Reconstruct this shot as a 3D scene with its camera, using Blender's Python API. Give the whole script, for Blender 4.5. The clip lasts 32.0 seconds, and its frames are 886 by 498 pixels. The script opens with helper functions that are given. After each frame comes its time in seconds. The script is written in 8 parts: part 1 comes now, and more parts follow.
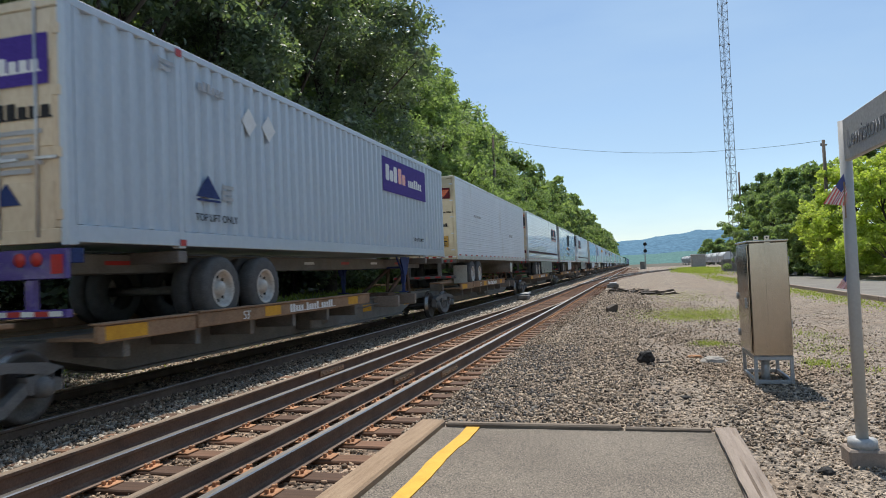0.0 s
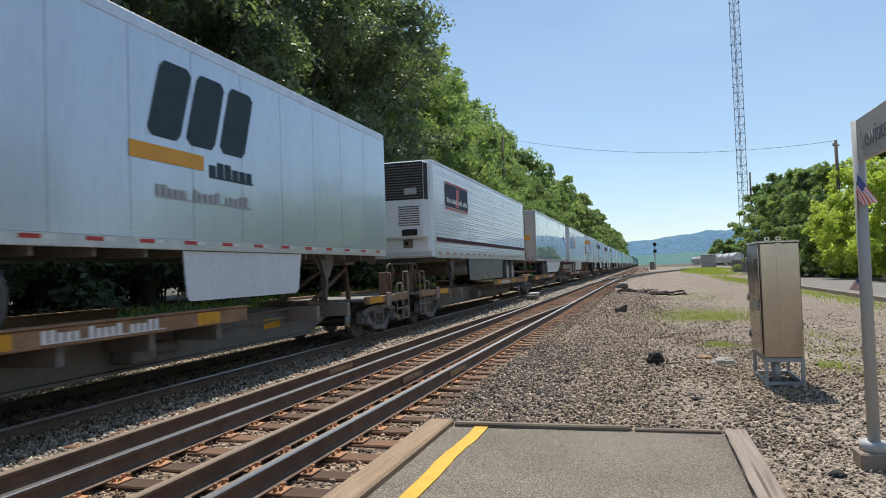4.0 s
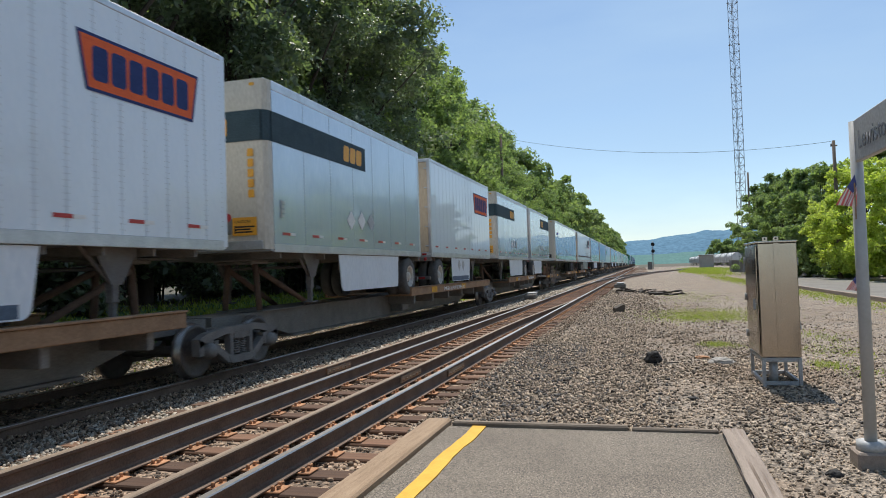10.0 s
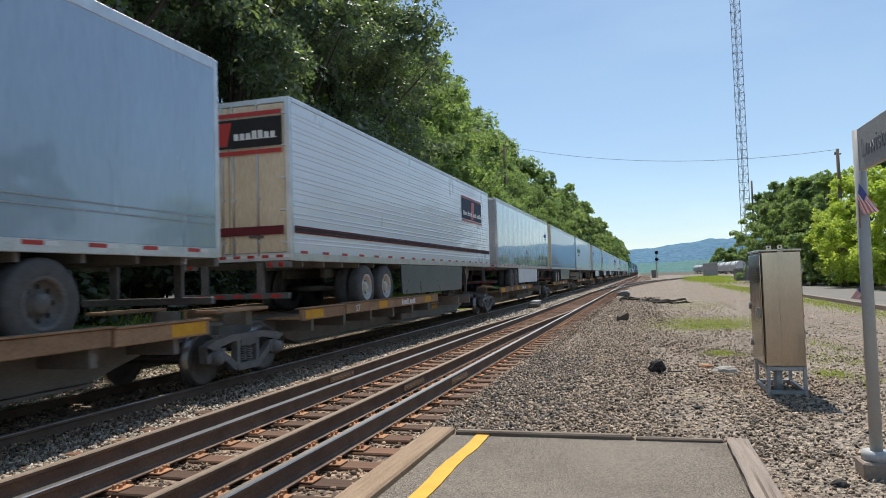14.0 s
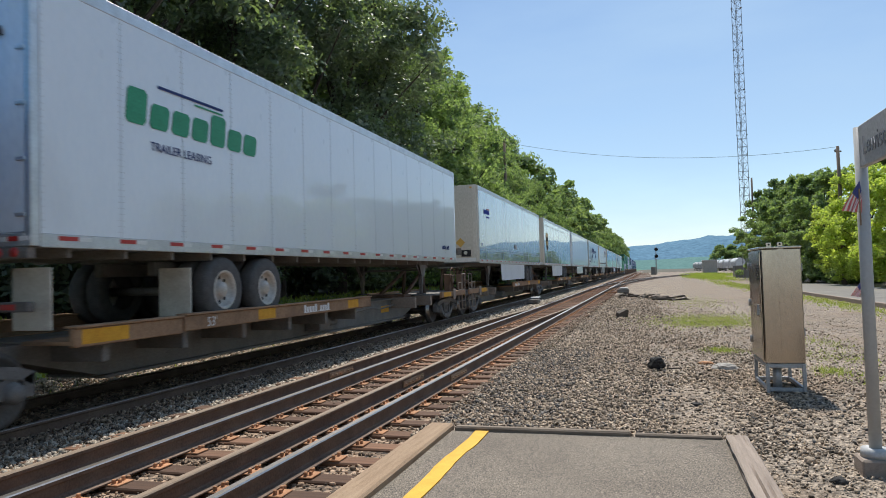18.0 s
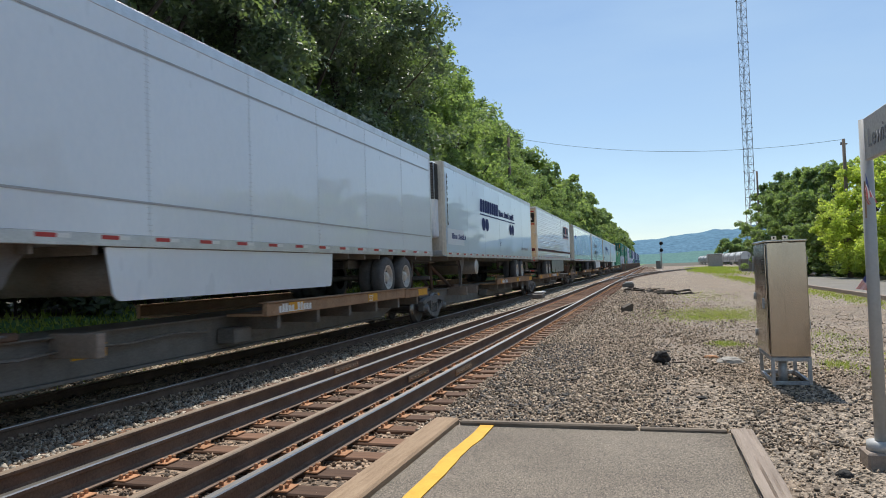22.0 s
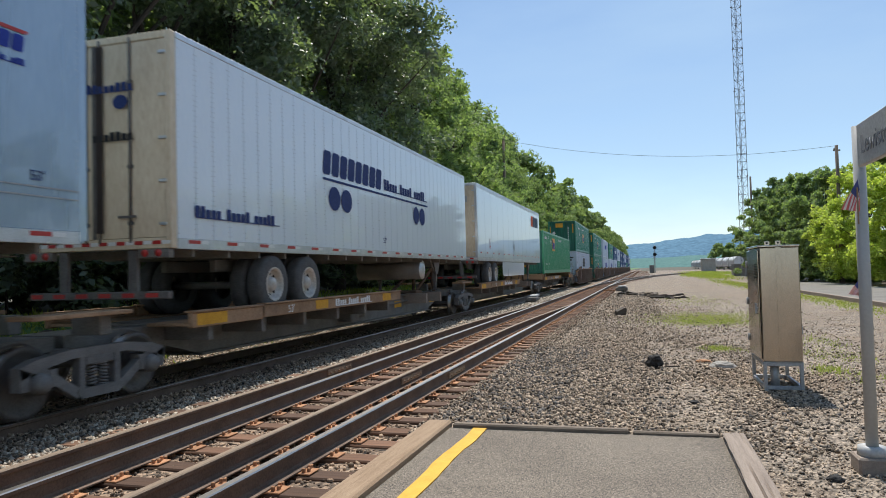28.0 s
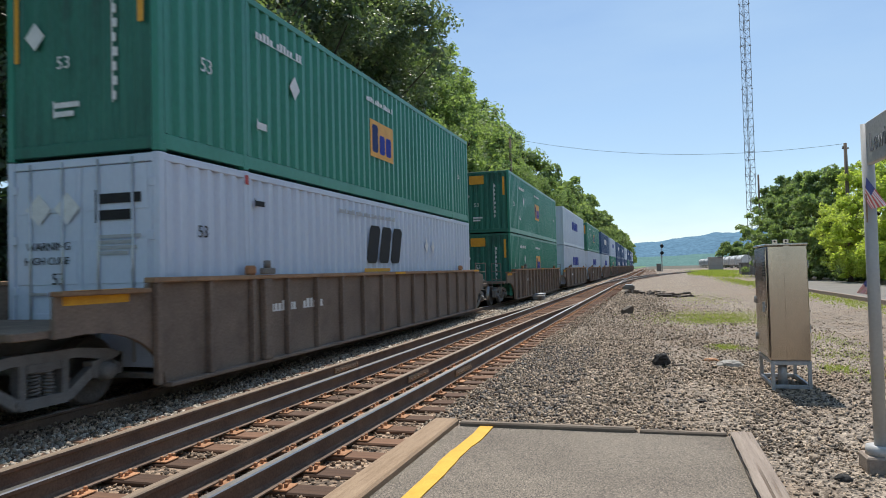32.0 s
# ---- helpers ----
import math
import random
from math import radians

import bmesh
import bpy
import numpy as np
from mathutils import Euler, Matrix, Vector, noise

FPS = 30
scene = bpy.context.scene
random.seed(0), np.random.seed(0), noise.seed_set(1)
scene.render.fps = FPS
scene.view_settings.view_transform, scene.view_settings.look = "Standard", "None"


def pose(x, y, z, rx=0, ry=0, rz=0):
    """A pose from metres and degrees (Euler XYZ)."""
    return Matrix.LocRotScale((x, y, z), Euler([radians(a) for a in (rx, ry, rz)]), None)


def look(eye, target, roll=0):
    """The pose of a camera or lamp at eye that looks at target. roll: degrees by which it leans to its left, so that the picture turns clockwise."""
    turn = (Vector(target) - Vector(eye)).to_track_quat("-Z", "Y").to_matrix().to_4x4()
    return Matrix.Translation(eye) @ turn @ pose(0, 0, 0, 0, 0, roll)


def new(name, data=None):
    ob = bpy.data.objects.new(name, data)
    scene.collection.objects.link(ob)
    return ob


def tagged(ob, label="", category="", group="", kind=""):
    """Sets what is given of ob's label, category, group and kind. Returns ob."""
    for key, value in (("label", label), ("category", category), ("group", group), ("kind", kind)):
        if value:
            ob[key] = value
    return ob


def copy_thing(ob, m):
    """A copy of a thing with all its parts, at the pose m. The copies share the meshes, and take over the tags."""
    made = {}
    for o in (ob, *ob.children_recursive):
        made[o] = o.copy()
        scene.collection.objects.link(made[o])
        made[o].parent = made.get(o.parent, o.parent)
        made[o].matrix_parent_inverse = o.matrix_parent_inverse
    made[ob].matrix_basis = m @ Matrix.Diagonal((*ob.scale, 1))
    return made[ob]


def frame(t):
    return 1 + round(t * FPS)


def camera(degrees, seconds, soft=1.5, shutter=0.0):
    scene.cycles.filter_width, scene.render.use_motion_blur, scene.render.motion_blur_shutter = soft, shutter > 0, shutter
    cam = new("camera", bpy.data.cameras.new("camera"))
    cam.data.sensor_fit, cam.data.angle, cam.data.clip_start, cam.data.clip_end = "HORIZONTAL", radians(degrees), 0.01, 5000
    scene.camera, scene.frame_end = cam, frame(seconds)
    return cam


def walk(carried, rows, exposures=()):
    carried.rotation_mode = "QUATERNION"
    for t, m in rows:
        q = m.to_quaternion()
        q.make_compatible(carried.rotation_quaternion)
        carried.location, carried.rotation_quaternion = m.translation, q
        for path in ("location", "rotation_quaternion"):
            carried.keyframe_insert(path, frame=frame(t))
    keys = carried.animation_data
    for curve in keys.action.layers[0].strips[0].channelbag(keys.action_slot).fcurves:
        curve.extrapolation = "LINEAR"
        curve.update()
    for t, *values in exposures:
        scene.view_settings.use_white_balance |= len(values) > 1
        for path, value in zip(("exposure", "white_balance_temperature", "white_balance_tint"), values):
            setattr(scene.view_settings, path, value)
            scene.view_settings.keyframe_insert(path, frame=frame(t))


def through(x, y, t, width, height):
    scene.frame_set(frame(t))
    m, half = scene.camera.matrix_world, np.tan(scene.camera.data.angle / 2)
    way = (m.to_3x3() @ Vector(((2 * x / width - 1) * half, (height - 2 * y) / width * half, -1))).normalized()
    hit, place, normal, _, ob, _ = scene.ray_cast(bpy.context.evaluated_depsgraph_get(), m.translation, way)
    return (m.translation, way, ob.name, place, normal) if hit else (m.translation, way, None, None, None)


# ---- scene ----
cam = camera(65.05, 32.0, soft=0.95, shutter=0.12)


def aim(yaw, pitch, roll, x, y, z):
    """A camera pose from degrees: yaw to the left of +y, pitch up, roll."""
    a, b = radians(yaw), radians(pitch)
    way = Vector((-math.sin(a) * math.cos(b), math.cos(a) * math.cos(b), math.sin(b)))
    return look((x, y, z), Vector((x, y, z)) + way * 10, roll)


walk(cam, [
    (0, aim(15.42, 1.84, -2.27, 0.003, -0.008, 1.481)),
    (0.5, aim(15.47, 1.80, -2.29, 0.008, -0.010, 1.482)),
    (1, aim(15.52, 1.75, -2.12, 0.005, -0.011, 1.480)),
    (1.5, aim(15.65, 1.77, -2.16, 0.007, -0.005, 1.479)),
    (2, aim(15.90, 1.78, -2.14, 0.006, -0.007, 1.479)),
    (2.5, aim(15.97, 1.83, -2.26, 0.005, -0.010, 1.480)),
    (3, aim(16.13, 1.82, -2.15, 0.005, -0.010, 1.482)),
    (3.5, aim(16.19, 1.83, -2.01, -0.000, -0.004, 1.482)),
    (5.5, aim(16.14, 1.68, -1.96, -0.001, -0.005, 1.483)),
    (6, aim(16.22, 1.68, -1.98, -0.000, -0.000, 1.481)),
    (6.5, aim(16.29, 1.72, -1.93, 0.002, -0.006, 1.480)),
    (7, aim(16.18, 1.70, -2.04, 0.005, -0.014, 1.478)),
    (7.5, aim(16.09, 1.69, -2.40, 0.004, -0.019, 1.480)),
    (8, aim(16.10, 1.70, -2.23, 0.007, -0.016, 1.477)),
    (8.5, aim(15.99, 1.63, -2.03, 0.005, -0.010, 1.479)),
    (9, aim(16.17, 1.65, -1.72, -0.006, 0.004, 1.480)),
    (9.5, aim(16.10, 1.68, -1.87, 0.004, -0.011, 1.481)),
    (10, aim(16.01, 1.76, -1.88, 0.000, -0.007, 1.481)),
    (10.5, aim(15.96, 1.79, -1.85, 0.002, -0.010, 1.479)),
    (11, aim(15.97, 1.79, -1.99, 0.005, -0.009, 1.481)),
    (11.5, aim(16.14, 1.85, -1.82, -0.003, -0.000, 1.482)),
    (12, aim(16.12, 2.05, -1.90, 0.002, -0.011, 1.479)),
    (12.5, aim(16.13, 2.13, -2.23, 0.001, -0.002, 1.482)),
    (13, aim(16.16, 2.30, -2.14, 0.003, -0.006, 1.482)),
    (13.5, aim(16.27, 2.37, -2.12, 0.001, -0.004, 1.484)),
    (14, aim(16.27, 2.44, -1.83, 0.002, -0.011, 1.483)),
    (14.5, aim(16.19, 2.51, -1.97, 0.004, -0.013, 1.480)),
    (16.5, aim(16.20, 2.36, -2.06, 0.005, -0.010, 1.481)),
    (17, aim(16.16, 2.22, -1.89, 0.002, -0.008, 1.483)),
    (17.5, aim(16.21, 2.18, -1.72, 0.000, -0.010, 1.480)),
    (18, aim(16.25, 2.12, -1.64, -0.003, -0.005, 1.482)),
    (18.5, aim(16.29, 2.15, -1.61, -0.003, -0.004, 1.480)),
    (19, aim(16.43, 2.09, -1.68, -0.002, -0.000, 1.484)),
    (19.5, aim(16.44, 2.02, -1.84, 0.002, -0.009, 1.481)),
    (20, aim(16.44, 1.82, -1.93, 0.002, -0.007, 1.479)),
    (20.5, aim(16.50, 1.68, -1.94, -0.000, -0.005, 1.482)),
    (21, aim(16.51, 1.66, -2.09, 0.000, -0.005, 1.482)),
    (21.5, aim(16.61, 1.71, -2.02, -0.001, -0.006, 1.481)),
    (22, aim(16.64, 1.73, -1.92, 0.002, -0.008, 1.481)),
    (22.5, aim(16.73, 1.69, -2.15, -0.000, -0.004, 1.484)),
    (23, aim(16.66, 1.62, -2.04, 0.003, -0.012, 1.479)),
    (23.5, aim(16.69, 1.54, -2.02, 0.004, -0.009, 1.479)),
    (24, aim(16.69, 1.53, -1.69, 0.000, -0.011, 1.479)),
    (24.5, aim(16.61, 1.59, -1.78, 0.004, -0.014, 1.478)),
    (25, aim(16.40, 1.60, -1.80, 0.001, -0.015, 1.479)),
    (25.5, aim(16.38, 1.69, -1.89, -0.001, -0.006, 1.484)),
    (27.5, aim(16.18, 1.90, -1.35, -0.002, -0.010, 1.482)),
    (28, aim(16.15, 1.92, -1.46, 0.000, -0.010, 1.480)),
    (28.5, aim(16.30, 1.77, -1.41, -0.002, 0.005, 1.480)),
    (29, aim(16.39, 1.72, -1.46, -0.001, -0.003, 1.481)),
    (29.5, aim(16.44, 1.73, -1.68, 0.002, -0.009, 1.481)),
    (30, aim(16.52, 1.70, -1.74, 0.002, -0.007, 1.483)),
    (30.5, aim(16.56, 1.71, -1.55, -0.000, -0.010, 1.482)),
    (31, aim(16.55, 1.75, -1.29, -0.002, -0.008, 1.479)),
    (31.5, aim(16.63, 1.78, -1.40, -0.004, -0.009, 1.479)),
    (32, aim(16.69, 1.80, -1.43, 0.000, -0.016, 1.480)),], exposures=[(0, 0.06), (14.2, 0.06), (17.2, 0.11), (20.5, 0.10), (22.8, 0.04), (24.5, 0.09), (27.2, 0.12), (32, 0.12)])

# ---- light ----
SUN = Vector((-0.068, 0.58, 1.0)).normalized()
world = bpy.data.worlds.new("sky")
scene.world = world
world.use_nodes = True
wn = world.node_tree
sky = wn.nodes.new("ShaderNodeTexSky")
sky.sky_type = "NISHITA"
sky.sun_disc = False
sky.sun_elevation = math.asin(SUN.z)
sky.sun_rotation = math.atan2(SUN.x, SUN.y)
sky.air_density, sky.dust_density, sky.ozone_density = 1.0, 0.0, 1.8
wn.nodes["Background"].inputs["Strength"].default_value = 0.118
# thin high cloud over the whole sky
spot = wn.nodes.new("ShaderNodeTexCoord")
drawn = wn.nodes.new("ShaderNodeMapping")
drawn.inputs["Scale"].default_value = (1.2, 2.2, 4.5)
drawn.inputs["Rotation"].default_value = (0.2, 0.3, 0.5)
veil = wn.nodes.new("ShaderNodeTexNoise")
veil.inputs["Scale"].default_value, veil.inputs["Detail"].default_value, veil.inputs["Roughness"].default_value = 1.6, 6.0, 0.55
thin = wn.nodes.new("ShaderNodeMapRange")
thin.inputs["From Min"].default_value, thin.inputs["From Max"].default_value, thin.inputs["To Max"].default_value = 0.40, 0.78, 0.75
thin.inputs["To Min"].default_value = 0.22
cloud = wn.nodes.new("ShaderNodeMix")
cloud.data_type = "RGBA"
cloud.inputs[7].default_value = (3.7, 5.3, 7.3, 1)
wn.links.new(spot.outputs["Generated"], drawn.inputs[0])
wn.links.new(drawn.outputs[0], veil.inputs["Vector"])
wn.links.new(veil.outputs[0], thin.inputs["Value"])
wn.links.new(thin.outputs[0], cloud.inputs[0])
wn.links.new(sky.outputs[0], cloud.inputs[6])
wn.links.new(cloud.outputs[2], wn.nodes["Background"].inputs[0])
sun_data = bpy.data.lights.new("sun", "SUN")
sun_data.energy, sun_data.angle, sun_data.color = 4.9, radians(0.53), (1.0, 0.95, 0.87)
sun_ob = new("sun", sun_data)
sun_ob.matrix_world = look(SUN * 200, (0, 0, 0))
scene.view_settings.exposure = 0.0


# ---- materials ----
def material(name, base, other=None, rough=0.6, metal=0.0, scale=4.0, fine=40.0, bump=0.0, mix=0.5, spread=0.0,
             third=None, third_amount=0.45, stretch=(1, 1, 1), coat=0.0, bump_scale=None, spec=0.5, island=0.0, grain=0.35, cells=0.0, cell_mix=0.9):
    """A surface with two scales of variation: broad patches to the second colour, fine grain and, where given, stains of a third."""
    m = bpy.data.materials.new(name)
    m.use_nodes = True
    nt = m.node_tree
    n, ln = nt.nodes, nt.links.new
    bsdf = n["Principled BSDF"]
    bsdf.inputs["Roughness"].default_value = rough
    bsdf.inputs["Metallic"].default_value = metal
    bsdf.inputs["Coat Weight"].default_value = coat
    bsdf.inputs["Specular IOR Level"].default_value = spec
    co = n.new("ShaderNodeTexCoord")
    mp = n.new("ShaderNodeMapping")
    mp.inputs["Scale"].default_value = stretch
    ln(co.outputs["Object"], mp.inputs[0])

    def tex(sc, detail=4.0, rgh=0.6):
        t = n.new("ShaderNodeTexNoise")
        t.inputs["Scale"].default_value, t.inputs["Detail"].default_value, t.inputs["Roughness"].default_value = sc, detail, rgh
        ln(mp.outputs[0], t.inputs["Vector"])
        return t

    def ramp(src, a, b):
        r = n.new("ShaderNodeMapRange")
        r.inputs["From Min"].default_value, r.inputs["From Max"].default_value = a, b
        ln(src, r.inputs["Value"])
        return r.outputs[0]

    def blend(fac, a, b, kind="MIX"):
        x = n.new("ShaderNodeMix")
        x.data_type, x.blend_type = "RGBA", kind
        for sock, v in ((x.inputs[0], fac), (x.inputs[6], a), (x.inputs[7], b)):
            if isinstance(v, (float, int)):
                sock.default_value = v
            elif isinstance(v, (tuple, list)):
                sock.default_value = (*v, 1)
            else:
                ln(v, sock)
        return x.outputs[2]

    other = other or tuple(c * 0.7 for c in base)
    broad, speck = tex(scale), tex(fine, 3.0)
    col = blend(ramp(broad.outputs[0], 0.5 - mix * 0.4, 0.5 + mix * 0.4), base, other)
    col = blend(grain, col, ramp(speck.outputs[0], 0.25, 0.75), "SOFT_LIGHT" if grain < 0.5 else "OVERLAY")
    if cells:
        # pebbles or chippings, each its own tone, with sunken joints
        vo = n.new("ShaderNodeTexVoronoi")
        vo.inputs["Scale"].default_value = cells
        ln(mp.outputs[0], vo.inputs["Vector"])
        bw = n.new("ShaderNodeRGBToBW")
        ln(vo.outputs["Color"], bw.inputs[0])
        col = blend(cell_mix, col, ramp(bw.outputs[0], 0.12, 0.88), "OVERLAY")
    if third:
        st = tex(scale * 0.37 + 0.3, 6.0, 0.7)
        col = blend(ramp(st.outputs[0], 1 - third_amount - 0.08, 1 - third_amount + 0.1), col, third)
    if spread or island:
        src = n.new("ShaderNodeNewGeometry").outputs["Random Per Island"] if island else n.new("ShaderNodeObjectInfo").outputs["Random"]
        hs = n.new("ShaderNodeHueSaturation")
        k = island or spread
        rr = n.new("ShaderNodeMapRange")
        rr.inputs["To Min"].default_value, rr.inputs["To Max"].default_value = 1 - k, 1 + k
        ln(src, rr.inputs["Value"])
        ln(rr.outputs[0], hs.inputs["Value"])
        ln(col, hs.inputs["Color"])
        col = hs.outputs[0]
    ln(col, bsdf.inputs["Base Color"])
    rg = n.new("ShaderNodeMapRange")
    rg.inputs["To Min"].default_value, rg.inputs["To Max"].default_value = max(rough - 0.12, 0.03), min(rough + 0.12, 1)
    ln(broad.outputs[0], rg.inputs["Value"])
    ln(rg.outputs[0], bsdf.inputs["Roughness"])
    if bump:
        bt = vo if cells else tex(bump_scale or fine, 4.0)
        bp = n.new("ShaderNodeBump")
        bp.inputs["Strength"].default_value, bp.inputs["Distance"].default_value = min(bump * 20, 1), bump
        bp.invert = cells > 0
        ln(bt.outputs[0], bp.inputs["Height"])
        ln(bp.outputs[0], bsdf.inputs["Normal"])
        if coat > 0.4:
            ln(bp.outputs[0], bsdf.inputs["Coat Normal"])
    return m


def leaf_material(name, dark, light, glow, through=0.45, gloss=0.6):
    """Leaves: each one its own tone, and some of the light comes through them."""
    m = bpy.data.materials.new(name)
    m.use_nodes = True
    nt = m.node_tree
    n, ln = nt.nodes, nt.links.new
    geo = n.new("ShaderNodeNewGeometry")
    cr = n.new("ShaderNodeValToRGB")
    cr.color_ramp.elements[0].color, cr.color_ramp.elements[1].color = (*dark, 1), (*light, 1)
    ln(geo.outputs["Random Per Island"], cr.inputs[0])
    b = n["Principled BSDF"]
    b.inputs["Roughness"].default_value = gloss
    ln(cr.outputs[0], b.inputs["Base Color"])
    tr = n.new("ShaderNodeBsdfTranslucent")
    hs = n.new("ShaderNodeMix")
    hs.data_type, hs.blend_type = "RGBA", "MULTIPLY"
    hs.inputs[0].default_value = 1.0
    hs.inputs[7].default_value = (*glow, 1)
    ln(cr.outputs[0], hs.inputs[6])
    ln(hs.outputs[2], tr.inputs[0])
    mx = n.new("ShaderNodeMixShader")
    mx.inputs[0].default_value = through
    ln(b.outputs[0], mx.inputs[1])
    ln(tr.outputs[0], mx.inputs[2])
    ln(mx.outputs[0], n["Material Output"].inputs[0])
    return m


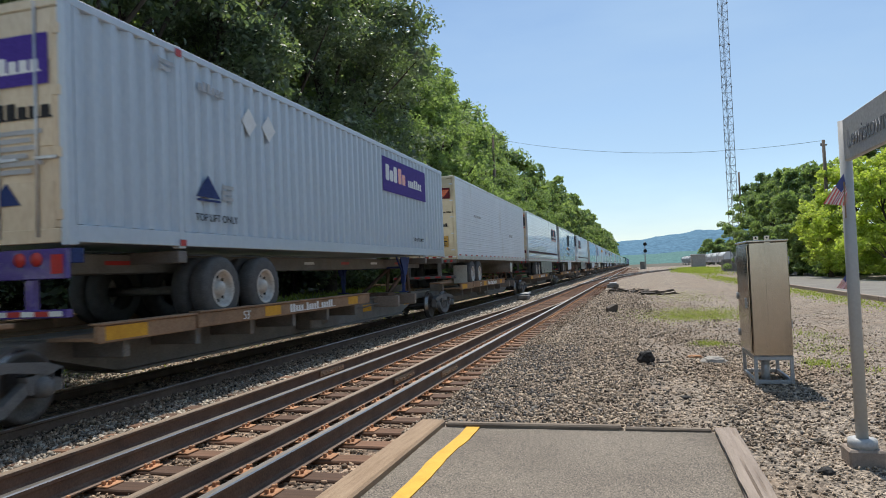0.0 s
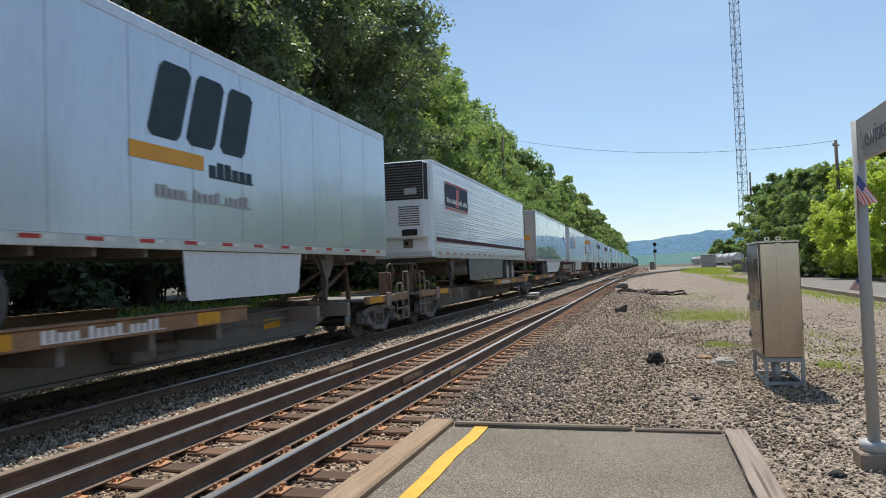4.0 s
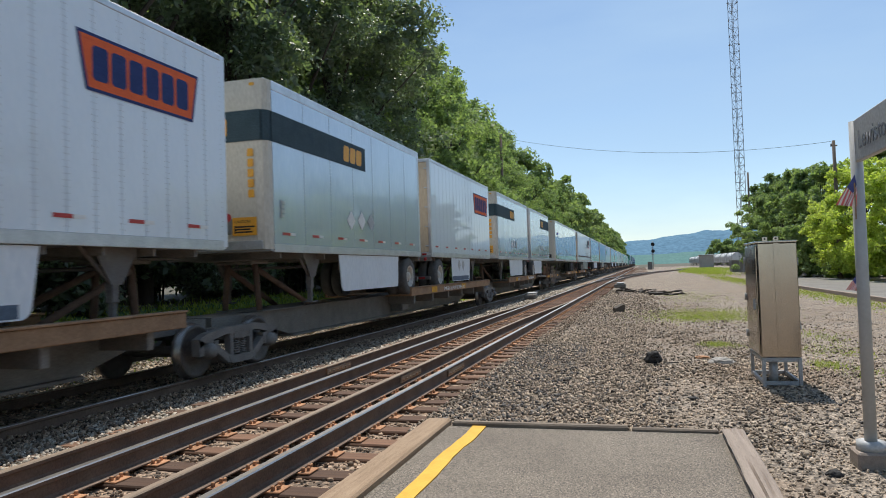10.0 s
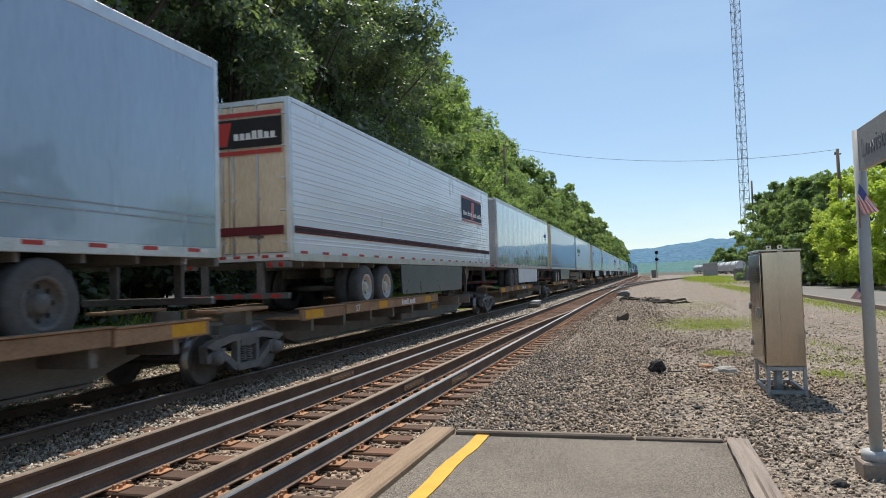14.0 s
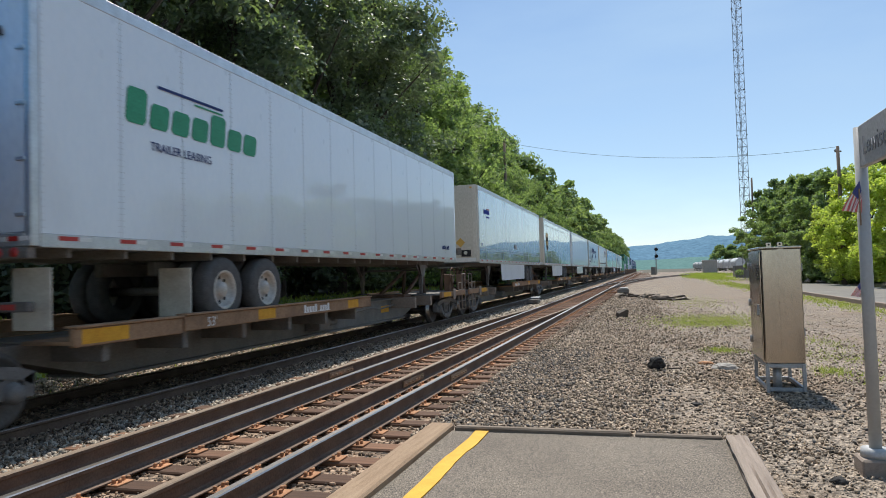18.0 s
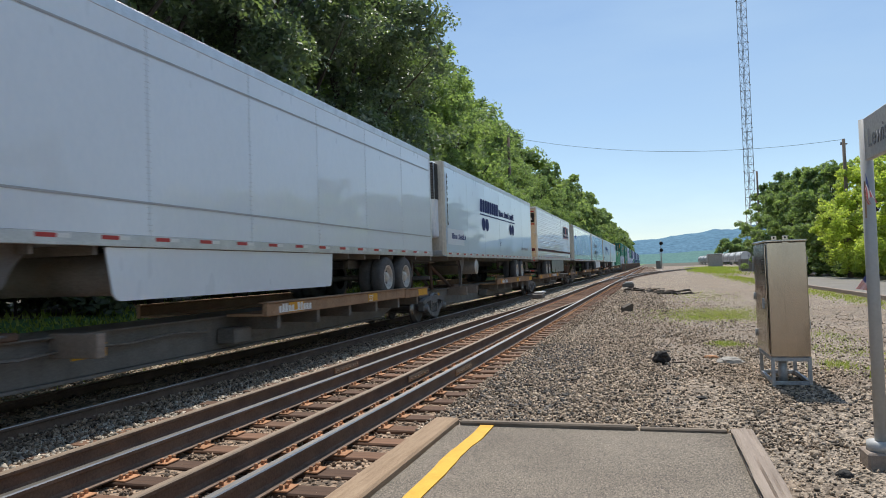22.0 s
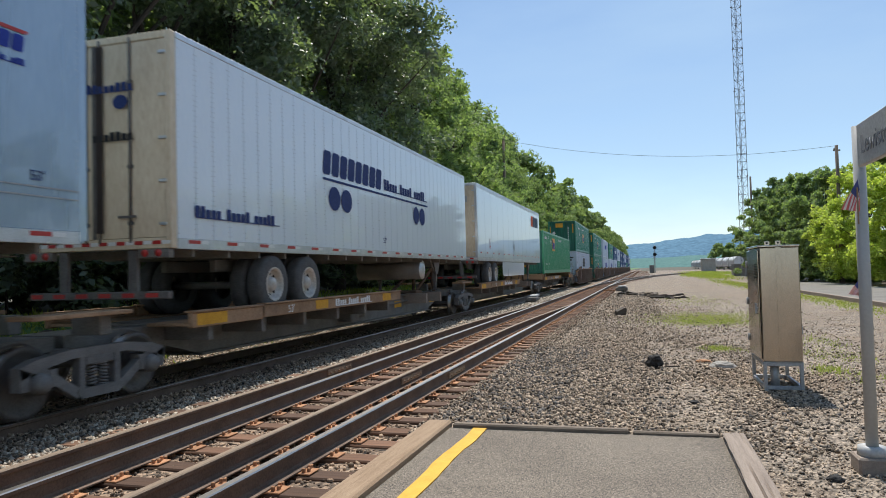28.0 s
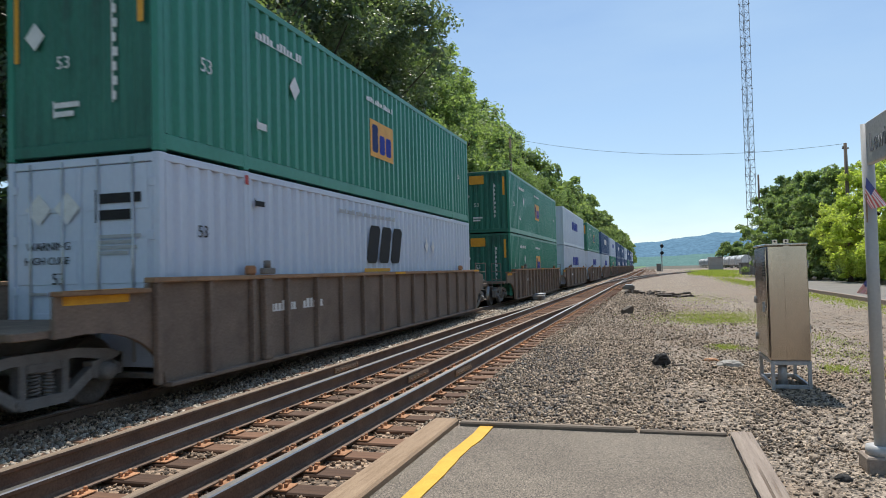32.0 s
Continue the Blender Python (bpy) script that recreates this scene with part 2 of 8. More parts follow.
M = {
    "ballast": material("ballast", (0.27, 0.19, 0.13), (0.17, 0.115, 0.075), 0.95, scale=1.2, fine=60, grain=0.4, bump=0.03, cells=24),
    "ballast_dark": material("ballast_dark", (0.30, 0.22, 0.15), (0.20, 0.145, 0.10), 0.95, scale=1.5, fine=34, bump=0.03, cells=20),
    "stone": material("stone", (0.335, 0.262, 0.19), (0.215, 0.165, 0.12), 0.9, scale=3, fine=60, island=0.85),
    "stone_dark": material("stone_dark", (0.125, 0.112, 0.10), (0.08, 0.07, 0.062), 0.8, scale=3, fine=60, island=0.5),
    "stone_rust": material("stone_rust", (0.31, 0.215, 0.14), (0.19, 0.125, 0.08), 0.9, scale=3, fine=60, island=0.85),
    "stone_pale": material("stone_pale", (0.40, 0.345, 0.275), (0.27, 0.23, 0.18), 0.9, scale=3, fine=60, island=0.7),
    "gravel": material("gravel", (0.25, 0.20, 0.152), (0.175, 0.14, 0.107), 0.95, scale=0.5, fine=9, grain=0.6, bump=0.02, cells=52, cell_mix=0.95,
                       third=(0.225, 0.158, 0.105), third_amount=0.42),
    "asphalt": material("asphalt", (0.182, 0.151, 0.116), (0.137, 0.113, 0.089), 0.9, scale=0.9, fine=60, grain=0.7, bump=0.008, cells=165, cell_mix=0.9,
                        third=(0.115, 0.11, 0.105), third_amount=0.3),
    "asphalt_old": material("asphalt_old", (0.20, 0.185, 0.165), (0.15, 0.138, 0.122), 0.95, scale=0.8, fine=60, bump=0.006),
    "yellow_line": material("yellow_line", (0.74, 0.40, 0.018), (0.62, 0.33, 0.018), 0.7, scale=6, fine=130, bump=0.003, third=(0.30, 0.22, 0.09), third_amount=0.3),
    "timber": material("timber", (0.345, 0.24, 0.15), (0.25, 0.165, 0.10), 0.9, scale=2.5, fine=30, bump=0.006, stretch=(9, 0.7, 9), third=(0.17, 0.115, 0.075), third_amount=0.34),
    "timber_grey": material("timber_grey", (0.33, 0.265, 0.215), (0.24, 0.19, 0.155), 0.92, scale=2.5, fine=40, bump=0.012, stretch=(9, 0.5, 9), third=(0.11, 0.085, 0.07), third_amount=0.24),
    "timber_across": material("timber_across", (0.24, 0.185, 0.135), (0.11, 0.085, 0.065), 0.92, scale=2.5, fine=26, bump=0.008, stretch=(0.7, 9, 9)),
    "tie": material("tie", (0.175, 0.087, 0.045), (0.09, 0.047, 0.029), 0.92, scale=3, fine=24, bump=0.008, stretch=(0.5, 8, 8), spread=0.5, third=(0.26, 0.12, 0.052), third_amount=0.36),
    "tie_dark": material("tie_dark", (0.25, 0.20, 0.16), (0.17, 0.135, 0.11), 0.92, scale=3, fine=24, bump=0.008, stretch=(0.5, 8, 8), spread=0.3),
    "rust": material("rust", (0.46, 0.235, 0.115), (0.33, 0.155, 0.075), 0.9, scale=7, fine=60, bump=0.003, spread=0.2),
    "rail_web": material("rail_web", (0.165, 0.104, 0.068), (0.105, 0.066, 0.045), 0.8, scale=3, fine=50, bump=0.002),
    "rail_head": material("rail_head", (0.50, 0.46, 0.42), (0.40, 0.36, 0.32), 0.36, metal=1.0, scale=6, fine=40, stretch=(6, 0.4, 6)),
    "rail_rust_head": material("rail_rust_head", (0.26, 0.19, 0.13), (0.20, 0.145, 0.10), 0.65, metal=0.2, scale=6, fine=40, stretch=(6, 0.4, 6)),
    "steel_dark": material("steel_dark", (0.215, 0.20, 0.18), (0.155, 0.142, 0.128), 0.75, metal=0.1, scale=3, fine=40, bump=0.002, third=(0.19, 0.14, 0.10), third_amount=0.35),
    "truck_steel": material("truck_steel", (0.19, 0.18, 0.17), (0.125, 0.117, 0.11), 0.75, metal=0.1, scale=4, fine=50, bump=0.003),
    "wheel_steel": material("wheel_steel", (0.13, 0.113, 0.10), (0.09, 0.078, 0.07), 0.6, metal=0.3, scale=8, fine=50),
    "tread": material("tread", (0.28, 0.265, 0.25), (0.2, 0.19, 0.18), 0.3, metal=1.0, scale=8, fine=50),
    "platform_yellow": material("platform_yellow", (0.36, 0.22, 0.125), (0.25, 0.15, 0.085), 0.85, scale=2.2, fine=30, bump=0.003, third=(0.20, 0.13, 0.085), third_amount=0.36, spread=0.15),
    "yellow_mark": material("yellow_mark", (0.72, 0.36, 0.02), (0.6, 0.29, 0.02), 0.7, scale=5, fine=50, third=(0.25, 0.15, 0.06), third_amount=0.25),
    "well_brown": material("well_brown", (0.225, 0.168, 0.128), (0.165, 0.122, 0.094), 0.85, scale=1.2, fine=30, bump=0.002, third=(0.12, 0.085, 0.065), third_amount=0.38),
    "white_paint": material("white_paint", (0.755, 0.82, 0.88), (0.715, 0.775, 0.83), 0.3, scale=0.6, fine=25, grain=0.15, third=(0.70, 0.72, 0.73), third_amount=0.3, stretch=(1, 1, 0.35), coat=0.7, bump=0.0008, bump_scale=1.4),
    "white_dull": material("white_dull", (0.71, 0.765, 0.82), (0.64, 0.685, 0.73), 0.45, scale=0.8, fine=25, third=(0.50, 0.485, 0.45), third_amount=0.32, stretch=(1, 1, 0.35)),
    "silver": material("silver", (0.57, 0.645, 0.72), (0.53, 0.60, 0.67), 0.24, metal=0.45, scale=0.7, fine=25, grain=0.2, bump=0.004, bump_scale=2.0, stretch=(1, 1, 0.14), third=(0.48, 0.51, 0.53), third_amount=0.28, coat=0.5),
    "alu": material("alu", (0.66, 0.67, 0.68), (0.52, 0.53, 0.54), 0.38, metal=0.7, scale=3, fine=40),
    "container_grey": material("container_grey", (0.50, 0.585, 0.665), (0.475, 0.555, 0.63), 0.36, scale=0.8, fine=25, grain=0.15, stretch=(1, 1, 0.35), third=(0.42, 0.46, 0.49), third_amount=0.24),
    "container_green": material("container_green", (0.036, 0.26, 0.175), (0.03, 0.22, 0.148), 0.34, scale=0.7, fine=25, grain=0.15, stretch=(1, 1, 0.35), third=(0.06, 0.17, 0.125), third_amount=0.25),
    "container_blue": material("container_blue", (0.03, 0.09, 0.23), (0.025, 0.07, 0.18), 0.45, scale=0.7, fine=25, stretch=(1, 1, 0.35)),
    "container_pale": material("container_pale", (0.59, 0.66, 0.78), (0.54, 0.60, 0.71), 0.34, scale=0.7, fine=25, grain=0.15, stretch=(1, 1, 0.35)),
    "trailer_blue": material("trailer_blue", (0.075, 0.285, 0.60), (0.07, 0.265, 0.56), 0.33, scale=0.7, fine=25, grain=0.1, stretch=(1, 1, 0.35), coat=0.6, bump=0.0006, bump_scale=1.2, third=(0.085, 0.24, 0.47), third_amount=0.2),
    "door_tan": material("door_tan", (0.72, 0.61, 0.44), (0.60, 0.48, 0.33), 0.5, scale=1.2, fine=25, stretch=(1, 1, 0.3), third=(0.40, 0.27, 0.16), third_amount=0.33),
    "door_grey": material("door_grey", (0.50, 0.50, 0.51), (0.44, 0.44, 0.45), 0.5, scale=1.2, fine=25, grain=0.2, stretch=(1, 1, 0.3), third=(0.38, 0.36, 0.34), third_amount=0.3),
    "skirt_dark": material("skirt_dark", (0.10, 0.128, 0.148), (0.085, 0.108, 0.125), 0.3, scale=1.0, fine=25),
    "tyre": material("tyre", (0.10, 0.098, 0.096), (0.072, 0.07, 0.068), 0.85, scale=8, fine=60, bump=0.003),
    "rim": material("rim", (0.58, 0.56, 0.52), (0.42, 0.38, 0.33), 0.5, metal=0.25, scale=10, fine=50),
    "black": material("black", (0.02, 0.02, 0.022), (0.03, 0.03, 0.03), 0.7, spec=0.25, scale=5, fine=40),
    "red": material("red", (0.50, 0.03, 0.025), (0.42, 0.03, 0.025), 0.4, scale=9, fine=50),
    "maroon": material("maroon", (0.16, 0.025, 0.03), (0.12, 0.02, 0.025), 0.7, spec=0.25, scale=4, fine=40),
    "white_mark": material("white_mark", (0.78, 0.78, 0.77), (0.68, 0.68, 0.66), 0.5, scale=8, fine=40),
    "grey_mark": material("grey_mark", (0.42, 0.43, 0.44), (0.36, 0.37, 0.38), 0.5, scale=8, fine=40),
    "navy": material("navy", (0.03, 0.05, 0.17), (0.025, 0.045, 0.14), 0.7, spec=0.25, scale=8, fine=40),
    "purple": material("purple", (0.08, 0.045, 0.26), (0.07, 0.04, 0.23), 0.25, coat=0.5, scale=8, fine=40),
    "orange": material("orange", (0.78, 0.13, 0.03), (0.70, 0.12, 0.03), 0.3, coat=0.4, scale=8, fine=40),
    "amber": material("amber", (0.80, 0.38, 0.03), (0.70, 0.32, 0.03), 0.5, scale=3, fine=40),
    "gold": material("gold", (0.62, 0.36, 0.06), (0.5, 0.29, 0.05), 0.4, scale=3, fine=40),
    "brown": material("brown", (0.05, 0.035, 0.03), (0.04, 0.03, 0.025), 0.7, spec=0.25, scale=3, fine=40),
    "green_mark": material("green_mark", (0.02, 0.30, 0.14), (0.02, 0.25, 0.12), 0.5, scale=3, fine=40),
    "blue_mark": material("blue_mark", (0.03, 0.06, 0.36), (0.03, 0.05, 0.3), 0.7, spec=0.25, scale=3, fine=40),
    "teal_mark": material("teal_mark", (0.045, 0.075, 0.09), (0.035, 0.06, 0.075), 0.7, spec=0.25, scale=3, fine=40),
    "cabinet_alu": material("cabinet_alu", (0.48, 0.435, 0.375), (0.425, 0.38, 0.325), 0.16, metal=0.92, scale=1.2, fine=30, grain=0.15, stretch=(1, 1, 0.3)),
    "galvanised": material("galvanised", (0.42, 0.43, 0.44), (0.33, 0.34, 0.35), 0.5, metal=0.5, scale=5, fine=40),
    "sign_grey": material("sign_grey", (0.43, 0.43, 0.42), (0.39, 0.39, 0.38), 0.5, scale=3, fine=40, grain=0.1),
    "sign_face": material("sign_face", (0.46, 0.46, 0.455), (0.43, 0.43, 0.425), 0.55, scale=3, fine=40),
    "concrete": material("concrete", (0.40, 0.375, 0.335), (0.31, 0.285, 0.25), 0.92, scale=3, fine=45, bump=0.005),
    "char": material("char", (0.022, 0.02, 0.019), (0.035, 0.032, 0.03), 0.85, scale=6, fine=30, bump=0.01),
    "bark": material("bark", (0.075, 0.058, 0.046), (0.05, 0.04, 0.032), 0.95, scale=3, fine=24, bump=0.02, stretch=(3, 3, 0.5)),
    "pole_wood": material("pole_wood", (0.19, 0.145, 0.11), (0.13, 0.10, 0.08), 0.95, scale=3, fine=24, bump=0.01, stretch=(4, 4, 0.3)),
    "tower_steel": material("tower_steel", (0.27, 0.28, 0.30), (0.22, 0.22, 0.23), 0.6, metal=0.0, scale=0.3, fine=20),
    "soil": material("soil", (0.10, 0.085, 0.055), (0.06, 0.055, 0.035), 0.95, scale=0.8, fine=20, bump=0.02),
    "lawn": material("lawn", (0.10, 0.20, 0.06), (0.075, 0.15, 0.045), 0.95, scale=0.6, fine=30, bump=0.03),
    "hopper_white": material("hopper_white", (0.60, 0.60, 0.585), (0.50, 0.495, 0.48), 0.5, scale=0.5, fine=12, third=(0.40, 0.37, 0.33), third_amount=0.33),
    # distance haze is mixed into the base colours of both ridges
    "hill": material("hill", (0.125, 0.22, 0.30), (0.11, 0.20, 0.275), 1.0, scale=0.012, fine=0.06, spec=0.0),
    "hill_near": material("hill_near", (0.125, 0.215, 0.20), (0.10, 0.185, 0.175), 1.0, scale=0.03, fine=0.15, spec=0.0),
    # the near wood's shade is put into leaf, sunlight beyond it into leaf_mid
    "leaf": leaf_material("leaf", (0.10, 0.13, 0.11), (0.195, 0.25, 0.178), (1.6, 1.75, 0.6), 0.34, 0.5),
    "leaf_mid": leaf_material("leaf_mid", (0.125, 0.18, 0.095), (0.28, 0.36, 0.185), (1.5, 1.6, 0.7), 0.5, 0.68),
    "leaf_bright": leaf_material("leaf_bright", (0.25, 0.34, 0.085), (0.52, 0.59, 0.19), (1.5, 1.5, 0.65), 0.55, 0.66),
    "blade": leaf_material("blade", (0.24, 0.31, 0.06), (0.44, 0.47, 0.14), (1.1, 1.2, 0.5)),
}
M["silver_grey"] = material("silver_grey", (0.335, 0.43, 0.53), (0.305, 0.39, 0.48), 0.26, metal=0.3, scale=0.7, fine=25, grain=0.15, bump=0.003, bump_scale=2.0, stretch=(1, 1, 0.14), third=(0.30, 0.37, 0.44), third_amount=0.28, coat=1.0)
M["flag_red"] = material("flag_red", (0.74, 0.20, 0.21), (0.68, 0.18, 0.19), 0.8, scale=20, fine=200)
M["flag_white"] = material("flag_white", (0.85, 0.84, 0.82), (0.78, 0.77, 0.75), 0.8, scale=20, fine=200)
M["flag_blue"] = material("flag_blue", (0.09, 0.11, 0.30), (0.08, 0.095, 0.26), 0.8, scale=20, fine=200)
M["rust_dark"] = material("rust_dark", (0.16, 0.10, 0.07), (0.11, 0.07, 0.05), 0.85, scale=5, fine=50, bump=0.003, third=(0.28, 0.14, 0.075), third_amount=0.35)
M["purple_flat"] = material("purple_flat", (0.075, 0.04, 0.27), (0.06, 0.035, 0.23), 0.7, scale=8, fine=40, spec=0.25)
M["container_moss"] = material("container_moss", (0.06, 0.34, 0.17), (0.052, 0.30, 0.148), 0.36, scale=0.7, fine=25, grain=0.15, stretch=(1, 1, 0.35), third=(0.09, 0.20, 0.10), third_amount=0.25)
M["rim_dusty"] = material("rim_dusty", (0.17, 0.16, 0.15), (0.10, 0.095, 0.09), 0.6, metal=0.2, scale=10, fine=50)
M["flap_cream"] = material("flap_cream", (0.66, 0.63, 0.54), (0.52, 0.48, 0.40), 0.7, scale=3, fine=40, third=(0.34, 0.29, 0.22), third_amount=0.35)
M["orange_flat"] = material("orange_flat", (0.78, 0.13, 0.03), (0.70, 0.12, 0.03), 0.6, scale=8, fine=40, spec=0.3)
M["slate"] = material("slate", (0.10, 0.14, 0.20), (0.085, 0.12, 0.17), 0.6, scale=4, fine=40, spec=0.3)
M["stripe_dark"] = material("stripe_dark", (0.055, 0.035, 0.035), (0.045, 0.03, 0.03), 0.7, scale=3, fine=40, spec=0.25)
M["tie_black"] = material("tie_black", (0.095, 0.078, 0.062), (0.055, 0.045, 0.037), 0.92, scale=3, fine=24, bump=0.01, stretch=(0.5, 8, 8), spread=0.35)
M["skirt_cream"] = material("skirt_cream", (0.70, 0.71, 0.62), (0.64, 0.64, 0.55), 0.5, scale=0.8, fine=25, grain=0.15, third=(0.52, 0.50, 0.42), third_amount=0.25)
M["door_steel"] = material("door_steel", (0.66, 0.555, 0.39), (0.56, 0.46, 0.31), 0.34, metal=0.75, scale=1.2, fine=25, grain=0.15, stretch=(1, 1, 3), bump=0.004, bump_scale=3.0, third=(0.44, 0.33, 0.2), third_amount=0.3)
M["white_blue"] = material("white_blue", (0.64, 0.77, 0.89), (0.61, 0.735, 0.85), 0.3, scale=0.6, fine=25, grain=0.12, third=(0.60, 0.68, 0.75), third_amount=0.25, stretch=(1, 1, 0.35), coat=0.7, bump=0.0006, bump_scale=1.2)
# end-wall green darkened for the shade between containers, with soot stains on top
M["container_green_shade_soot"] = material("container_green_shade_soot", (0.03, 0.19, 0.13), (0.022, 0.12, 0.085), 0.5, scale=0.9, fine=25, grain=0.2, stretch=(1, 1, 0.4), third=(0.02, 0.035, 0.03), third_amount=0.42)
M["navy_dull"] = material("navy_dull", (0.03, 0.042, 0.085), (0.024, 0.034, 0.07), 0.6, scale=4, fine=40, spec=0.3)
M["rod_grey"] = material("rod_grey", (0.16, 0.15, 0.145), (0.11, 0.10, 0.095), 0.6, metal=0.2, scale=4, fine=40)
for k in range(9):
    u = (k / 8) ** 1.3 * 0.88
    c = tuple(a * (1 - u) + b * u for a, b in zip((0.78, 0.17, 0.045), (0.755, 0.80, 0.85)))
    M["fade_" + str(k)] = material("fade_" + str(k), c, tuple(a * 0.95 for a in c), 0.35, scale=3, fine=40, coat=0.4)
M["leaf_deep"] = leaf_material("leaf_deep", (0.10, 0.155, 0.085), (0.27, 0.36, 0.18), (1.6, 1.6, 0.7), 0.5, 0.66)
M["leaf_far"] = leaf_material("leaf_far", (0.13, 0.195, 0.095), (0.28, 0.36, 0.175), (1.4, 1.4, 0.7), 0.5, 0.7)


# ---- mesh tools ----
class Shape:
    """Collects faces for one mesh; each face carries the slot of its material."""

    def __init__(self):
        self.v, self.f, self.m, self.smooth = [], [], [], []

    def face(self, idx, slot=0, smooth=False):
        self.f.append(idx), self.m.append(slot), self.smooth.append(smooth)

    def add(self, pts, faces, slot=0, smooth=False):
        o = len(self.v)
        self.v.extend(pts)
        for fc in faces:
            self.face([i + o for i in fc], slot, smooth)
        return self

    def box(self, x0, x1, y0, y1, z0, z1, b=0.0, slot=0, m=None):
        """A box, its edges cut by b where given."""
        if b <= 0:
            pts = [(x, y, z) for x in (x0, x1) for y in (y0, y1) for z in (z0, z1)]
            fcs = [(0, 1, 3, 2), (4, 6, 7, 5), (0, 4, 5, 1), (2, 3, 7, 6), (0, 2, 6, 4), (1, 5, 7, 3)]
        else:
            b = min(b, (x1 - x0) * 0.45, (y1 - y0) * 0.45, (z1 - z0) * 0.45)
            pts, key = [], {}
            for sx in (0, 1):
                for sy in (0, 1):
                    for sz in (0, 1):
                        for ax in range(3):
                            p = [x1 if sx else x0, y1 if sy else y0, z1 if sz else z0]
                            for k, s in enumerate((sx, sy, sz)):
                                if k != ax:
                                    p[k] += -b if s else b
                            key[sx, sy, sz, ax] = len(pts)
                            pts.append(tuple(p))
            fcs = []
            for ax in range(3):
                u, w = [(1, 2), (2, 0), (0, 1)][ax]
                for s in (0, 1):
                    ring = []
                    for a, c in ((0, 0), (1, 0), (1, 1), (0, 1)):
                        k = [0, 0, 0]
                        k[ax], k[u], k[w] = s, a, c
                        ring.append(key[(*k, ax)])
                    fcs.append(ring if s else ring[::-1])
                for a in (0, 1):
                    for c in (0, 1):
                        k0, k1 = [0, 0, 0], [0, 0, 0]
                        k0[ax], k1[ax] = 0, 1
                        k0[u] = k1[u] = a
                        k0[w] = k1[w] = c
                        ring = [key[(*k0, u)], key[(*k1, u)], key[(*k1, w)], key[(*k0, w)]]
                        fcs.append(ring if a != c else ring[::-1])
            for sx in (0, 1):
                for sy in (0, 1):
                    for sz in (0, 1):
                        ring = [key[sx, sy, sz, a] for a in range(3)]
                        fcs.append(ring if (sx + sy + sz) % 2 else ring[::-1])
        if m is not None:
            pts = [tuple(m @ Vector(p)) for p in pts]
        return self.add(pts, fcs, slot)

    def rod(self, p, q, r, n=8, slot=0, r2=None, caps=True):
        p, q = Vector(p), Vector(q)
        d = (q - p).normalized()
        u = d.orthogonal().normalized()
        w = d.cross(u)
        r2 = r if r2 is None else r2
        pts = []
        for c, rad in ((p, r), (q, r2)):
            for i in range(n):
                a = 2 * math.pi * i / n
                pts.append(tuple(c + (u * math.cos(a) + w * math.sin(a)) * rad))
        o = len(self.v)
        self.v.extend(pts)
        for i in range(n):
            j = (i + 1) % n
            self.face([o + i, o + j, o + n + j, o + n + i], slot, n > 6)
        if caps:
            self.face([o + i for i in range(n)][::-1], slot)
            self.face([o + n + i for i in range(n)], slot)
        return self

    def lathe(self, rings, axis="x", n=24, slot=0, slots=None, at=(0, 0, 0)):
        """rings: (along, radius) pairs round an axis."""
        o = len(self.v)
        for a, r in rings:
            for i in range(n):
                t = 2 * math.pi * i / n
                c, s = r * math.cos(t), r * math.sin(t)
                p = {"x": (a, c, s), "y": (s, a, c), "z": (c, s, a)}[axis]
                self.v.append(tuple(p[k] + at[k] for k in range(3)))
        for k in range(len(rings) - 1):
            for i in range(n):
                j = (i + 1) % n
                self.face([o + k * n + i, o + k * n + j, o + (k + 1) * n + j, o + (k + 1) * n + i], slots[k] if slots else slot, True)
        return self

    def prism(self, outline, x0, x1, slot=0, axis="x"):
        """A closed outline in the two other axes, carried along one axis."""
        n = len(outline)
        pts = []
        for x in (x0, x1):
            for a, b in outline:
                pts.append({"x": (x, a, b), "y": (a, x, b), "z": (a, b, x)}[axis])
        fcs = [[i, (i + 1) % n, n + (i + 1) % n, n + i] for i in range(n)]
        fcs += [list(range(n))[::-1], [n + i for i in range(n)]]
        return self.add(pts, fcs, slot)

    def mesh(self, name, *mats):
        me = bpy.data.meshes.new(name)
        me.from_pydata(self.v, [], self.f)
        for m in mats:
            me.materials.append(M[m] if isinstance(m, str) else m)
        me.polygons.foreach_set("material_index", self.m)
        me.polygons.foreach_set("use_smooth", self.smooth)
        bm = bmesh.new()
        bm.from_mesh(me)
        bmesh.ops.recalc_face_normals(bm, faces=bm.faces)
        bm.to_mesh(me)
        bm.free()
        return me


def part(name, shape, mats, parent, label="", at=None):
    """One mesh object, under a thing or under a part of one."""
    if isinstance(shape, Shape):
        shape = shape.mesh(name, *([mats] if isinstance(mats, str) else mats))
    ob = new(name, shape)
    ob.parent = parent
    if at is not None:
        ob.matrix_basis = at if isinstance(at, Matrix) else Matrix.Translation(at)
    if label:
        ob["label"] = label
    return ob


def thing(name, at, label, category, group="", kind=""):
    ob = new(name)
    ob.empty_display_size = 0.2
    ob.matrix_basis = at if isinstance(at, Matrix) else Matrix.Translation(at)
    return tagged(ob, label, category, group, kind)


def solid(name, shape, mats, label, category="", group="", kind="", at=None):
    """A thing that is one mesh."""
    ob = part(name, shape, mats, None, "", at)
    return tagged(ob, label, category, group, kind)


TEXTS = {}


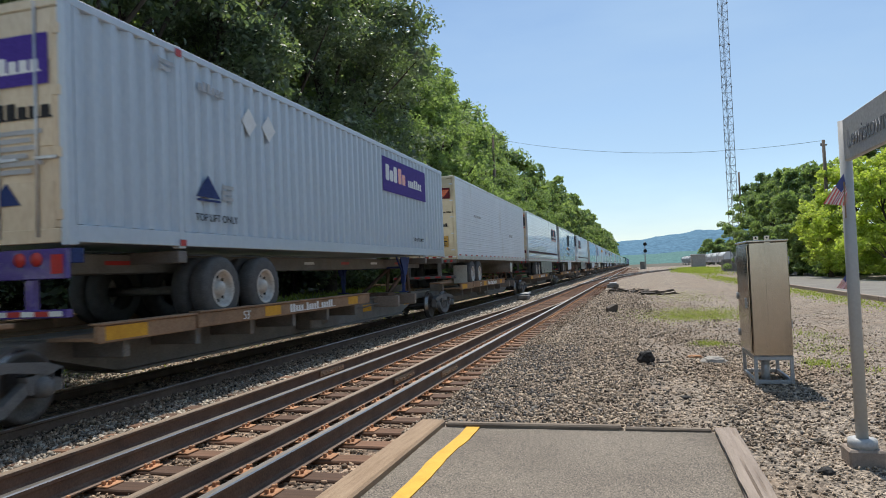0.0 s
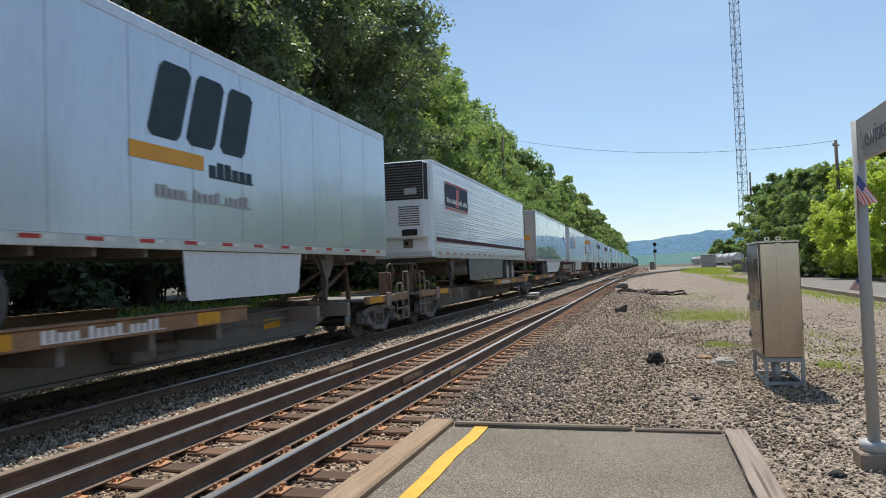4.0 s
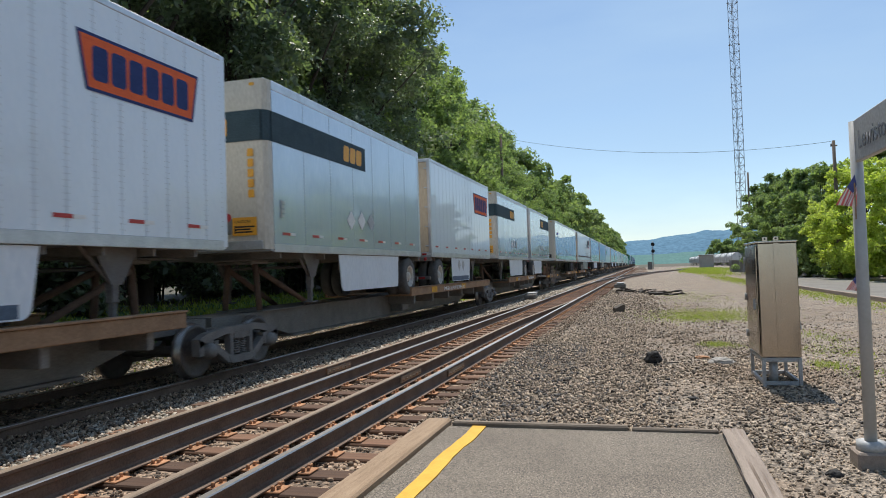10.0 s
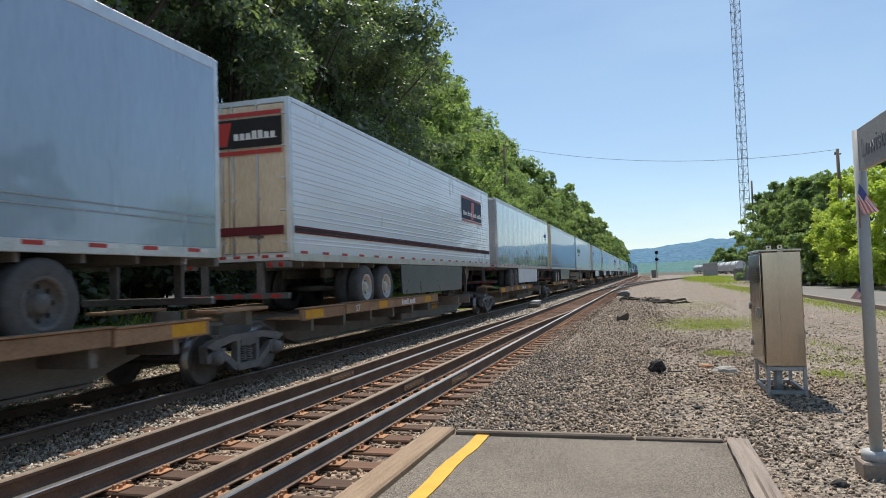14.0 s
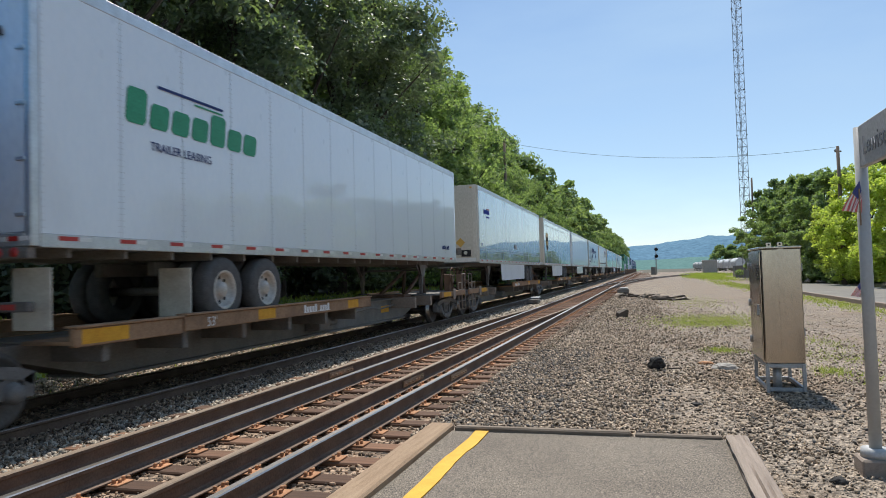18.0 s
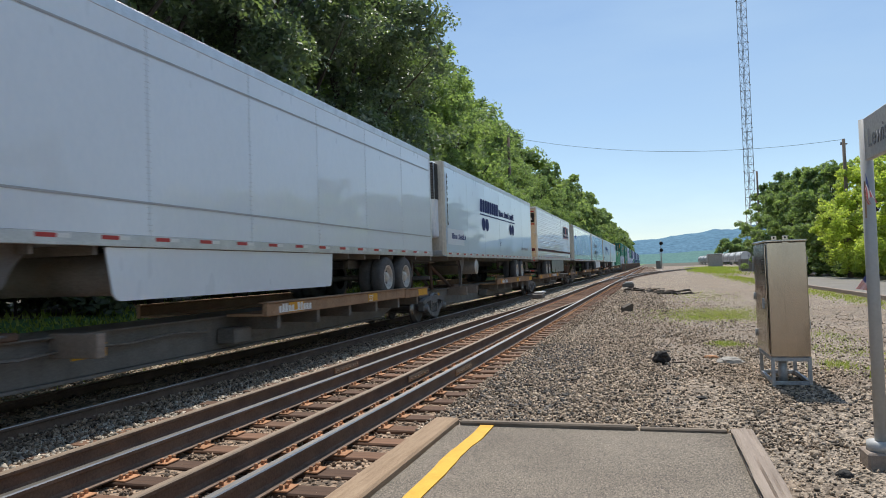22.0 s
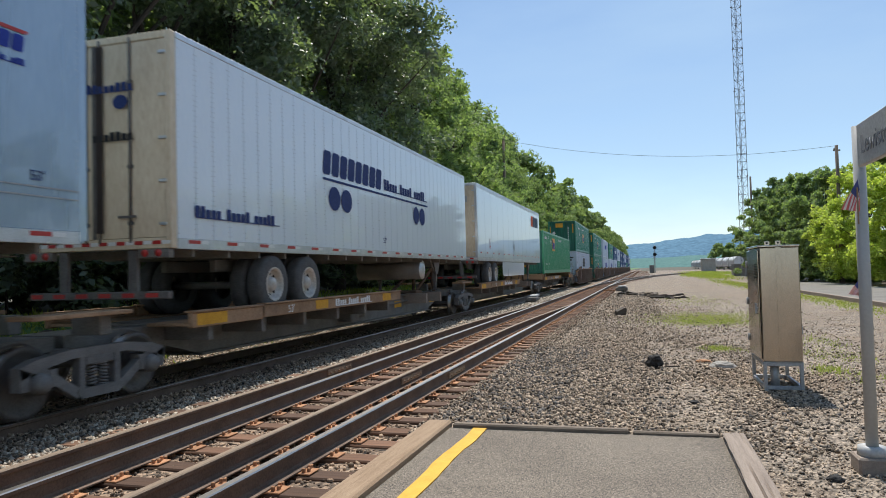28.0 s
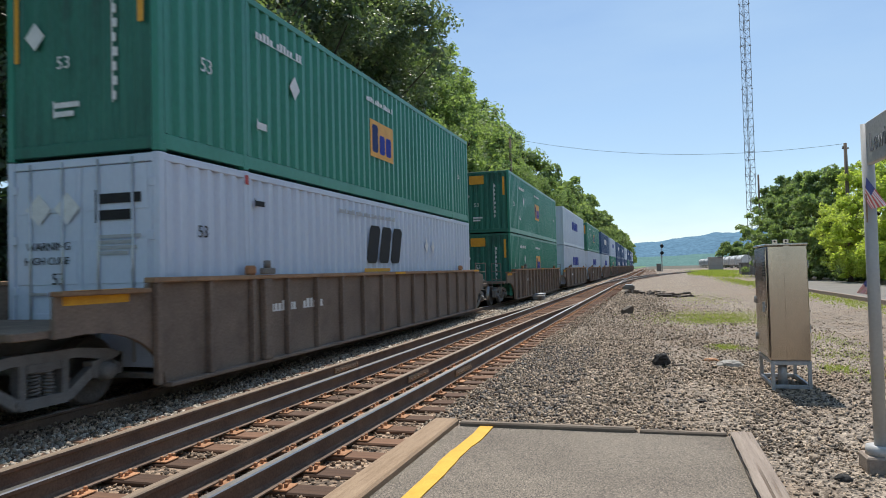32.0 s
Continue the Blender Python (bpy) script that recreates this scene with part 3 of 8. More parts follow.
def lettering(text, size, mat):
    """The mesh of a line of writing, its left end and base line at the origin, in the x-y plane."""
    if (text, size, mat) not in TEXTS:
        cu = bpy.data.curves.new("writing", "FONT")
        cu.body, cu.size, cu.extrude, cu.resolution_u = text, size, 0.002, 3
        ob = bpy.data.objects.new("writing", cu)
        me = bpy.data.meshes.new_from_object(ob)
        bpy.data.objects.remove(ob)
        me.materials.clear()
        me.materials.append(M[mat])
        TEXTS[text, size, mat] = me
    return TEXTS[text, size, mat]


rng = random.Random(7)
M["nose_tan"] = material("nose_tan", (0.58, 0.54, 0.46), (0.50, 0.46, 0.385), 0.5, scale=0.9, fine=25, stretch=(1, 1, 0.4), third=(0.42, 0.37, 0.30), third_amount=0.3)
M["sign_grey_dark"] = material("sign_grey_dark", (0.20, 0.21, 0.23), (0.17, 0.18, 0.2), 0.5, scale=5, fine=40)
# ---- ground and tracks ----
XC = -7.51          # middle of the line that the train runs on
XB, XD = -4.438, -2.933   # polished rails of the line beside the platform
SHIFT = 0.532       # the gauntlet rails lie this far to their left
SUNK = 0.06         # the train's line lies this far below the one beside the platform
DECK = 0.85         # floor of the spine cars over the rail tops


def gauntlet(y):
    """Sideways shift of the gauntlet rails along the line."""
    k = min(max((34.0 - y) / 17.0, 0), 1)
    return SHIFT * k * k * (3 - 2 * k)


def siding(y):
    """Sideways shift of the track that turns off beyond the points."""
    return max(y - 55.0, 0) ** 2 / 960.0 if y < 150 else (95.0 ** 2 + 190.0 * (y - 150)) / 960.0


def height(x, y):
    """Lie of the land."""
    if x < -10.2:
        k = min((-10.2 - x) / 4.0, 1)
        return -0.3 + 0.95 * k * k * (3 - 2 * k) + (0.12 * noise.noise((x * 0.2, y * 0.2, 0)) if x > -60 else 0)
    if x < -2.35:
        return -0.30
    if x < -2.0:
        return -0.30 + 0.1 * (x + 2.35) / 0.35
    return -0.20 + (0.015 * noise.noise((x * 0.8, y * 0.8, 3)) if x < 40 and y < 60 else 0)


def ground():
    xs = [-4000, -800, -200, -60, -40, -30, -24, -20, -18, -16, -15, -14, -13, -12, -11.4, -10.8, -10.2, -9.6, -6, -2.35, -2.0]
    xs += [-1.5 + 0.5 * i for i in range(24)] + [11, 13, 16, 20, 30, 40, 80, 200, 800, 4000]
    ys = [-300, -60, -20, -6] + [-4 + i for i in range(64)] + [65, 75, 90, 110, 140, 180, 240, 320, 500, 900, 2000, 4200]
    s = Shape()
    for y in ys:
        for x in xs:
            s.v.append((x, y, height(x, y)))
    n = len(xs)
    for j in range(len(ys) - 1):
        for i in range(n - 1):
            xm, ym = (xs[i] + xs[i + 1]) / 2, (ys[j] + ys[j + 1]) / 2
            s.face([j * n + i, j * n + i + 1, (j + 1) * n + i + 1, (j + 1) * n + i], 1 if -14.4 < xm < -10.2 else 2 if xm < -14.4 or xm > 40 or ym > 400 else 0, True)
    return solid("ground", s, ["gravel", "lawn", "soil"], "grey-brown gravel and shaded grass over level ground", "ground", kind="structure")


ground_ob = ground()


def bed(name, x0, x1, y0, y1, top, mat, label):
    """A ballast bed with an uneven top and sloping shoulders."""
    s = Shape()
    nx = 10
    steps = [y0]
    while steps[-1] < y1:
        steps.append(steps[-1] + (0.35 if steps[-1] < 30 else 3.0 if steps[-1] < 120 else 40))
    for y in steps:
        for i in range(nx + 1):
            x = x0 + (x1 - x0) * i / nx
            edge = i in (0, nx)
            s.v.append((x + (0 if not edge else 0.1 * noise.noise((y * 0.9, i, 1))), y, -0.34 if edge else top + 0.02 * noise.noise((x * 2.2, y * 2.2, 0))))
    for j in range(len(steps) - 1):
        for i in range(nx):
            a = j * (nx + 1) + i
            s.face([a, a + 1, a + nx + 2, a + nx + 1], 0, True)
    return solid(name, s, mat, label, "ballast", kind="structure")


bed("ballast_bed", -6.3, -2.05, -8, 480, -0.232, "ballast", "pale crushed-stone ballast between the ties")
bed("ballast_bed", -10.0, -5.65, -8, 480, -0.225, "ballast_dark", "brown ballast under the running train")

RAIL = [(-0.070, 0), (0.070, 0), (0.070, 0.011), (0.020, 0.026), (0.009, 0.045), (0.009, 0.130), (0.034, 0.143), (0.036, 0.170), (0.028, 0.180),
        (-0.028, 0.180), (-0.036, 0.170), (-0.034, 0.143), (-0.009, 0.130), (-0.009, 0.045), (-0.020, 0.026), (-0.070, 0.011)]


def rail(path, parent, head, label, lift=0.0):
    """A rail of true section along (x, y) points, its head in a material of its own."""
    s = Shape()
    n = len(RAIL)
    for x, y in path:
        for a, b in RAIL:
            s.v.append((x + a, y, b - 0.18 + lift))
    for k in range(len(path) - 1):
        for i in range(n):
            j = (i + 1) % n
            s.face([k * n + i, k * n + j, (k + 1) * n + j, (k + 1) * n + i], 1 if i in (8, 7, 9) else 0)
    return part("rail", s, ["rail_web", head], parent, label)


def line(name, label):
    return thing(name, (0, 0, 0), label, "railway track", kind="structure")


near_line = line("track_1", "railway track with gauntlet rails on brown wooden ties")
far_line = line("track_2", "railway track under the passing train")
side_line = line("track_3", "siding that curves away beyond the points")
YS = [-8, 0, 8] + [17 + 0.85 * i for i in range(21)]
rail([(XB, -8), (XB, 520)], near_line, "rail_head", "rail with a polished head")
rail([(XD, -8), (XD, 520)], near_line, "rail_head", "rail with a polished head")
rail([(XB - gauntlet(y), y) for y in YS], near_line, "rail_rust_head", "rusty gauntlet rail")
rail([(XD - gauntlet(y) - 0.075 * (y > 33), y) for y in YS], near_line, "rail_rust_head", "rusty gauntlet rail")
rail([(XC - 0.7525, -8), (XC - 0.7525, 520)], far_line, "rail_head", "", -SUNK)
rail([(XC + 0.7525, -8), (XC + 0.7525, 520)], far_line, "rail_head", "", -SUNK)
TURN = [55 + 5 * i for i in range(30)]
rail([(XB + siding(y), y) for y in TURN], side_line, "rail_head", "")
rail([(XD + siding(y), y) for y in TURN], side_line, "rail_head", "")
# a check rail opposite the frog
rail([(XD - 0.12, 60), (XD - 0.10, 64)], side_line, "rail_rust_head", "")

TIE = Shape().box(-0.5, 0.5, -0.115, 0.115, -0.17, 0, 0.012).mesh("tie", "tie")
TIE_DARK = Shape().box(-0.5, 0.5, -0.115, 0.115, -0.17, 0, 0.012).mesh("tie", "tie_dark")
PLATE = Shape().box(-0.18, 0.18, -0.095, 0.095, 0, 0.014, 0.004)
for px in (-0.105, 0.105):
    for py in (-0.055, 0.055):
        PLATE.box(px - 0.014, px + 0.014, py - 0.014, py + 0.014, 0.012, 0.05, 0.004)
PLATE.box(0.12, 0.145, -0.03, 0.0, 0.012, 0.045, 0.004)
PLATE_ME = PLATE.mesh("tie_plate", "rust")
ANCHOR = Shape().box(-0.085, 0.085, -0.02, 0.02, -0.02, 0.03, 0.006).mesh("rail_anchor", "rust")


def ties():
    """Ties with their plates; those far along the line are joined."""
    far_ties, far_plates = Shape(), Shape()
    y, k = -7.7, 0
    r = random.Random(3)
    while y < 320:
        g = gauntlet(y)
        left, right = -5.15 - g * 1.35 + r.uniform(-0.06, 0.06), -2.22 + r.uniform(-0.08, 0.10)
        if y > 60:
            right += min(siding(y), 3.2)
        skew = r.uniform(-0.8, 0.8)
        top = -0.197 + r.uniform(-0.006, 0.003)
        rails = [XB, XD] + ([XB - g, XD - g] if g > 0.2 else [])
        if y < 40:
            part("tie", TIE, None, near_line, at=pose((left + right) / 2, y, top, 0, 0, skew) @ Matrix.Diagonal((right - left, 1, 1, 1)))
        else:
            far_ties.box(left, right, y - 0.115, y + 0.115, -0.36, top)
        for x in rails:
            if y < -0.5:
                continue
            if y < 21:
                part("tie_plate", PLATE_ME, None, near_line, at=pose(x, y, -0.196, 0, 0, r.choice((0, 180)) + r.uniform(-1.5, 1.5)))
                if r.random() < 0.6:
                    part("rail_anchor", ANCHOR, None, near_line, at=(x, y + 0.15, -0.2))
            else:
                far_plates.box(x - 0.18, x + 0.18, y - 0.095, y + 0.095, -0.2, -0.18)
                for dx in (-0.11, 0.11):
                    far_plates.box(x + dx - 0.015, x + dx + 0.015, y - 0.05, y - 0.02, -0.18, -0.145)
        y += 0.52 + r.uniform(-0.035, 0.035)
    far = part("ties_far_along", far_ties, "tie", near_line)
    far["kind"] = "stuff"
    far = part("tie_plates_far_along", far_plates, "rust", near_line)
    far["kind"] = "stuff"
    y = -7.6
    dark = Shape()
    while y < 320:
        if y < 32:
            part("tie", TIE_DARK, None, far_line, at=pose(XC, y, -0.2 - SUNK, 0, 0, r.uniform(-1, 1)) @ Matrix.Diagonal((2.6, 1, 1, 1)))
        else:
            dark.box(XC - 1.3, XC + 1.3, y - 0.115, y + 0.115, -0.4, -0.2 - SUNK)
        y += 0.52 + r.uniform(-0.03, 0.03)
    far = part("ties_far_along", dark, "tie_dark", far_line)
    far["kind"] = "stuff"


def joint_bar(x, y, side, parent):
    s = Shape().box(-0.012, 0.012, -0.46, 0.46, -0.135, -0.055, 0.005)
    for i in range(6):
        yy = -0.38 + i * 0.152
        s.rod((0, yy, -0.095), (side * 0.035, yy, -0.095), 0.018, 6)
    s.box(-0.02, 0.012, -0.46, 0.46, -0.06, -0.045, 0.004)
    return part("joint_bar", s, "timber", parent, "bolted joint bar", (x + side * 0.024, y, 0))


joint_bar(XB - SHIFT, 10.7, 1, near_line)
joint_bar(XD - SHIFT, 10.0, 1, near_line)
joint_bar(XD, 10.65, 1, near_line)


def stones(name, zones, mat, label, seed):
    """Loose angular stones strewn over the zones (x0, x1, y0, y1, z, per square metre, smallest, largest)."""
    g = np.random.default_rng(seed)
    cube = np.array([(a, b, c) for a in (-1, 1) for b in (-1, 1) for c in (-1, 1)], float) * (0.8, 0.7, 0.6)
    tri = np.array([(0, 1, 3), (0, 3, 2), (4, 6, 7), (4, 7, 5), (0, 4, 5), (0, 5, 1), (2, 3, 7), (2, 7, 6), (0, 2, 6), (0, 6, 4), (1, 5, 7), (1, 7, 3)])
    all_v = []
    for x0, x1, y0, y1, z, per, small, large, *soft in zones:
        n = int((x1 - x0) * (y1 - y0) * per)
        c = np.stack([g.uniform(x0, x1, n), g.uniform(y0, y1, n), z + g.uniform(-0.012, 0.012, n)], 1)
        if soft:
            # thins out away from the track and in bare patches
            xm, ym = soft
            patch = 0.5 + 0.5 * np.sin(c[:, 0] * 2.3 + 1.7 * np.sin(c[:, 1] * 0.9)) * np.sin(c[:, 1] * 1.1 + 1.3 * np.sin(c[:, 0] * 1.7))
            keep = np.exp(-np.maximum(c[:, 0] - xm, 0) / 2.0) * np.exp(-np.maximum(c[:, 1] - ym, 0) / 10.0) * np.where(c[:, 0] > xm, 0.25 + 0.9 * patch, 1)
            c = c[g.uniform(size=n) < keep]
            n = len(c)
        size = (small + (large - small) * g.uniform(size=n) ** 1.6)[:, None] * g.uniform(0.6, 1.1, (n, 3)) * (1, 0.9, 0.72)
        v = (cube[None] * (1 - 0.5 * g.uniform(size=(n, 8, 1)) ** 2) + g.uniform(-0.3, 0.3, (n, 8, 3))) * size[:, None]
        q, _ = np.linalg.qr(g.normal(size=(n, 3, 3)) * (0.55, 0.55, 0.3) + np.eye(3)[None] * (0, 0, 1.0) + g.normal(size=(n, 1, 1)) * np.eye(3)[None] * (1, 0.4, 0))
        v = np.einsum("nij,nkj->nki", q, v)
        all_v.append(v + c[:, None])
    v = np.concatenate(all_v)
    n = len(v)
    f = (tri[None] + (np.arange(n) * 8)[:, None, None]).reshape(-1, 3)
    me = bpy.data.meshes.new(name)
    me.vertices.add(n * 8)
    me.vertices.foreach_set("co", v.reshape(-1))
    me.loops.add(len(f) * 3)
    me.loops.foreach_set("vertex_index", f.reshape(-1))
    me.polygons.add(len(f))
    me.polygons.foreach_set("loop_start", np.arange(len(f)) * 3)
    me.update(calc_edges=True)
    me.materials.append(M[mat])
    return tagged(new(name, me), label, "stones", kind="stuff")


def strewn():
    stones("ballast_stones", [(-5.95, -2.15, 2.5, 12, -0.23, 330, 0.014, 0.036), (-5.95, -2.15, 12, 26, -0.228, 150, 0.02, 0.04),
                              (-5.4, -5.0, 14, 38, -0.22, 120, 0.025, 0.05)],
           "stone_rust", "loose brown ballast stones along the line", 1)
    stones("pale_ballast_stones", [(-6.35, -5.12, 3, 14, -0.222, 560, 0.022, 0.05), (-6.35, -5.15, 14, 26, -0.215, 330, 0.025, 0.055), (-6.35, -5.1, 26, 60, -0.21, 90, 0.04, 0.075), (-10.9, -8.75, 3, 36, -0.225, 210, 0.025, 0.055)],
           "stone_pale", "loose pale grey ballast stones between the tracks", 9)
    stones("gravel_stones", [(-2.45, 5.5, 6.82, 40, -0.196, 1100, 0.011, 0.038, 0.0, 8.5), (0.85, 5.0, 6.8, 16, -0.198, 520, 0.006, 0.022, 1.6, 9.0),
                             (0.80, 3.5, 3.0, 6.82, -0.198, 800, 0.005, 0.026, 1.4, 7.0), (-2.1, 0.5, 24, 48, -0.19, 40, 0.03, 0.06), (1.0, 7.5, 8, 30, -0.2, 60, 0.006, 0.02)],
           "stone", "loose grey-brown crushed stones on the ground", 2)
    stones("oily_stones", [(-2.35, -1.1, 7.2, 15, -0.188, 190, 0.016, 0.04), (-1.3, 0.3, 7.2, 14, -0.19, 60, 0.014, 0.036), (0.8, 2.6, 6.9, 9.5, -0.192, 40, 0.012, 0.034)],
           "stone_dark", "dark oily stones between the paler ones", 6)
    stones("dark_ballast_stones", [(-10.0, -6.0, 4, 24, -0.215, 110, 0.02, 0.045), (-6.85, -5.9, 3, 30, -0.205, 260, 0.02, 0.045)], "ballast_dark", "brown stones under the train", 3)


# ---- platform ----
def platform():
    p = thing("platform", (0, 0, 0), "low grey asphalt platform edged with weathered timbers", "platform", kind="structure")
    s = Shape()
    n = 30
    ys = [-6 + 12.70 * i / n for i in range(n + 1)]
    for y in ys:
        for i in range(13):
            x = -1.912 + 2.527 * i / 12
            s.v.append((x, y, -0.066 + 0.007 * noise.noise((x * 1.3, y * 1.3, 5))))
    for j in range(n):
        for i in range(12):
            a = j * 13 + i
            s.face([a, a + 1, a + 14, a + 13], 0, True)
    part("asphalt_surface", s, "asphalt", p, "grey worn asphalt")
    t = Shape().box(-2.165, -1.915, -6, 3.1, -0.32, -0.005, 0.014).mesh("edge_timber", "timber")
    part("edge_timber", t, None, p, "long square edge timber")
    t = Shape().box(-2.165, -1.915, 3.108, 6.78, -0.32, -0.008, 0.018).mesh("edge_timber", "timber")
    part("edge_timber", t, None, p, "long square edge timber")
    t = Shape().box(-1.86, -0.17, 6.70, 6.79, -0.30, -0.024, 0.014).mesh("end_timber", "timber_across")
    part("end_timber", t, None, p, "split end timber", pose(0, 0, 0, 0, 0, 0.25))
    t = Shape().box(-0.16, 0.592, 6.69, 6.76, -0.30, -0.035, 0.012).mesh("end_timber", "timber_across")
    part("end_timber", t, None, p, "split end timber")
    # one weathered beam, its top checked and split along the grain
    t = Shape()
    nx, ny = 16, 260
    for j in range(ny + 1):
        y = -4 + 10.70 * j / ny
        for i in range(nx + 1):
            u = i / nx
            x = 0.618 + 0.182 * u
            split = max(0.0, 0.5 - abs(u - 0.42 - 0.16 * noise.noise((y * 0.7, 4, 0))) * 9) * max(0.0, 0.35 + noise.noise((y * 0.9, 1, 2)))
            split += max(0.0, 0.4 - abs(u - 0.74 - 0.10 * noise.noise((y * 0.9, 9, 0))) * 10) * max(0.0, 0.2 + noise.noise((y * 1.3, 7, 2)))
            worn = 0.006 * noise.noise((x * 42, y * 1.6, 2)) + 0.006 * noise.noise((x * 9, y * 2.3, 6))
            edge = 0.010 if i in (0, nx) else 0.0
            end = y + (0.05 * noise.noise((x * 16, 3, 3)) if j == ny else 0)
            t.v.append((x + (0.008 * noise.noise((y * 3, i, 0)) if i in (0, nx) else 0), end, -0.012 + worn - 0.075 * split - edge))
    for j in range(ny):
        for i in range(nx):
            a = j * (nx + 1) + i
            t.face([a, a + 1, a + nx + 2, a + nx + 1])
    t.box(0.62, 0.798, -3.99, 6.66, -0.30, -0.05)
    part("side_timber", t, "timber_grey", p, "cracked grey side timber")
    s = Shape()
    for k in range(60):
        y = -3 + 9.70 * k / 59
        c = -1.615 + 0.013 * math.sin(y * 2.1) + 0.008 * math.sin(y * 5.3)
        w = 0.066 + 0.010 * noise.noise((y * 4, 0, 0))
        s.v += [(c - w, y, -0.056), (c + w, y, -0.056), (c - w, y, -0.066), (c + w, y, -0.066)]
    for k in range(59):
        a = 4 * k
        s.face([a, a + 1, a + 5, a + 4]), s.face([a, a + 4, a + 6, a + 2]), s.face([a + 1, a + 3, a + 7, a + 5])
    part("safety_line", s, "yellow_line", p, "worn yellow safety line")
    return p


platform()


def old_platform():
    p = thing("pavement", (0, 0, 0), "old grey asphalt pavement with a timber kerb", "pavement", kind="structure")
    part("paving", Shape().box(8.45, 13.6, 12, 62, -0.4, -0.05, 0.01), "asphalt_old", p, "worn pale asphalt")
    for y in range(12, 60, 8):
        part("kerb", Shape().box(8.28, 8.44, y + 0.01, y + 7.98, -0.4, -0.02, 0.015), "timber_grey", p, "dark weathered kerb beam")
    return p


old_platform()


# ---- things beside the line ----
def cabinet():
    c = thing("signal_cabinet", (1.465, 10.05, -0.2), "tall bare aluminium equipment cabinet on a steel stand", "cabinet")
    w, d, z0, z1 = 0.485, 1.05, 0.385, 1.90
    part("body", Shape().box(0, w, 0, d, z0, z1, 0.012), "cabinet_alu", c, "dull aluminium body")
    part("roof", Shape().box(-0.025, w + 0.01, -0.012, d + 0.02, z1 + 0.002, z1 + 0.03, 0.008), "cabinet_alu", c, "thin overhanging lid")
    part("door", Shape().box(-0.022, -0.002, 0.04, d - 0.04, z0 + 0.03, z1 - 0.03, 0.006), "cabinet_alu", c, "side door").location.z = 0
    for z in (0.62, 1.15, 1.68):
        part("hinge", Shape().rod((-0.03, d - 0.02, z - 0.05), (-0.03, d - 0.02, z + 0.05), 0.014, 8), "galvanised", c)
    s = Shape().box(-0.06, -0.03, 0.10, 0.125, 1.02, 1.16, 0.006).rod((-0.06, 0.112, 1.09), (-0.022, 0.112, 1.09), 0.012)
    part("handle", s, "galvanised", c, "steel door handle")
    for k in range(6):
        part("vent_slot", Shape().box(-0.028, -0.023, 0.10, 0.30, 1.50 + 0.035 * k, 1.512 + 0.035 * k), "black", c)
    part("seam_strip", Shape().box(0.20, 0.27, -0.006, -0.001, z0 + 0.01, z1, 0.001), "cabinet_alu", c, "riveted cover strip")
    for x, y in ((0.11, 0.06), (0.235, -0.004)):
        s = Shape().box(x - 0.035, x + 0.035, y, y + 0.01, z1 + 0.02, z1 + 0.085, 0.004)
        s.rod((x, y - 0.004, z1 + 0.06), (x, y + 0.014, z1 + 0.06), 0.013, 8, slot=1)
        part("lifting_eye", s, ["cabinet_alu", "black"], c)
    for x in (0.0, w - 0.045):
        for y in (0.0, d - 0.045):
            part("leg", Shape().box(x, x + 0.045, y, y + 0.045, -0.04, z0 - 0.005, 0.004), "galvanised", c, "galvanised angle leg")
    s = Shape()
    for z in (0.02, z0 - 0.055):
        s.box(0.046, w - 0.046, 0.004, 0.04, z, z + 0.05, 0.004).box(0.046, w - 0.046, d - 0.04, d - 0.004, z, z + 0.05, 0.004)
        s.box(0.004, 0.04, 0.046, d - 0.046, z, z + 0.05, 0.004).box(w - 0.04, w - 0.004, 0.046, d - 0.046, z, z + 0.05, 0.004)
    part("stand_frame", s, "galvanised", c, "galvanised stand frame")
    part("cable_duct", Shape().rod((0.16, 0.16, -0.04), (0.16, 0.16, z0), 0.055, 14), "galvanised", c, "grey cable duct")
    for z in (0.75, 1.6):
        part("latch", Shape().box(w + 0.001, w + 0.016, 0.03, 0.07, z, z + 0.1, 0.004), "galvanised", c)
    return c


cabinet()


def station_sign():
    s = thing("station_sign", (1.70, 6.33, -0.2), "grey station name sign on a round steel post", "sign")
    part("footing", Shape().box(-0.13, 0.13, -0.13, 0.13, -0.1, 0.13, 0.015), "timber_grey", s, "dirty concrete footing")
    part("collar", Shape().lathe([(0.13, 0), (0.13, 0.11), (0.20, 0.105), (0.205, 0.0)], "z", 20), "sign_face", s, "pale round collar")
    part("post", Shape().lathe([(0.2, 0), (0.2, 0.046), (2.78, 0.046), (2.785, 0.0)], "z", 20), "sign_grey", s, "grey round post")
    part("panel", Shape().box(-0.03, 0.02, -2.9, -0.07, 2.44, 2.78, 0.008), "sign_face", s, "grey sign panel")
    me = lettering("Lewistown", 0.21, "sign_grey_dark")
    part("lettering", me, None, s, "dark grey raised letters", Matrix.Translation((-0.034, -0.18, 2.53)) @ Euler((radians(90), 0, radians(-90))).to_matrix().to_4x4())
    return s


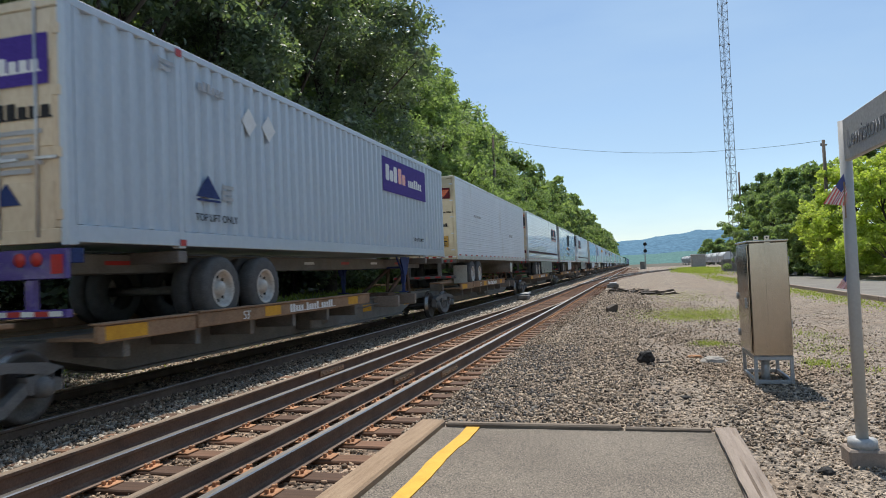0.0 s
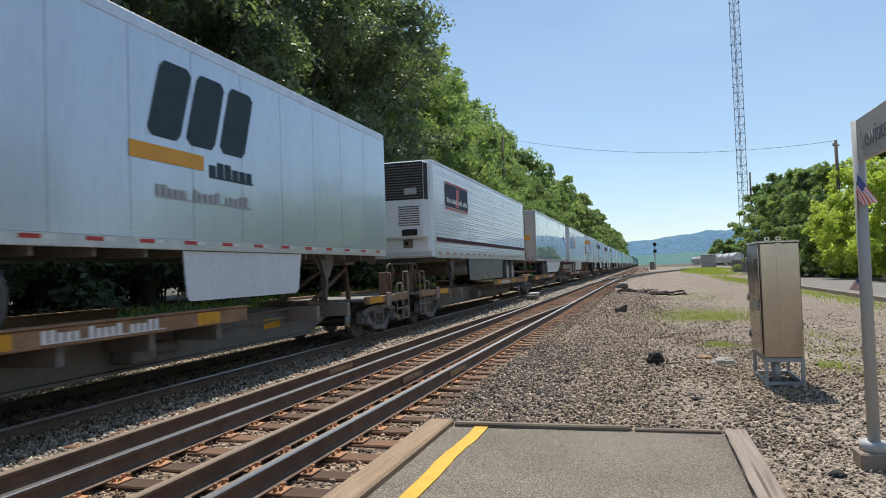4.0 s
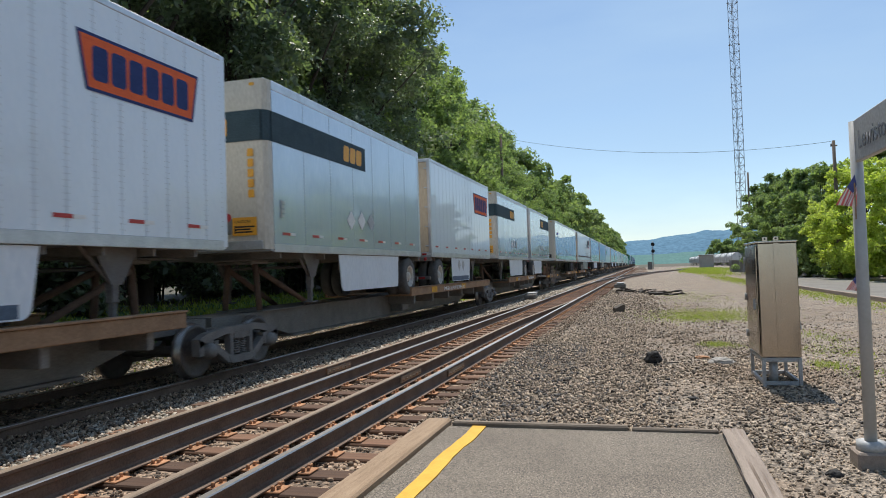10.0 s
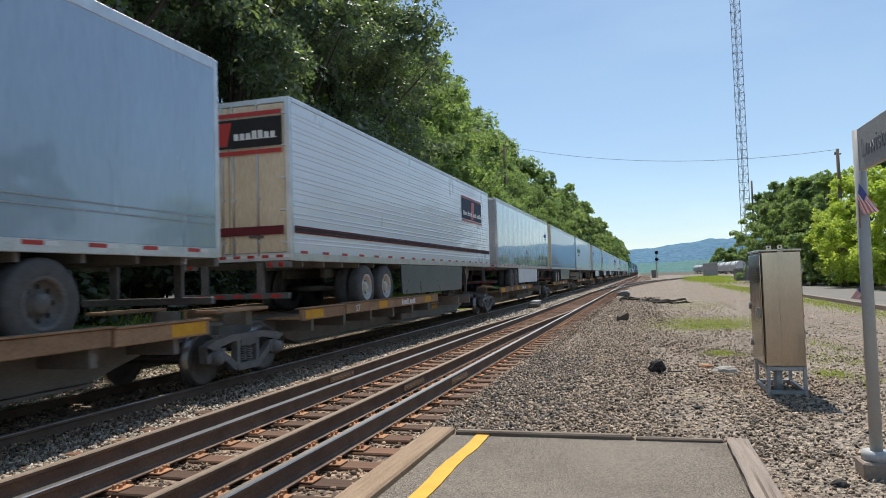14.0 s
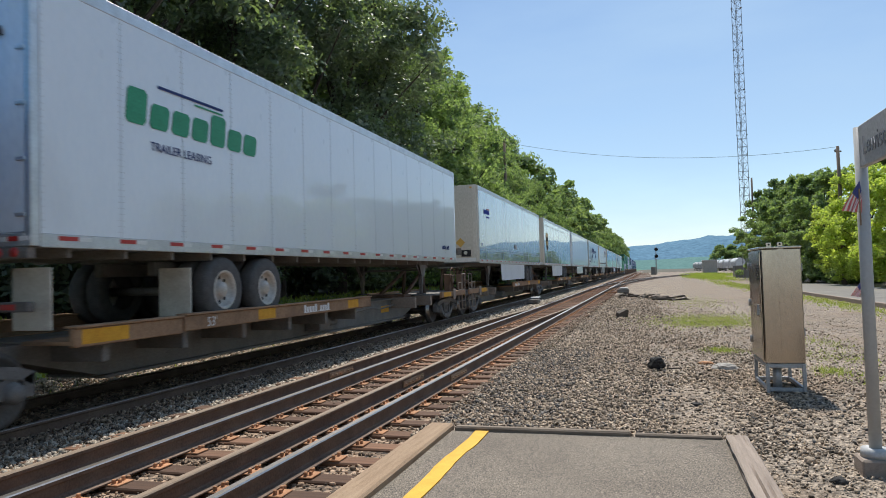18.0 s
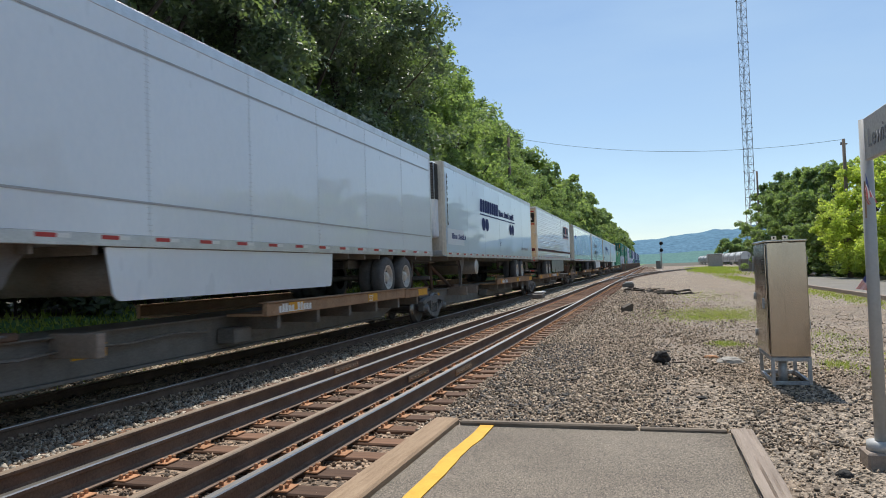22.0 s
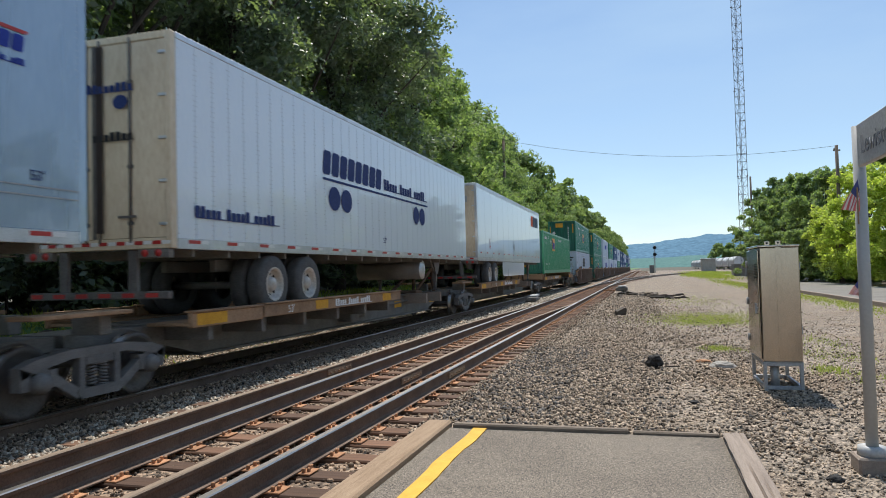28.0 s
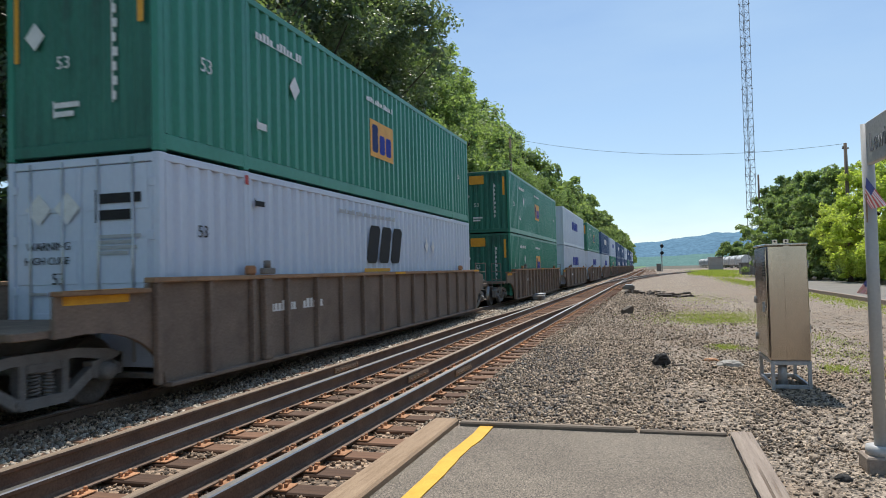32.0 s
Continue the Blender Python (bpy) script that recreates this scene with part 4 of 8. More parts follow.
def flag(name, at, size, label):
    """A small flag on a stick, its cloth hanging in a gathered fold."""
    f = thing(name, at, label, "flag", "flags on the post")
    part("stick", Shape().rod((0, 0, -0.55 * size), (0, 0, 1.0 * size), 0.006, 6), "timber", f, "thin wooden stick")
    n = 13

    def cloth(r0, r1, c0, c1, mat, nm):
        s = Shape()
        cols = 9
        for r in (r0, r1):
            for j in range(cols):
                u, v = c0 + (c1 - c0) * j / (cols - 1), r / n
                a = Vector((0.01, 0, 1.0)) * (1 - v) + Vector((-0.10, 0, 0.38)) * v
                b = Vector((0.98, 0, 0.10)) * (1 - v) + Vector((0.10, 0, 0.0)) * v
                q = (a * (1 - u) + b * u) * size
                q.z *= 1.35
                q.x *= 0.85
                q.y = size * (0.10 * math.sin(v * 9 + u * 2) * (0.3 + u) - 0.05)
                s.v.append(tuple(q))
        for j in range(cols - 1):
            s.face([j, j + 1, cols + j + 1, cols + j], 0, True)
        part(nm, s, mat, f)
    for k in range(n):
        cloth(k, k + 1, 0.40 if k < 7 else 0.0, 1.0, "flag_red" if k % 2 == 0 else "flag_white", "stripe")
    cloth(0, 7, 0.0, 0.40, "flag_blue", "canton")
    return f
station_sign()
FLAG = flag("small_flag", (1.655, 6.25, 1.885), 0.19, "small red and white striped flag tied to the post")
flag("small_flag", pose(1.685, 6.42, 1.2, 0, 0, 172), 0.10, "small faded striped flag hanging low behind the post")


def rubble():
    """Lumps, boards and litter on the gravel."""
    def lump(name, at, size, mat, label, category, seed, rough=0.25):
        bm = bmesh.new()
        bmesh.ops.create_icosphere(bm, subdivisions=3, radius=1)
        for v in bm.verts:
            k = 1 + rough * noise.noise(v.co * 1.7 + Vector((seed, 0, 0))) + 0.12 * noise.noise(v.co * 5 + Vector((0, seed, 0)))
            v.co = Vector((v.co.x * size[0], v.co.y * size[1], max(v.co.z, -0.5) * size[2])) * k
        me = bpy.data.meshes.new(name)
        bm.to_mesh(me)
        bm.free()
        me.materials.append(M[mat])
        return tagged(part(name, me, None, None, "", at), label, category)
    lump("tar_lump", (0.10, 12.2, -0.12), (0.135, 0.12, 0.125), "char", "black charred lump lying on the gravel", "debris", 2)
    lump("tar_lump", (0.13, 12.14, -0.05), (0.085, 0.07, 0.07), "char", "black charred lump lying on the gravel", "debris", 12)
    lump("rock", (1.18, 12.3, -0.18), (0.2, 0.13, 0.08), "concrete", "flat pale rock on the gravel", "rock", 5)
    lump("rock", (0.92, 12.9, -0.19), (0.14, 0.06, 0.04), "rust", "reddish flat stone on the gravel", "rock", 6)
    lump("rock", (0.52, 9.0, -0.19), (0.07, 0.05, 0.04), "char", "small dark stone on the gravel", "rock", 7)
    lump("rock", (1.35, 6.0, -0.19), (0.06, 0.05, 0.04), "char", "small dark stone on the gravel", "rock", 8)
    lump("rock", (1.28, 6.6, -0.19), (0.05, 0.05, 0.035), "stone", "small pale stone on the gravel", "rock", 9)
    s = Shape().prism([(-0.16, -0.04), (0.17, -0.04), (0.19, 0.24), (0.12, 0.27), (-0.15, 0.12)], -0.12, 0.13, axis="y")
    solid("timber_block", s, "tie_black", "dark broken timber block on the gravel", "debris", at=pose(-0.9, 25.3, -0.17, 6, 4, 24))
    s = Shape().rod((0.26, 12.15, -0.18), (0.5, 12.2, -0.175), 0.010, 6)
    solid("steel_rod", s, "char", "thin rusty rod lying on the gravel", "debris")
    r = random.Random(5)
    for i in range(30):
        u = r.random()
        x, y = -1.75 + 3.6 * u + r.uniform(-0.25, 0.25), 46.5 - 7.5 * u + r.gauss(0, 1.6)
        s = Shape().prism([(-r.uniform(0.1, 0.5), -0.02), (r.uniform(0.1, 0.5), -0.02), (r.uniform(0.08, 0.4), r.uniform(0.05, 0.16)), (-r.uniform(0.05, 0.4), r.uniform(0.03, 0.14))], -r.uniform(0.05, 0.12), r.uniform(0.05, 0.12), axis="y")
        solid("scrap_timber", s, r.choice(("tie_black", "tie_black", "tie_black", "tie_dark")), "dark splintered scrap timber strewn over the gravel", "debris", "scrap timbers",
              at=pose(x, y, -0.2, r.uniform(-8, 8), 0, r.uniform(-70, 70)))
    s = thing("switch_machine", (-1.6, 50.5, -0.2), "low grey switch machine beside the points", "switch machine")
    part("case", Shape().box(-0.4, 0.4, -0.35, 0.35, 0.05, 0.32, 0.04), "steel_dark", s)
    part("lid", Shape().box(-0.25, 0.3, -0.3, 0.3, 0.325, 0.42, 0.03), "galvanised", s)
    part("rod", Shape().rod((-1.4, 0, 0.1), (-0.45, 0, 0.1), 0.03, 8), "rust", s)
    s = thing("switch_machine", (-5.75, 36.6, -0.2), "dark low switch machine between the tracks", "switch machine")
    part("case", Shape().box(-0.28, 0.28, -0.5, 0.3, 0.04, 0.26, 0.03), "steel_dark", s)
    part("lid", Shape().box(-0.24, 0.24, -0.1, 0.95, 0.265, 0.36, 0.03), "galvanised", s)
    part("motor", Shape().rod((-0.2, 0.6, 0.14), (0.2, 0.6, 0.14), 0.12, 10), "steel_dark", s)
    s = thing("bench_frame", (2.55, 7.05, -0.2), "dark leaning steel frame beside the sign", "frame")
    part("strut", Shape().rod((0.0, 0.5, 0.95), (0.18, 0.0, 0.2), 0.012, 6), "black", s)
    part("foot_board", Shape().box(-0.03, 0.03, -0.3, 0.1, 0.0, 0.55, 0.01), "tie_dark", s)


rubble()


# ---- far things ----
def utility_pole():
    p = thing("utility_pole", (14.62, 60, -0.2), "leaning brown wooden utility pole", "pole")
    part("shaft", Shape().rod((0, 0, 0), (-0.05, 0, 10.75), 0.17, 10, r2=0.12), "pole_wood", p)
    part("crossarm", Shape().box(-0.28, 0.2, -0.05, 0.05, 10.3, 10.4, 0.01), "pole_wood", p)
    part("insulator", Shape().lathe([(0, 0), (0, 0.05), (0.06, 0.07), (0.14, 0.04), (0.15, 0)], "z", 10, at=(-0.22, 0, 10.4)), "galvanised", p)
    q = thing("utility_pole", (-12.6, 65.2, 0.4), "wooden utility pole half hidden in the trees", "pole")
    part("shaft", Shape().rod((0, 0, 0), (0, 0, 13.9), 0.17, 10, r2=0.12), "pole_wood", q)
    s = Shape()
    a, b = Vector((14.4, 60, 10.5)), Vector((-12.6, 65.2, 14.0))
    pts = [a.lerp(b, i / 24) - Vector((0, 0, 1.16 * 4 * (i / 24) * (1 - i / 24))) for i in range(25)]
    for p in pts:
        s.v.extend((p.x, p.y + 0.014 * math.cos(k * 1.2566), p.z + 0.014 * math.sin(k * 1.2566)) for k in range(5))
    for i in range(24):
        for k in range(5):
            s.face([i * 5 + k, i * 5 + (k + 1) % 5, i * 5 + 5 + (k + 1) % 5, i * 5 + 5 + k], 0, True)
    solid("overhead_cable", s, "black", "thin dark cable slung over the tracks", "cable")
    p = thing("utility_pole", (13.2, 95, -0.2), "short wooden pole among the trees", "pole")
    part("shaft", Shape().rod((0, 0, 0), (0, 0, 12.8), 0.15, 8, r2=0.11), "pole_wood", p)


utility_pole()


def mast():
    """A guyed lattice mast on three legs."""
    m = thing("lattice_mast", (13.55, 105, -0.2), "tall slender steel lattice mast", "mast")
    r, top = 0.72, 62.0
    legs = [Vector((r * math.cos(a), r * math.sin(a), 0)) for a in (radians(90), radians(210), radians(330))]
    for q in legs:
        part("leg", Shape().rod(q, q + Vector((0, 0, top)), 0.04, 6), "tower_steel", m, "tubular leg")
    step = 1.15
    s = Shape()
    for f in range(3):
        a, b = legs[f], legs[(f + 1) % 3]
        z = 0.0
        k = 0
        while z < top - step:
            s.rod(a + Vector((0, 0, z)), b + Vector((0, 0, z)), 0.028, 4, caps=False)
            lo, hi = (a, b) if k % 2 == 0 else (b, a)
            s.rod(lo + Vector((0, 0, z)), hi + Vector((0, 0, z + step)), 0.025, 4, caps=False)
            z += step
            k += 1
    part("bracing", s, "tower_steel", m, "zigzag lattice bracing")["kind"] = "stuff"
    for z in (8, 14, 20, 26, 32, 38, 46):
        part("flange", Shape().lathe([(z, 0.1), (z, 0.14), (z + 0.08, 0.14), (z + 0.08, 0.1)], "z", 8, at=tuple(legs[1])), "tower_steel", m)
        part("flange", Shape().lathe([(z, 0.1), (z, 0.14), (z + 0.08, 0.14), (z + 0.08, 0.1)], "z", 8, at=tuple(legs[2])), "tower_steel", m)
    part("cable_ladder", Shape().box(-0.03, 0.03, -0.5, -0.44, 0, top - 2), "tower_steel", m)


mast()


def signal():
    s = thing("railway_signal", (2.75, 205, -0.2), "railway colour-light signal on a slim mast", "signal")
    part("mast", Shape().rod((0, 0, 0), (0, 0, 7.9), 0.11, 10), "galvanised", s)
    for z in (7.1, 5.2):
        h = part("head", Shape().lathe([(0, 0), (0, 0.5), (0.12, 0.5), (0.14, 0)], "y", 16, at=(0.1, -0.3, z)), "black", s, "round black signal head")
        for a in (90, 210, 330):
            part("lamp", Shape().lathe([(0, 0), (0, 0.13), (-0.2, 0.15), (-0.2, 0.13)], "y", 10, at=(0.1 + 0.27 * math.cos(radians(a)), -0.31, z + 0.27 * math.sin(radians(a)))), "black", h)
    part("platform_cage", Shape().box(-0.5, 0.6, 0.1, 0.9, 4.2, 4.28).box(-0.5, -0.46, 0.1, 0.9, 4.2, 5.2).box(0.56, 0.6, 0.1, 0.9, 4.2, 5.2), "galvanised", s)
    part("ladder", Shape().box(-0.25, -0.2, 0.3, 0.34, 0, 6).box(0.2, 0.25, 0.3, 0.34, 0, 6), "galvanised", s)
    part("relay_box", Shape().box(-1.5, -0.2, -0.5, 0.6, 0, 2.2, 0.05), "steel_dark", s, "dark relay box")
    b = thing("relay_hut", (15.6, 190, -0.2), "small grey equipment hut beside the yard", "hut")
    part("wall", Shape().box(-1.7, 1.7, -1.5, 1.5, 0, 3.3, 0.05), "concrete", b)
    part("roof", Shape().box(-1.85, 1.85, -1.65, 1.65, 3.31, 3.5, 0.05), "galvanised", b)
    b = thing("relay_hut", (13.4, 112, -0.2), "dark steel container beside the trees", "hut")
    part("wall", Shape().box(-0.8, 1.6, -1.5, 1.5, 0, 1.7, 0.05), "steel_dark", b)
    part("roof", Shape().box(-0.85, 1.65, -1.55, 1.55, 1.71, 1.8, 0.02), "steel_dark", b)


signal()


def hoppers():
    """A row of pale covered hoppers standing in the yard."""
    def hopper():
        h = thing("hopper_car", (0, 0, 0), "pale covered hopper car standing in the yard", "railcar", "hopper cars in the yard")
        s = Shape()
        n = 14
        prof = [(1.55 * math.sin(math.pi * (i / n - 0.5)) * 1.0, 3.0 + 1.5 * math.cos(math.pi * (i / n - 0.5))) for i in range(n + 1)]
        prof = [(-1.2, 1.2), *[(x, max(z, 1.7)) for x, z in prof], (1.2, 1.2)]
        s.prism(prof, 1.2, 14.8, axis="y")
        part("body", s, "hopper_white", h, "rounded pale hopper body")
        for k in range(13):
            part("rib", Shape().box(-1.6, -1.5, 1.8 + k, 1.86 + k, 1.7, 3.3), "hopper_white", h)
        part("roof_walk", Shape().box(-0.35, 0.35, 1.2, 14.8, 4.52, 4.6), "galvanised", h)
        for y in (1.5, 14.5):
            part("ladder", Shape().box(-1.62, -1.56, y - 0.25, y - 0.2, 1, 4.2).box(-1.62, -1.56, y + 0.2, y + 0.25, 1, 4.2), "galvanised", h)
            k = part("truck", Shape().box(-1.0, -0.86, y - 1.1, y + 1.1, 0.35, 0.65), "steel_dark", h)
            for dy in (-0.9, 0.9):
                part("wheelset", Shape().rod((-0.81, y + dy, 0.42), (-0.69, y + dy, 0.42), 0.42, 14), "steel_dark", k)
        part("sill", Shape().box(-0.4, 0.4, 0, 16, 0.9, 1.2), "steel_dark", h)
        return h
    first = hopper()
    first.matrix_basis = pose(30.0, 247, -0.2, 0, 0, 1.2)
    for k in range(1, 10):
        copy_thing(first, pose(30.0 - 0.021 * 16.6 * k, 247 + 16.6 * k, -0.2, 0, 0, 1.2))


hoppers()


def hills():
    """Wooded ridge beyond the valley, far behind everything else, with haze in its colours."""
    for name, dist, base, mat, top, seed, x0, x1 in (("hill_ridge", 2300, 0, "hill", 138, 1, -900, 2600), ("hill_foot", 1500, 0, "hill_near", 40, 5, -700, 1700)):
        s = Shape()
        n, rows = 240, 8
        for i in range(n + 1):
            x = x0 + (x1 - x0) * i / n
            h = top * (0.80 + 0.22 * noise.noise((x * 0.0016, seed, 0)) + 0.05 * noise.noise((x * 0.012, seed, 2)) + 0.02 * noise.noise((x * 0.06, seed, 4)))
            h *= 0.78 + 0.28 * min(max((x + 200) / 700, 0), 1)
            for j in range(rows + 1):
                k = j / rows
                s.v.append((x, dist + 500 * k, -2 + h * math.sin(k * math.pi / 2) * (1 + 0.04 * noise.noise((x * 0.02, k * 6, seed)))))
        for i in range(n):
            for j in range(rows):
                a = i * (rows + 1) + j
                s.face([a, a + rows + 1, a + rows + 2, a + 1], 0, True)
        solid(name, s, mat, "distant wooded ridge with haze put into its colour", "hill", kind="structure")


hills()


# ---- plants ----
def crown_mesh(name, seed, tall, wide, leaves, leaf, mat, low=0.22, clumps=70, lump=(0.16, 0.36), loose=0.42, tufts=9):
    """Leaves in uneven clumps round the limbs, with gaps between."""
    g = np.random.default_rng(seed)
    boughs = max(clumps // 9, 5)
    zc = g.uniform(low, 1.0, boughs)
    prof = np.sin(np.clip((zc - low + 0.10) / (1.06 - low), 0.05, 1) * math.pi) ** 0.6
    ang = np.arange(boughs) * 2.4 + g.uniform(-0.5, 0.5, boughs)
    rad = wide * prof * np.sqrt(g.uniform(0.25, 1.0, boughs)) * g.uniform(0.75, 1.1, boughs)
    bough = np.stack([rad * np.cos(ang), rad * np.sin(ang), zc * tall], 1)
    cen = bough[np.arange(clumps) % boughs] + np.clip(g.normal(size=(clumps, 3)), -1.5, 1.5) * np.array((0.19, 0.19, 0.13)) * wide
    cen[:, 2] = np.clip(cen[:, 2], low * tall, None)
    size = wide * g.uniform(*lump, clumps)
    core = leaves // tufts
    which = g.choice(clumps, leaves, p=size ** 2 / (size ** 2).sum())
    d = g.normal(size=(leaves, 3))
    d /= np.linalg.norm(d, axis=1)[:, None]
    deep = g.uniform(0.3, 1.0, leaves) ** 0.45
    ln = leaf * g.uniform(0.6, 1.35, leaves)
    # leaves deep in a clump are broad tufts that keep the light out
    deep[:core] *= 0.5
    ln[:core] *= 2.6
    pos = cen[which] + d * (size[which] * deep)[:, None] * (1, 1, 0.62)
    pos[:, 2] -= 0.25 * size[which] * (d[:, 0] ** 2 + d[:, 1] ** 2) * deep
    nrm = d * (0.55, 0.55, 0.1) + g.normal(size=(leaves, 3)) * loose + (0, 0, 0.75)
    nrm /= np.linalg.norm(nrm, axis=1)[:, None]
    u = np.cross(nrm, g.normal(size=(leaves, 3)))
    u /= np.linalg.norm(u, axis=1)[:, None]
    w = np.cross(nrm, u)
    ln = ln[:, None]
    v = np.stack([pos - u * ln, pos - w * ln * 0.52 - u * ln * 0.1, pos + u * ln * 0.95 - nrm * ln * 0.25, pos + w * ln * 0.52 - u * ln * 0.1], 1)
    me = bpy.data.meshes.new(name)
    me.vertices.add(leaves * 4)
    me.vertices.foreach_set("co", v.reshape(-1))
    me.loops.add(leaves * 4)
    me.loops.foreach_set("vertex_index", np.arange(leaves * 4))
    me.polygons.add(leaves)
    me.polygons.foreach_set("loop_start", np.arange(leaves) * 4)
    me.update(calc_edges=True)
    me.materials.append(M[mat])
    return me, cen


def trunk_mesh(name, cen, tall, r, seed):
    rr = random.Random(seed)
    s = Shape()
    pts = [Vector((0, 0, -0.3))]
    for k in range(1, 7):
        pts.append(Vector((rr.uniform(-0.25, 0.25) * k * 0.4, rr.uniform(-0.25, 0.25) * k * 0.4, tall * 0.85 * k / 6)))
    for k in range(6):
        s.rod(pts[k], pts[k + 1], r * (1 - k / 6.6), 8, r2=r * (1 - (k + 1) / 6.6), caps=False)
    for c in cen[:18]:
        c = Vector(c)
        k = min(max(int((c.z / tall) * 6 * 0.75), 1), 5)
        mid = pts[k].lerp(c, 0.55) + Vector((0, 0, 0.06 * tall * 0.3))
        s.rod(pts[k], mid, r * 0.32, 6, r2=r * 0.2, caps=False).rod(mid, c, r * 0.2, 5, r2=r * 0.07, caps=False)
    return s.mesh(name, "bark")


def tree(seed, tall, wide, leaves, leaf, mat, label, group, low=0.22, clumps=70, name="tree", lump=(0.16, 0.36), loose=0.42, tufts=9):
    t = thing(name, (0, 0, 0), label, "tree", group)
    me, cen = crown_mesh("crown", seed, tall, wide, leaves, leaf, mat, low, clumps, lump, loose, tufts)
    part("trunk", trunk_mesh("trunk", cen[:: 1 if leaves > 10000 else 3], tall, 0.24 * tall / 16, seed), None, t, "grey-brown trunk and limbs")
    part("crown", me, None, t, "leafy green crown")
    return t


def woods():
    r = random.Random(21)
    close = [tree(31 + k, 17.5, 4.6, 36000, 0.092, "leaf", "tall dark green broadleaf tree at the wood's edge", "trees along the line", low=(0.05, 0.12, 0.2)[k], clumps=260, lump=(0.10, 0.24), loose=0.55, tufts=13) for k in range(3)]
    kinds = [tree(35 + k, 17.5, 4.6, 15000, 0.135, "leaf_mid", "tall green broadleaf tree at the wood's edge, sunlight in its colour", "trees along the line", low=(0.04, 0.12)[k], clumps=230, lump=(0.075, 0.18), loose=0.9, tufts=24) for k in range(2)]
    rear = [tree(41 + k, 17.5, 5.0, 9000, 0.22, "leaf_mid", "tall green broadleaf tree deeper in the wood, sunlight in its colour", "trees along the line", low=0.03, clumps=90) for k in range(2)]
    placed = set()
    spots = []
    y = 6.0
    while y < 130:
        spots.append((-15.2 + r.uniform(-1.0, 0.8), y, r.uniform(1.0, 1.18) if y < 44 else r.uniform(0.95, 1.05) if y < 60 else r.uniform(0.72, 0.86)))
        y += r.uniform(3.4, 5.0)
    y = 2.0
    while y < 120:
        spots.append((-21.5 + r.uniform(-1.5, 1.5), y, r.uniform(1.0, 1.25)))
        y += r.uniform(4.5, 7.0)
    for i, (x, y, k) in enumerate(spots):
        m = pose(x, y, height(x, y), 0, 0, r.uniform(0, 360)) @ Matrix.Diagonal((k, k, k, 1))
        src = rear[i % 2] if x < -18.5 or y < 9 else close[i % 3] if y < 38 else kinds[i % 2]
        if src.name in placed:
            src = copy_thing(src, Matrix.Identity(4))
        placed.add(src.name)
        src.matrix_basis = m
    far = [tree(61 + k, 15.5, 4.8, 4200, 0.32, "leaf_far", "broadleaf tree far along the line or out of view", "trees far along the line", low=0.05, clumps=120, lump=(0.10, 0.22), loose=0.9, tufts=30) for k in range(2)]
    y, i = 128.0, 0
    while y < 520:
        m = pose(-16.2 + r.uniform(-1.2, 1.0), y, 0.5, 0, 0, r.uniform(0, 360)) @ Matrix.Diagonal([r.uniform(1.0, 1.25)] * 3 + [1])
        if i < 2:
            far[i].matrix_basis = m
        else:
            copy_thing(far[i % 2], Matrix.Identity(4)).matrix_basis = m
        i += 1
        y += r.uniform(5, 8)
    under = [tree(81 + k, 4.2, 2.6, 3200, 0.14, "leaf", "dark green undergrowth at the foot of the wood", "undergrowth along the line", low=0.0, clumps=34, name="bush") for k in range(2)]
    y, i = 4.0, 0
    while y < 110:
        m = pose(-15.6 + r.uniform(-1.3, 0.5), y, height(-15.6, y), 0, 0, r.uniform(0, 360)) @ Matrix.Diagonal([r.uniform(0.6, 1.1)] * 3 + [1])
        if i < 2:
            under[i].matrix_basis = m
        else:
            copy_thing(under[i % 2], Matrix.Identity(4)).matrix_basis = m
        i += 1
        y += r.uniform(1.9, 3.2)
    for i in range(20):
        copy_thing(under[i % 2], Matrix.Identity(4)).matrix_basis = pose(-18.2 + r.uniform(-1.0, 1.0), 5 + i * 3.6 + r.uniform(-0.8, 0.8), 0.6, 0, 0, r.uniform(0, 360)) @ Matrix.Diagonal([r.uniform(0.9, 1.3)] * 3 + [1])
    right = [tree(101 + k, 8.6, 3.3, 16000, 0.115, "leaf_bright", "bright yellow-green leafy tree behind the old pavement", "trees behind the pavement", low=0.08, clumps=230, lump=(0.07, 0.17), loose=0.8, tufts=40) for k in range(3)]
    middle = [tree(106 + k, 8.6, 3.3, 14000, 0.125, "leaf_mid", "mid-green leafy tree behind the old pavement", "trees behind the pavement", low=0.03, clumps=200, lump=(0.08, 0.18), loose=0.7, tufts=30) for k in range(2)]
    dark = tree(111, 9.6, 3.2, 15000, 0.13, "leaf_deep", "dark green leafy tree behind the old pavement", "trees behind the pavement", low=0.04, clumps=200, lump=(0.08, 0.18), loose=0.7, tufts=30)
    spots = [(15.6, 50, 0.92), (18.2, 54, 1.0), (15.2, 55.5, 0.98), (16.6, 61, 1.05), (15.2, 65.5, 1.05), (16.2, 71, 1.1), (17.2, 46, 0.9), (20.5, 50, 1.0), (19, 42, 0.9), (19.5, 66, 1.25), (14.6, 60.5, 0.72), (14.5, 70.5, 0.75)]
    for i, (x, y, k) in enumerate(spots):
        m = pose(x, y, -0.2, 0, 0, r.uniform(0, 360)) @ Matrix.Diagonal((k, k, k, 1))
        src = (middle if y > 64.5 else right).pop(0)
        (middle if y > 64.5 else right).append(src)
        if src.name in placed:
            src = copy_thing(src, Matrix.Identity(4))
        placed.add(src.name)
        src.matrix_basis = m
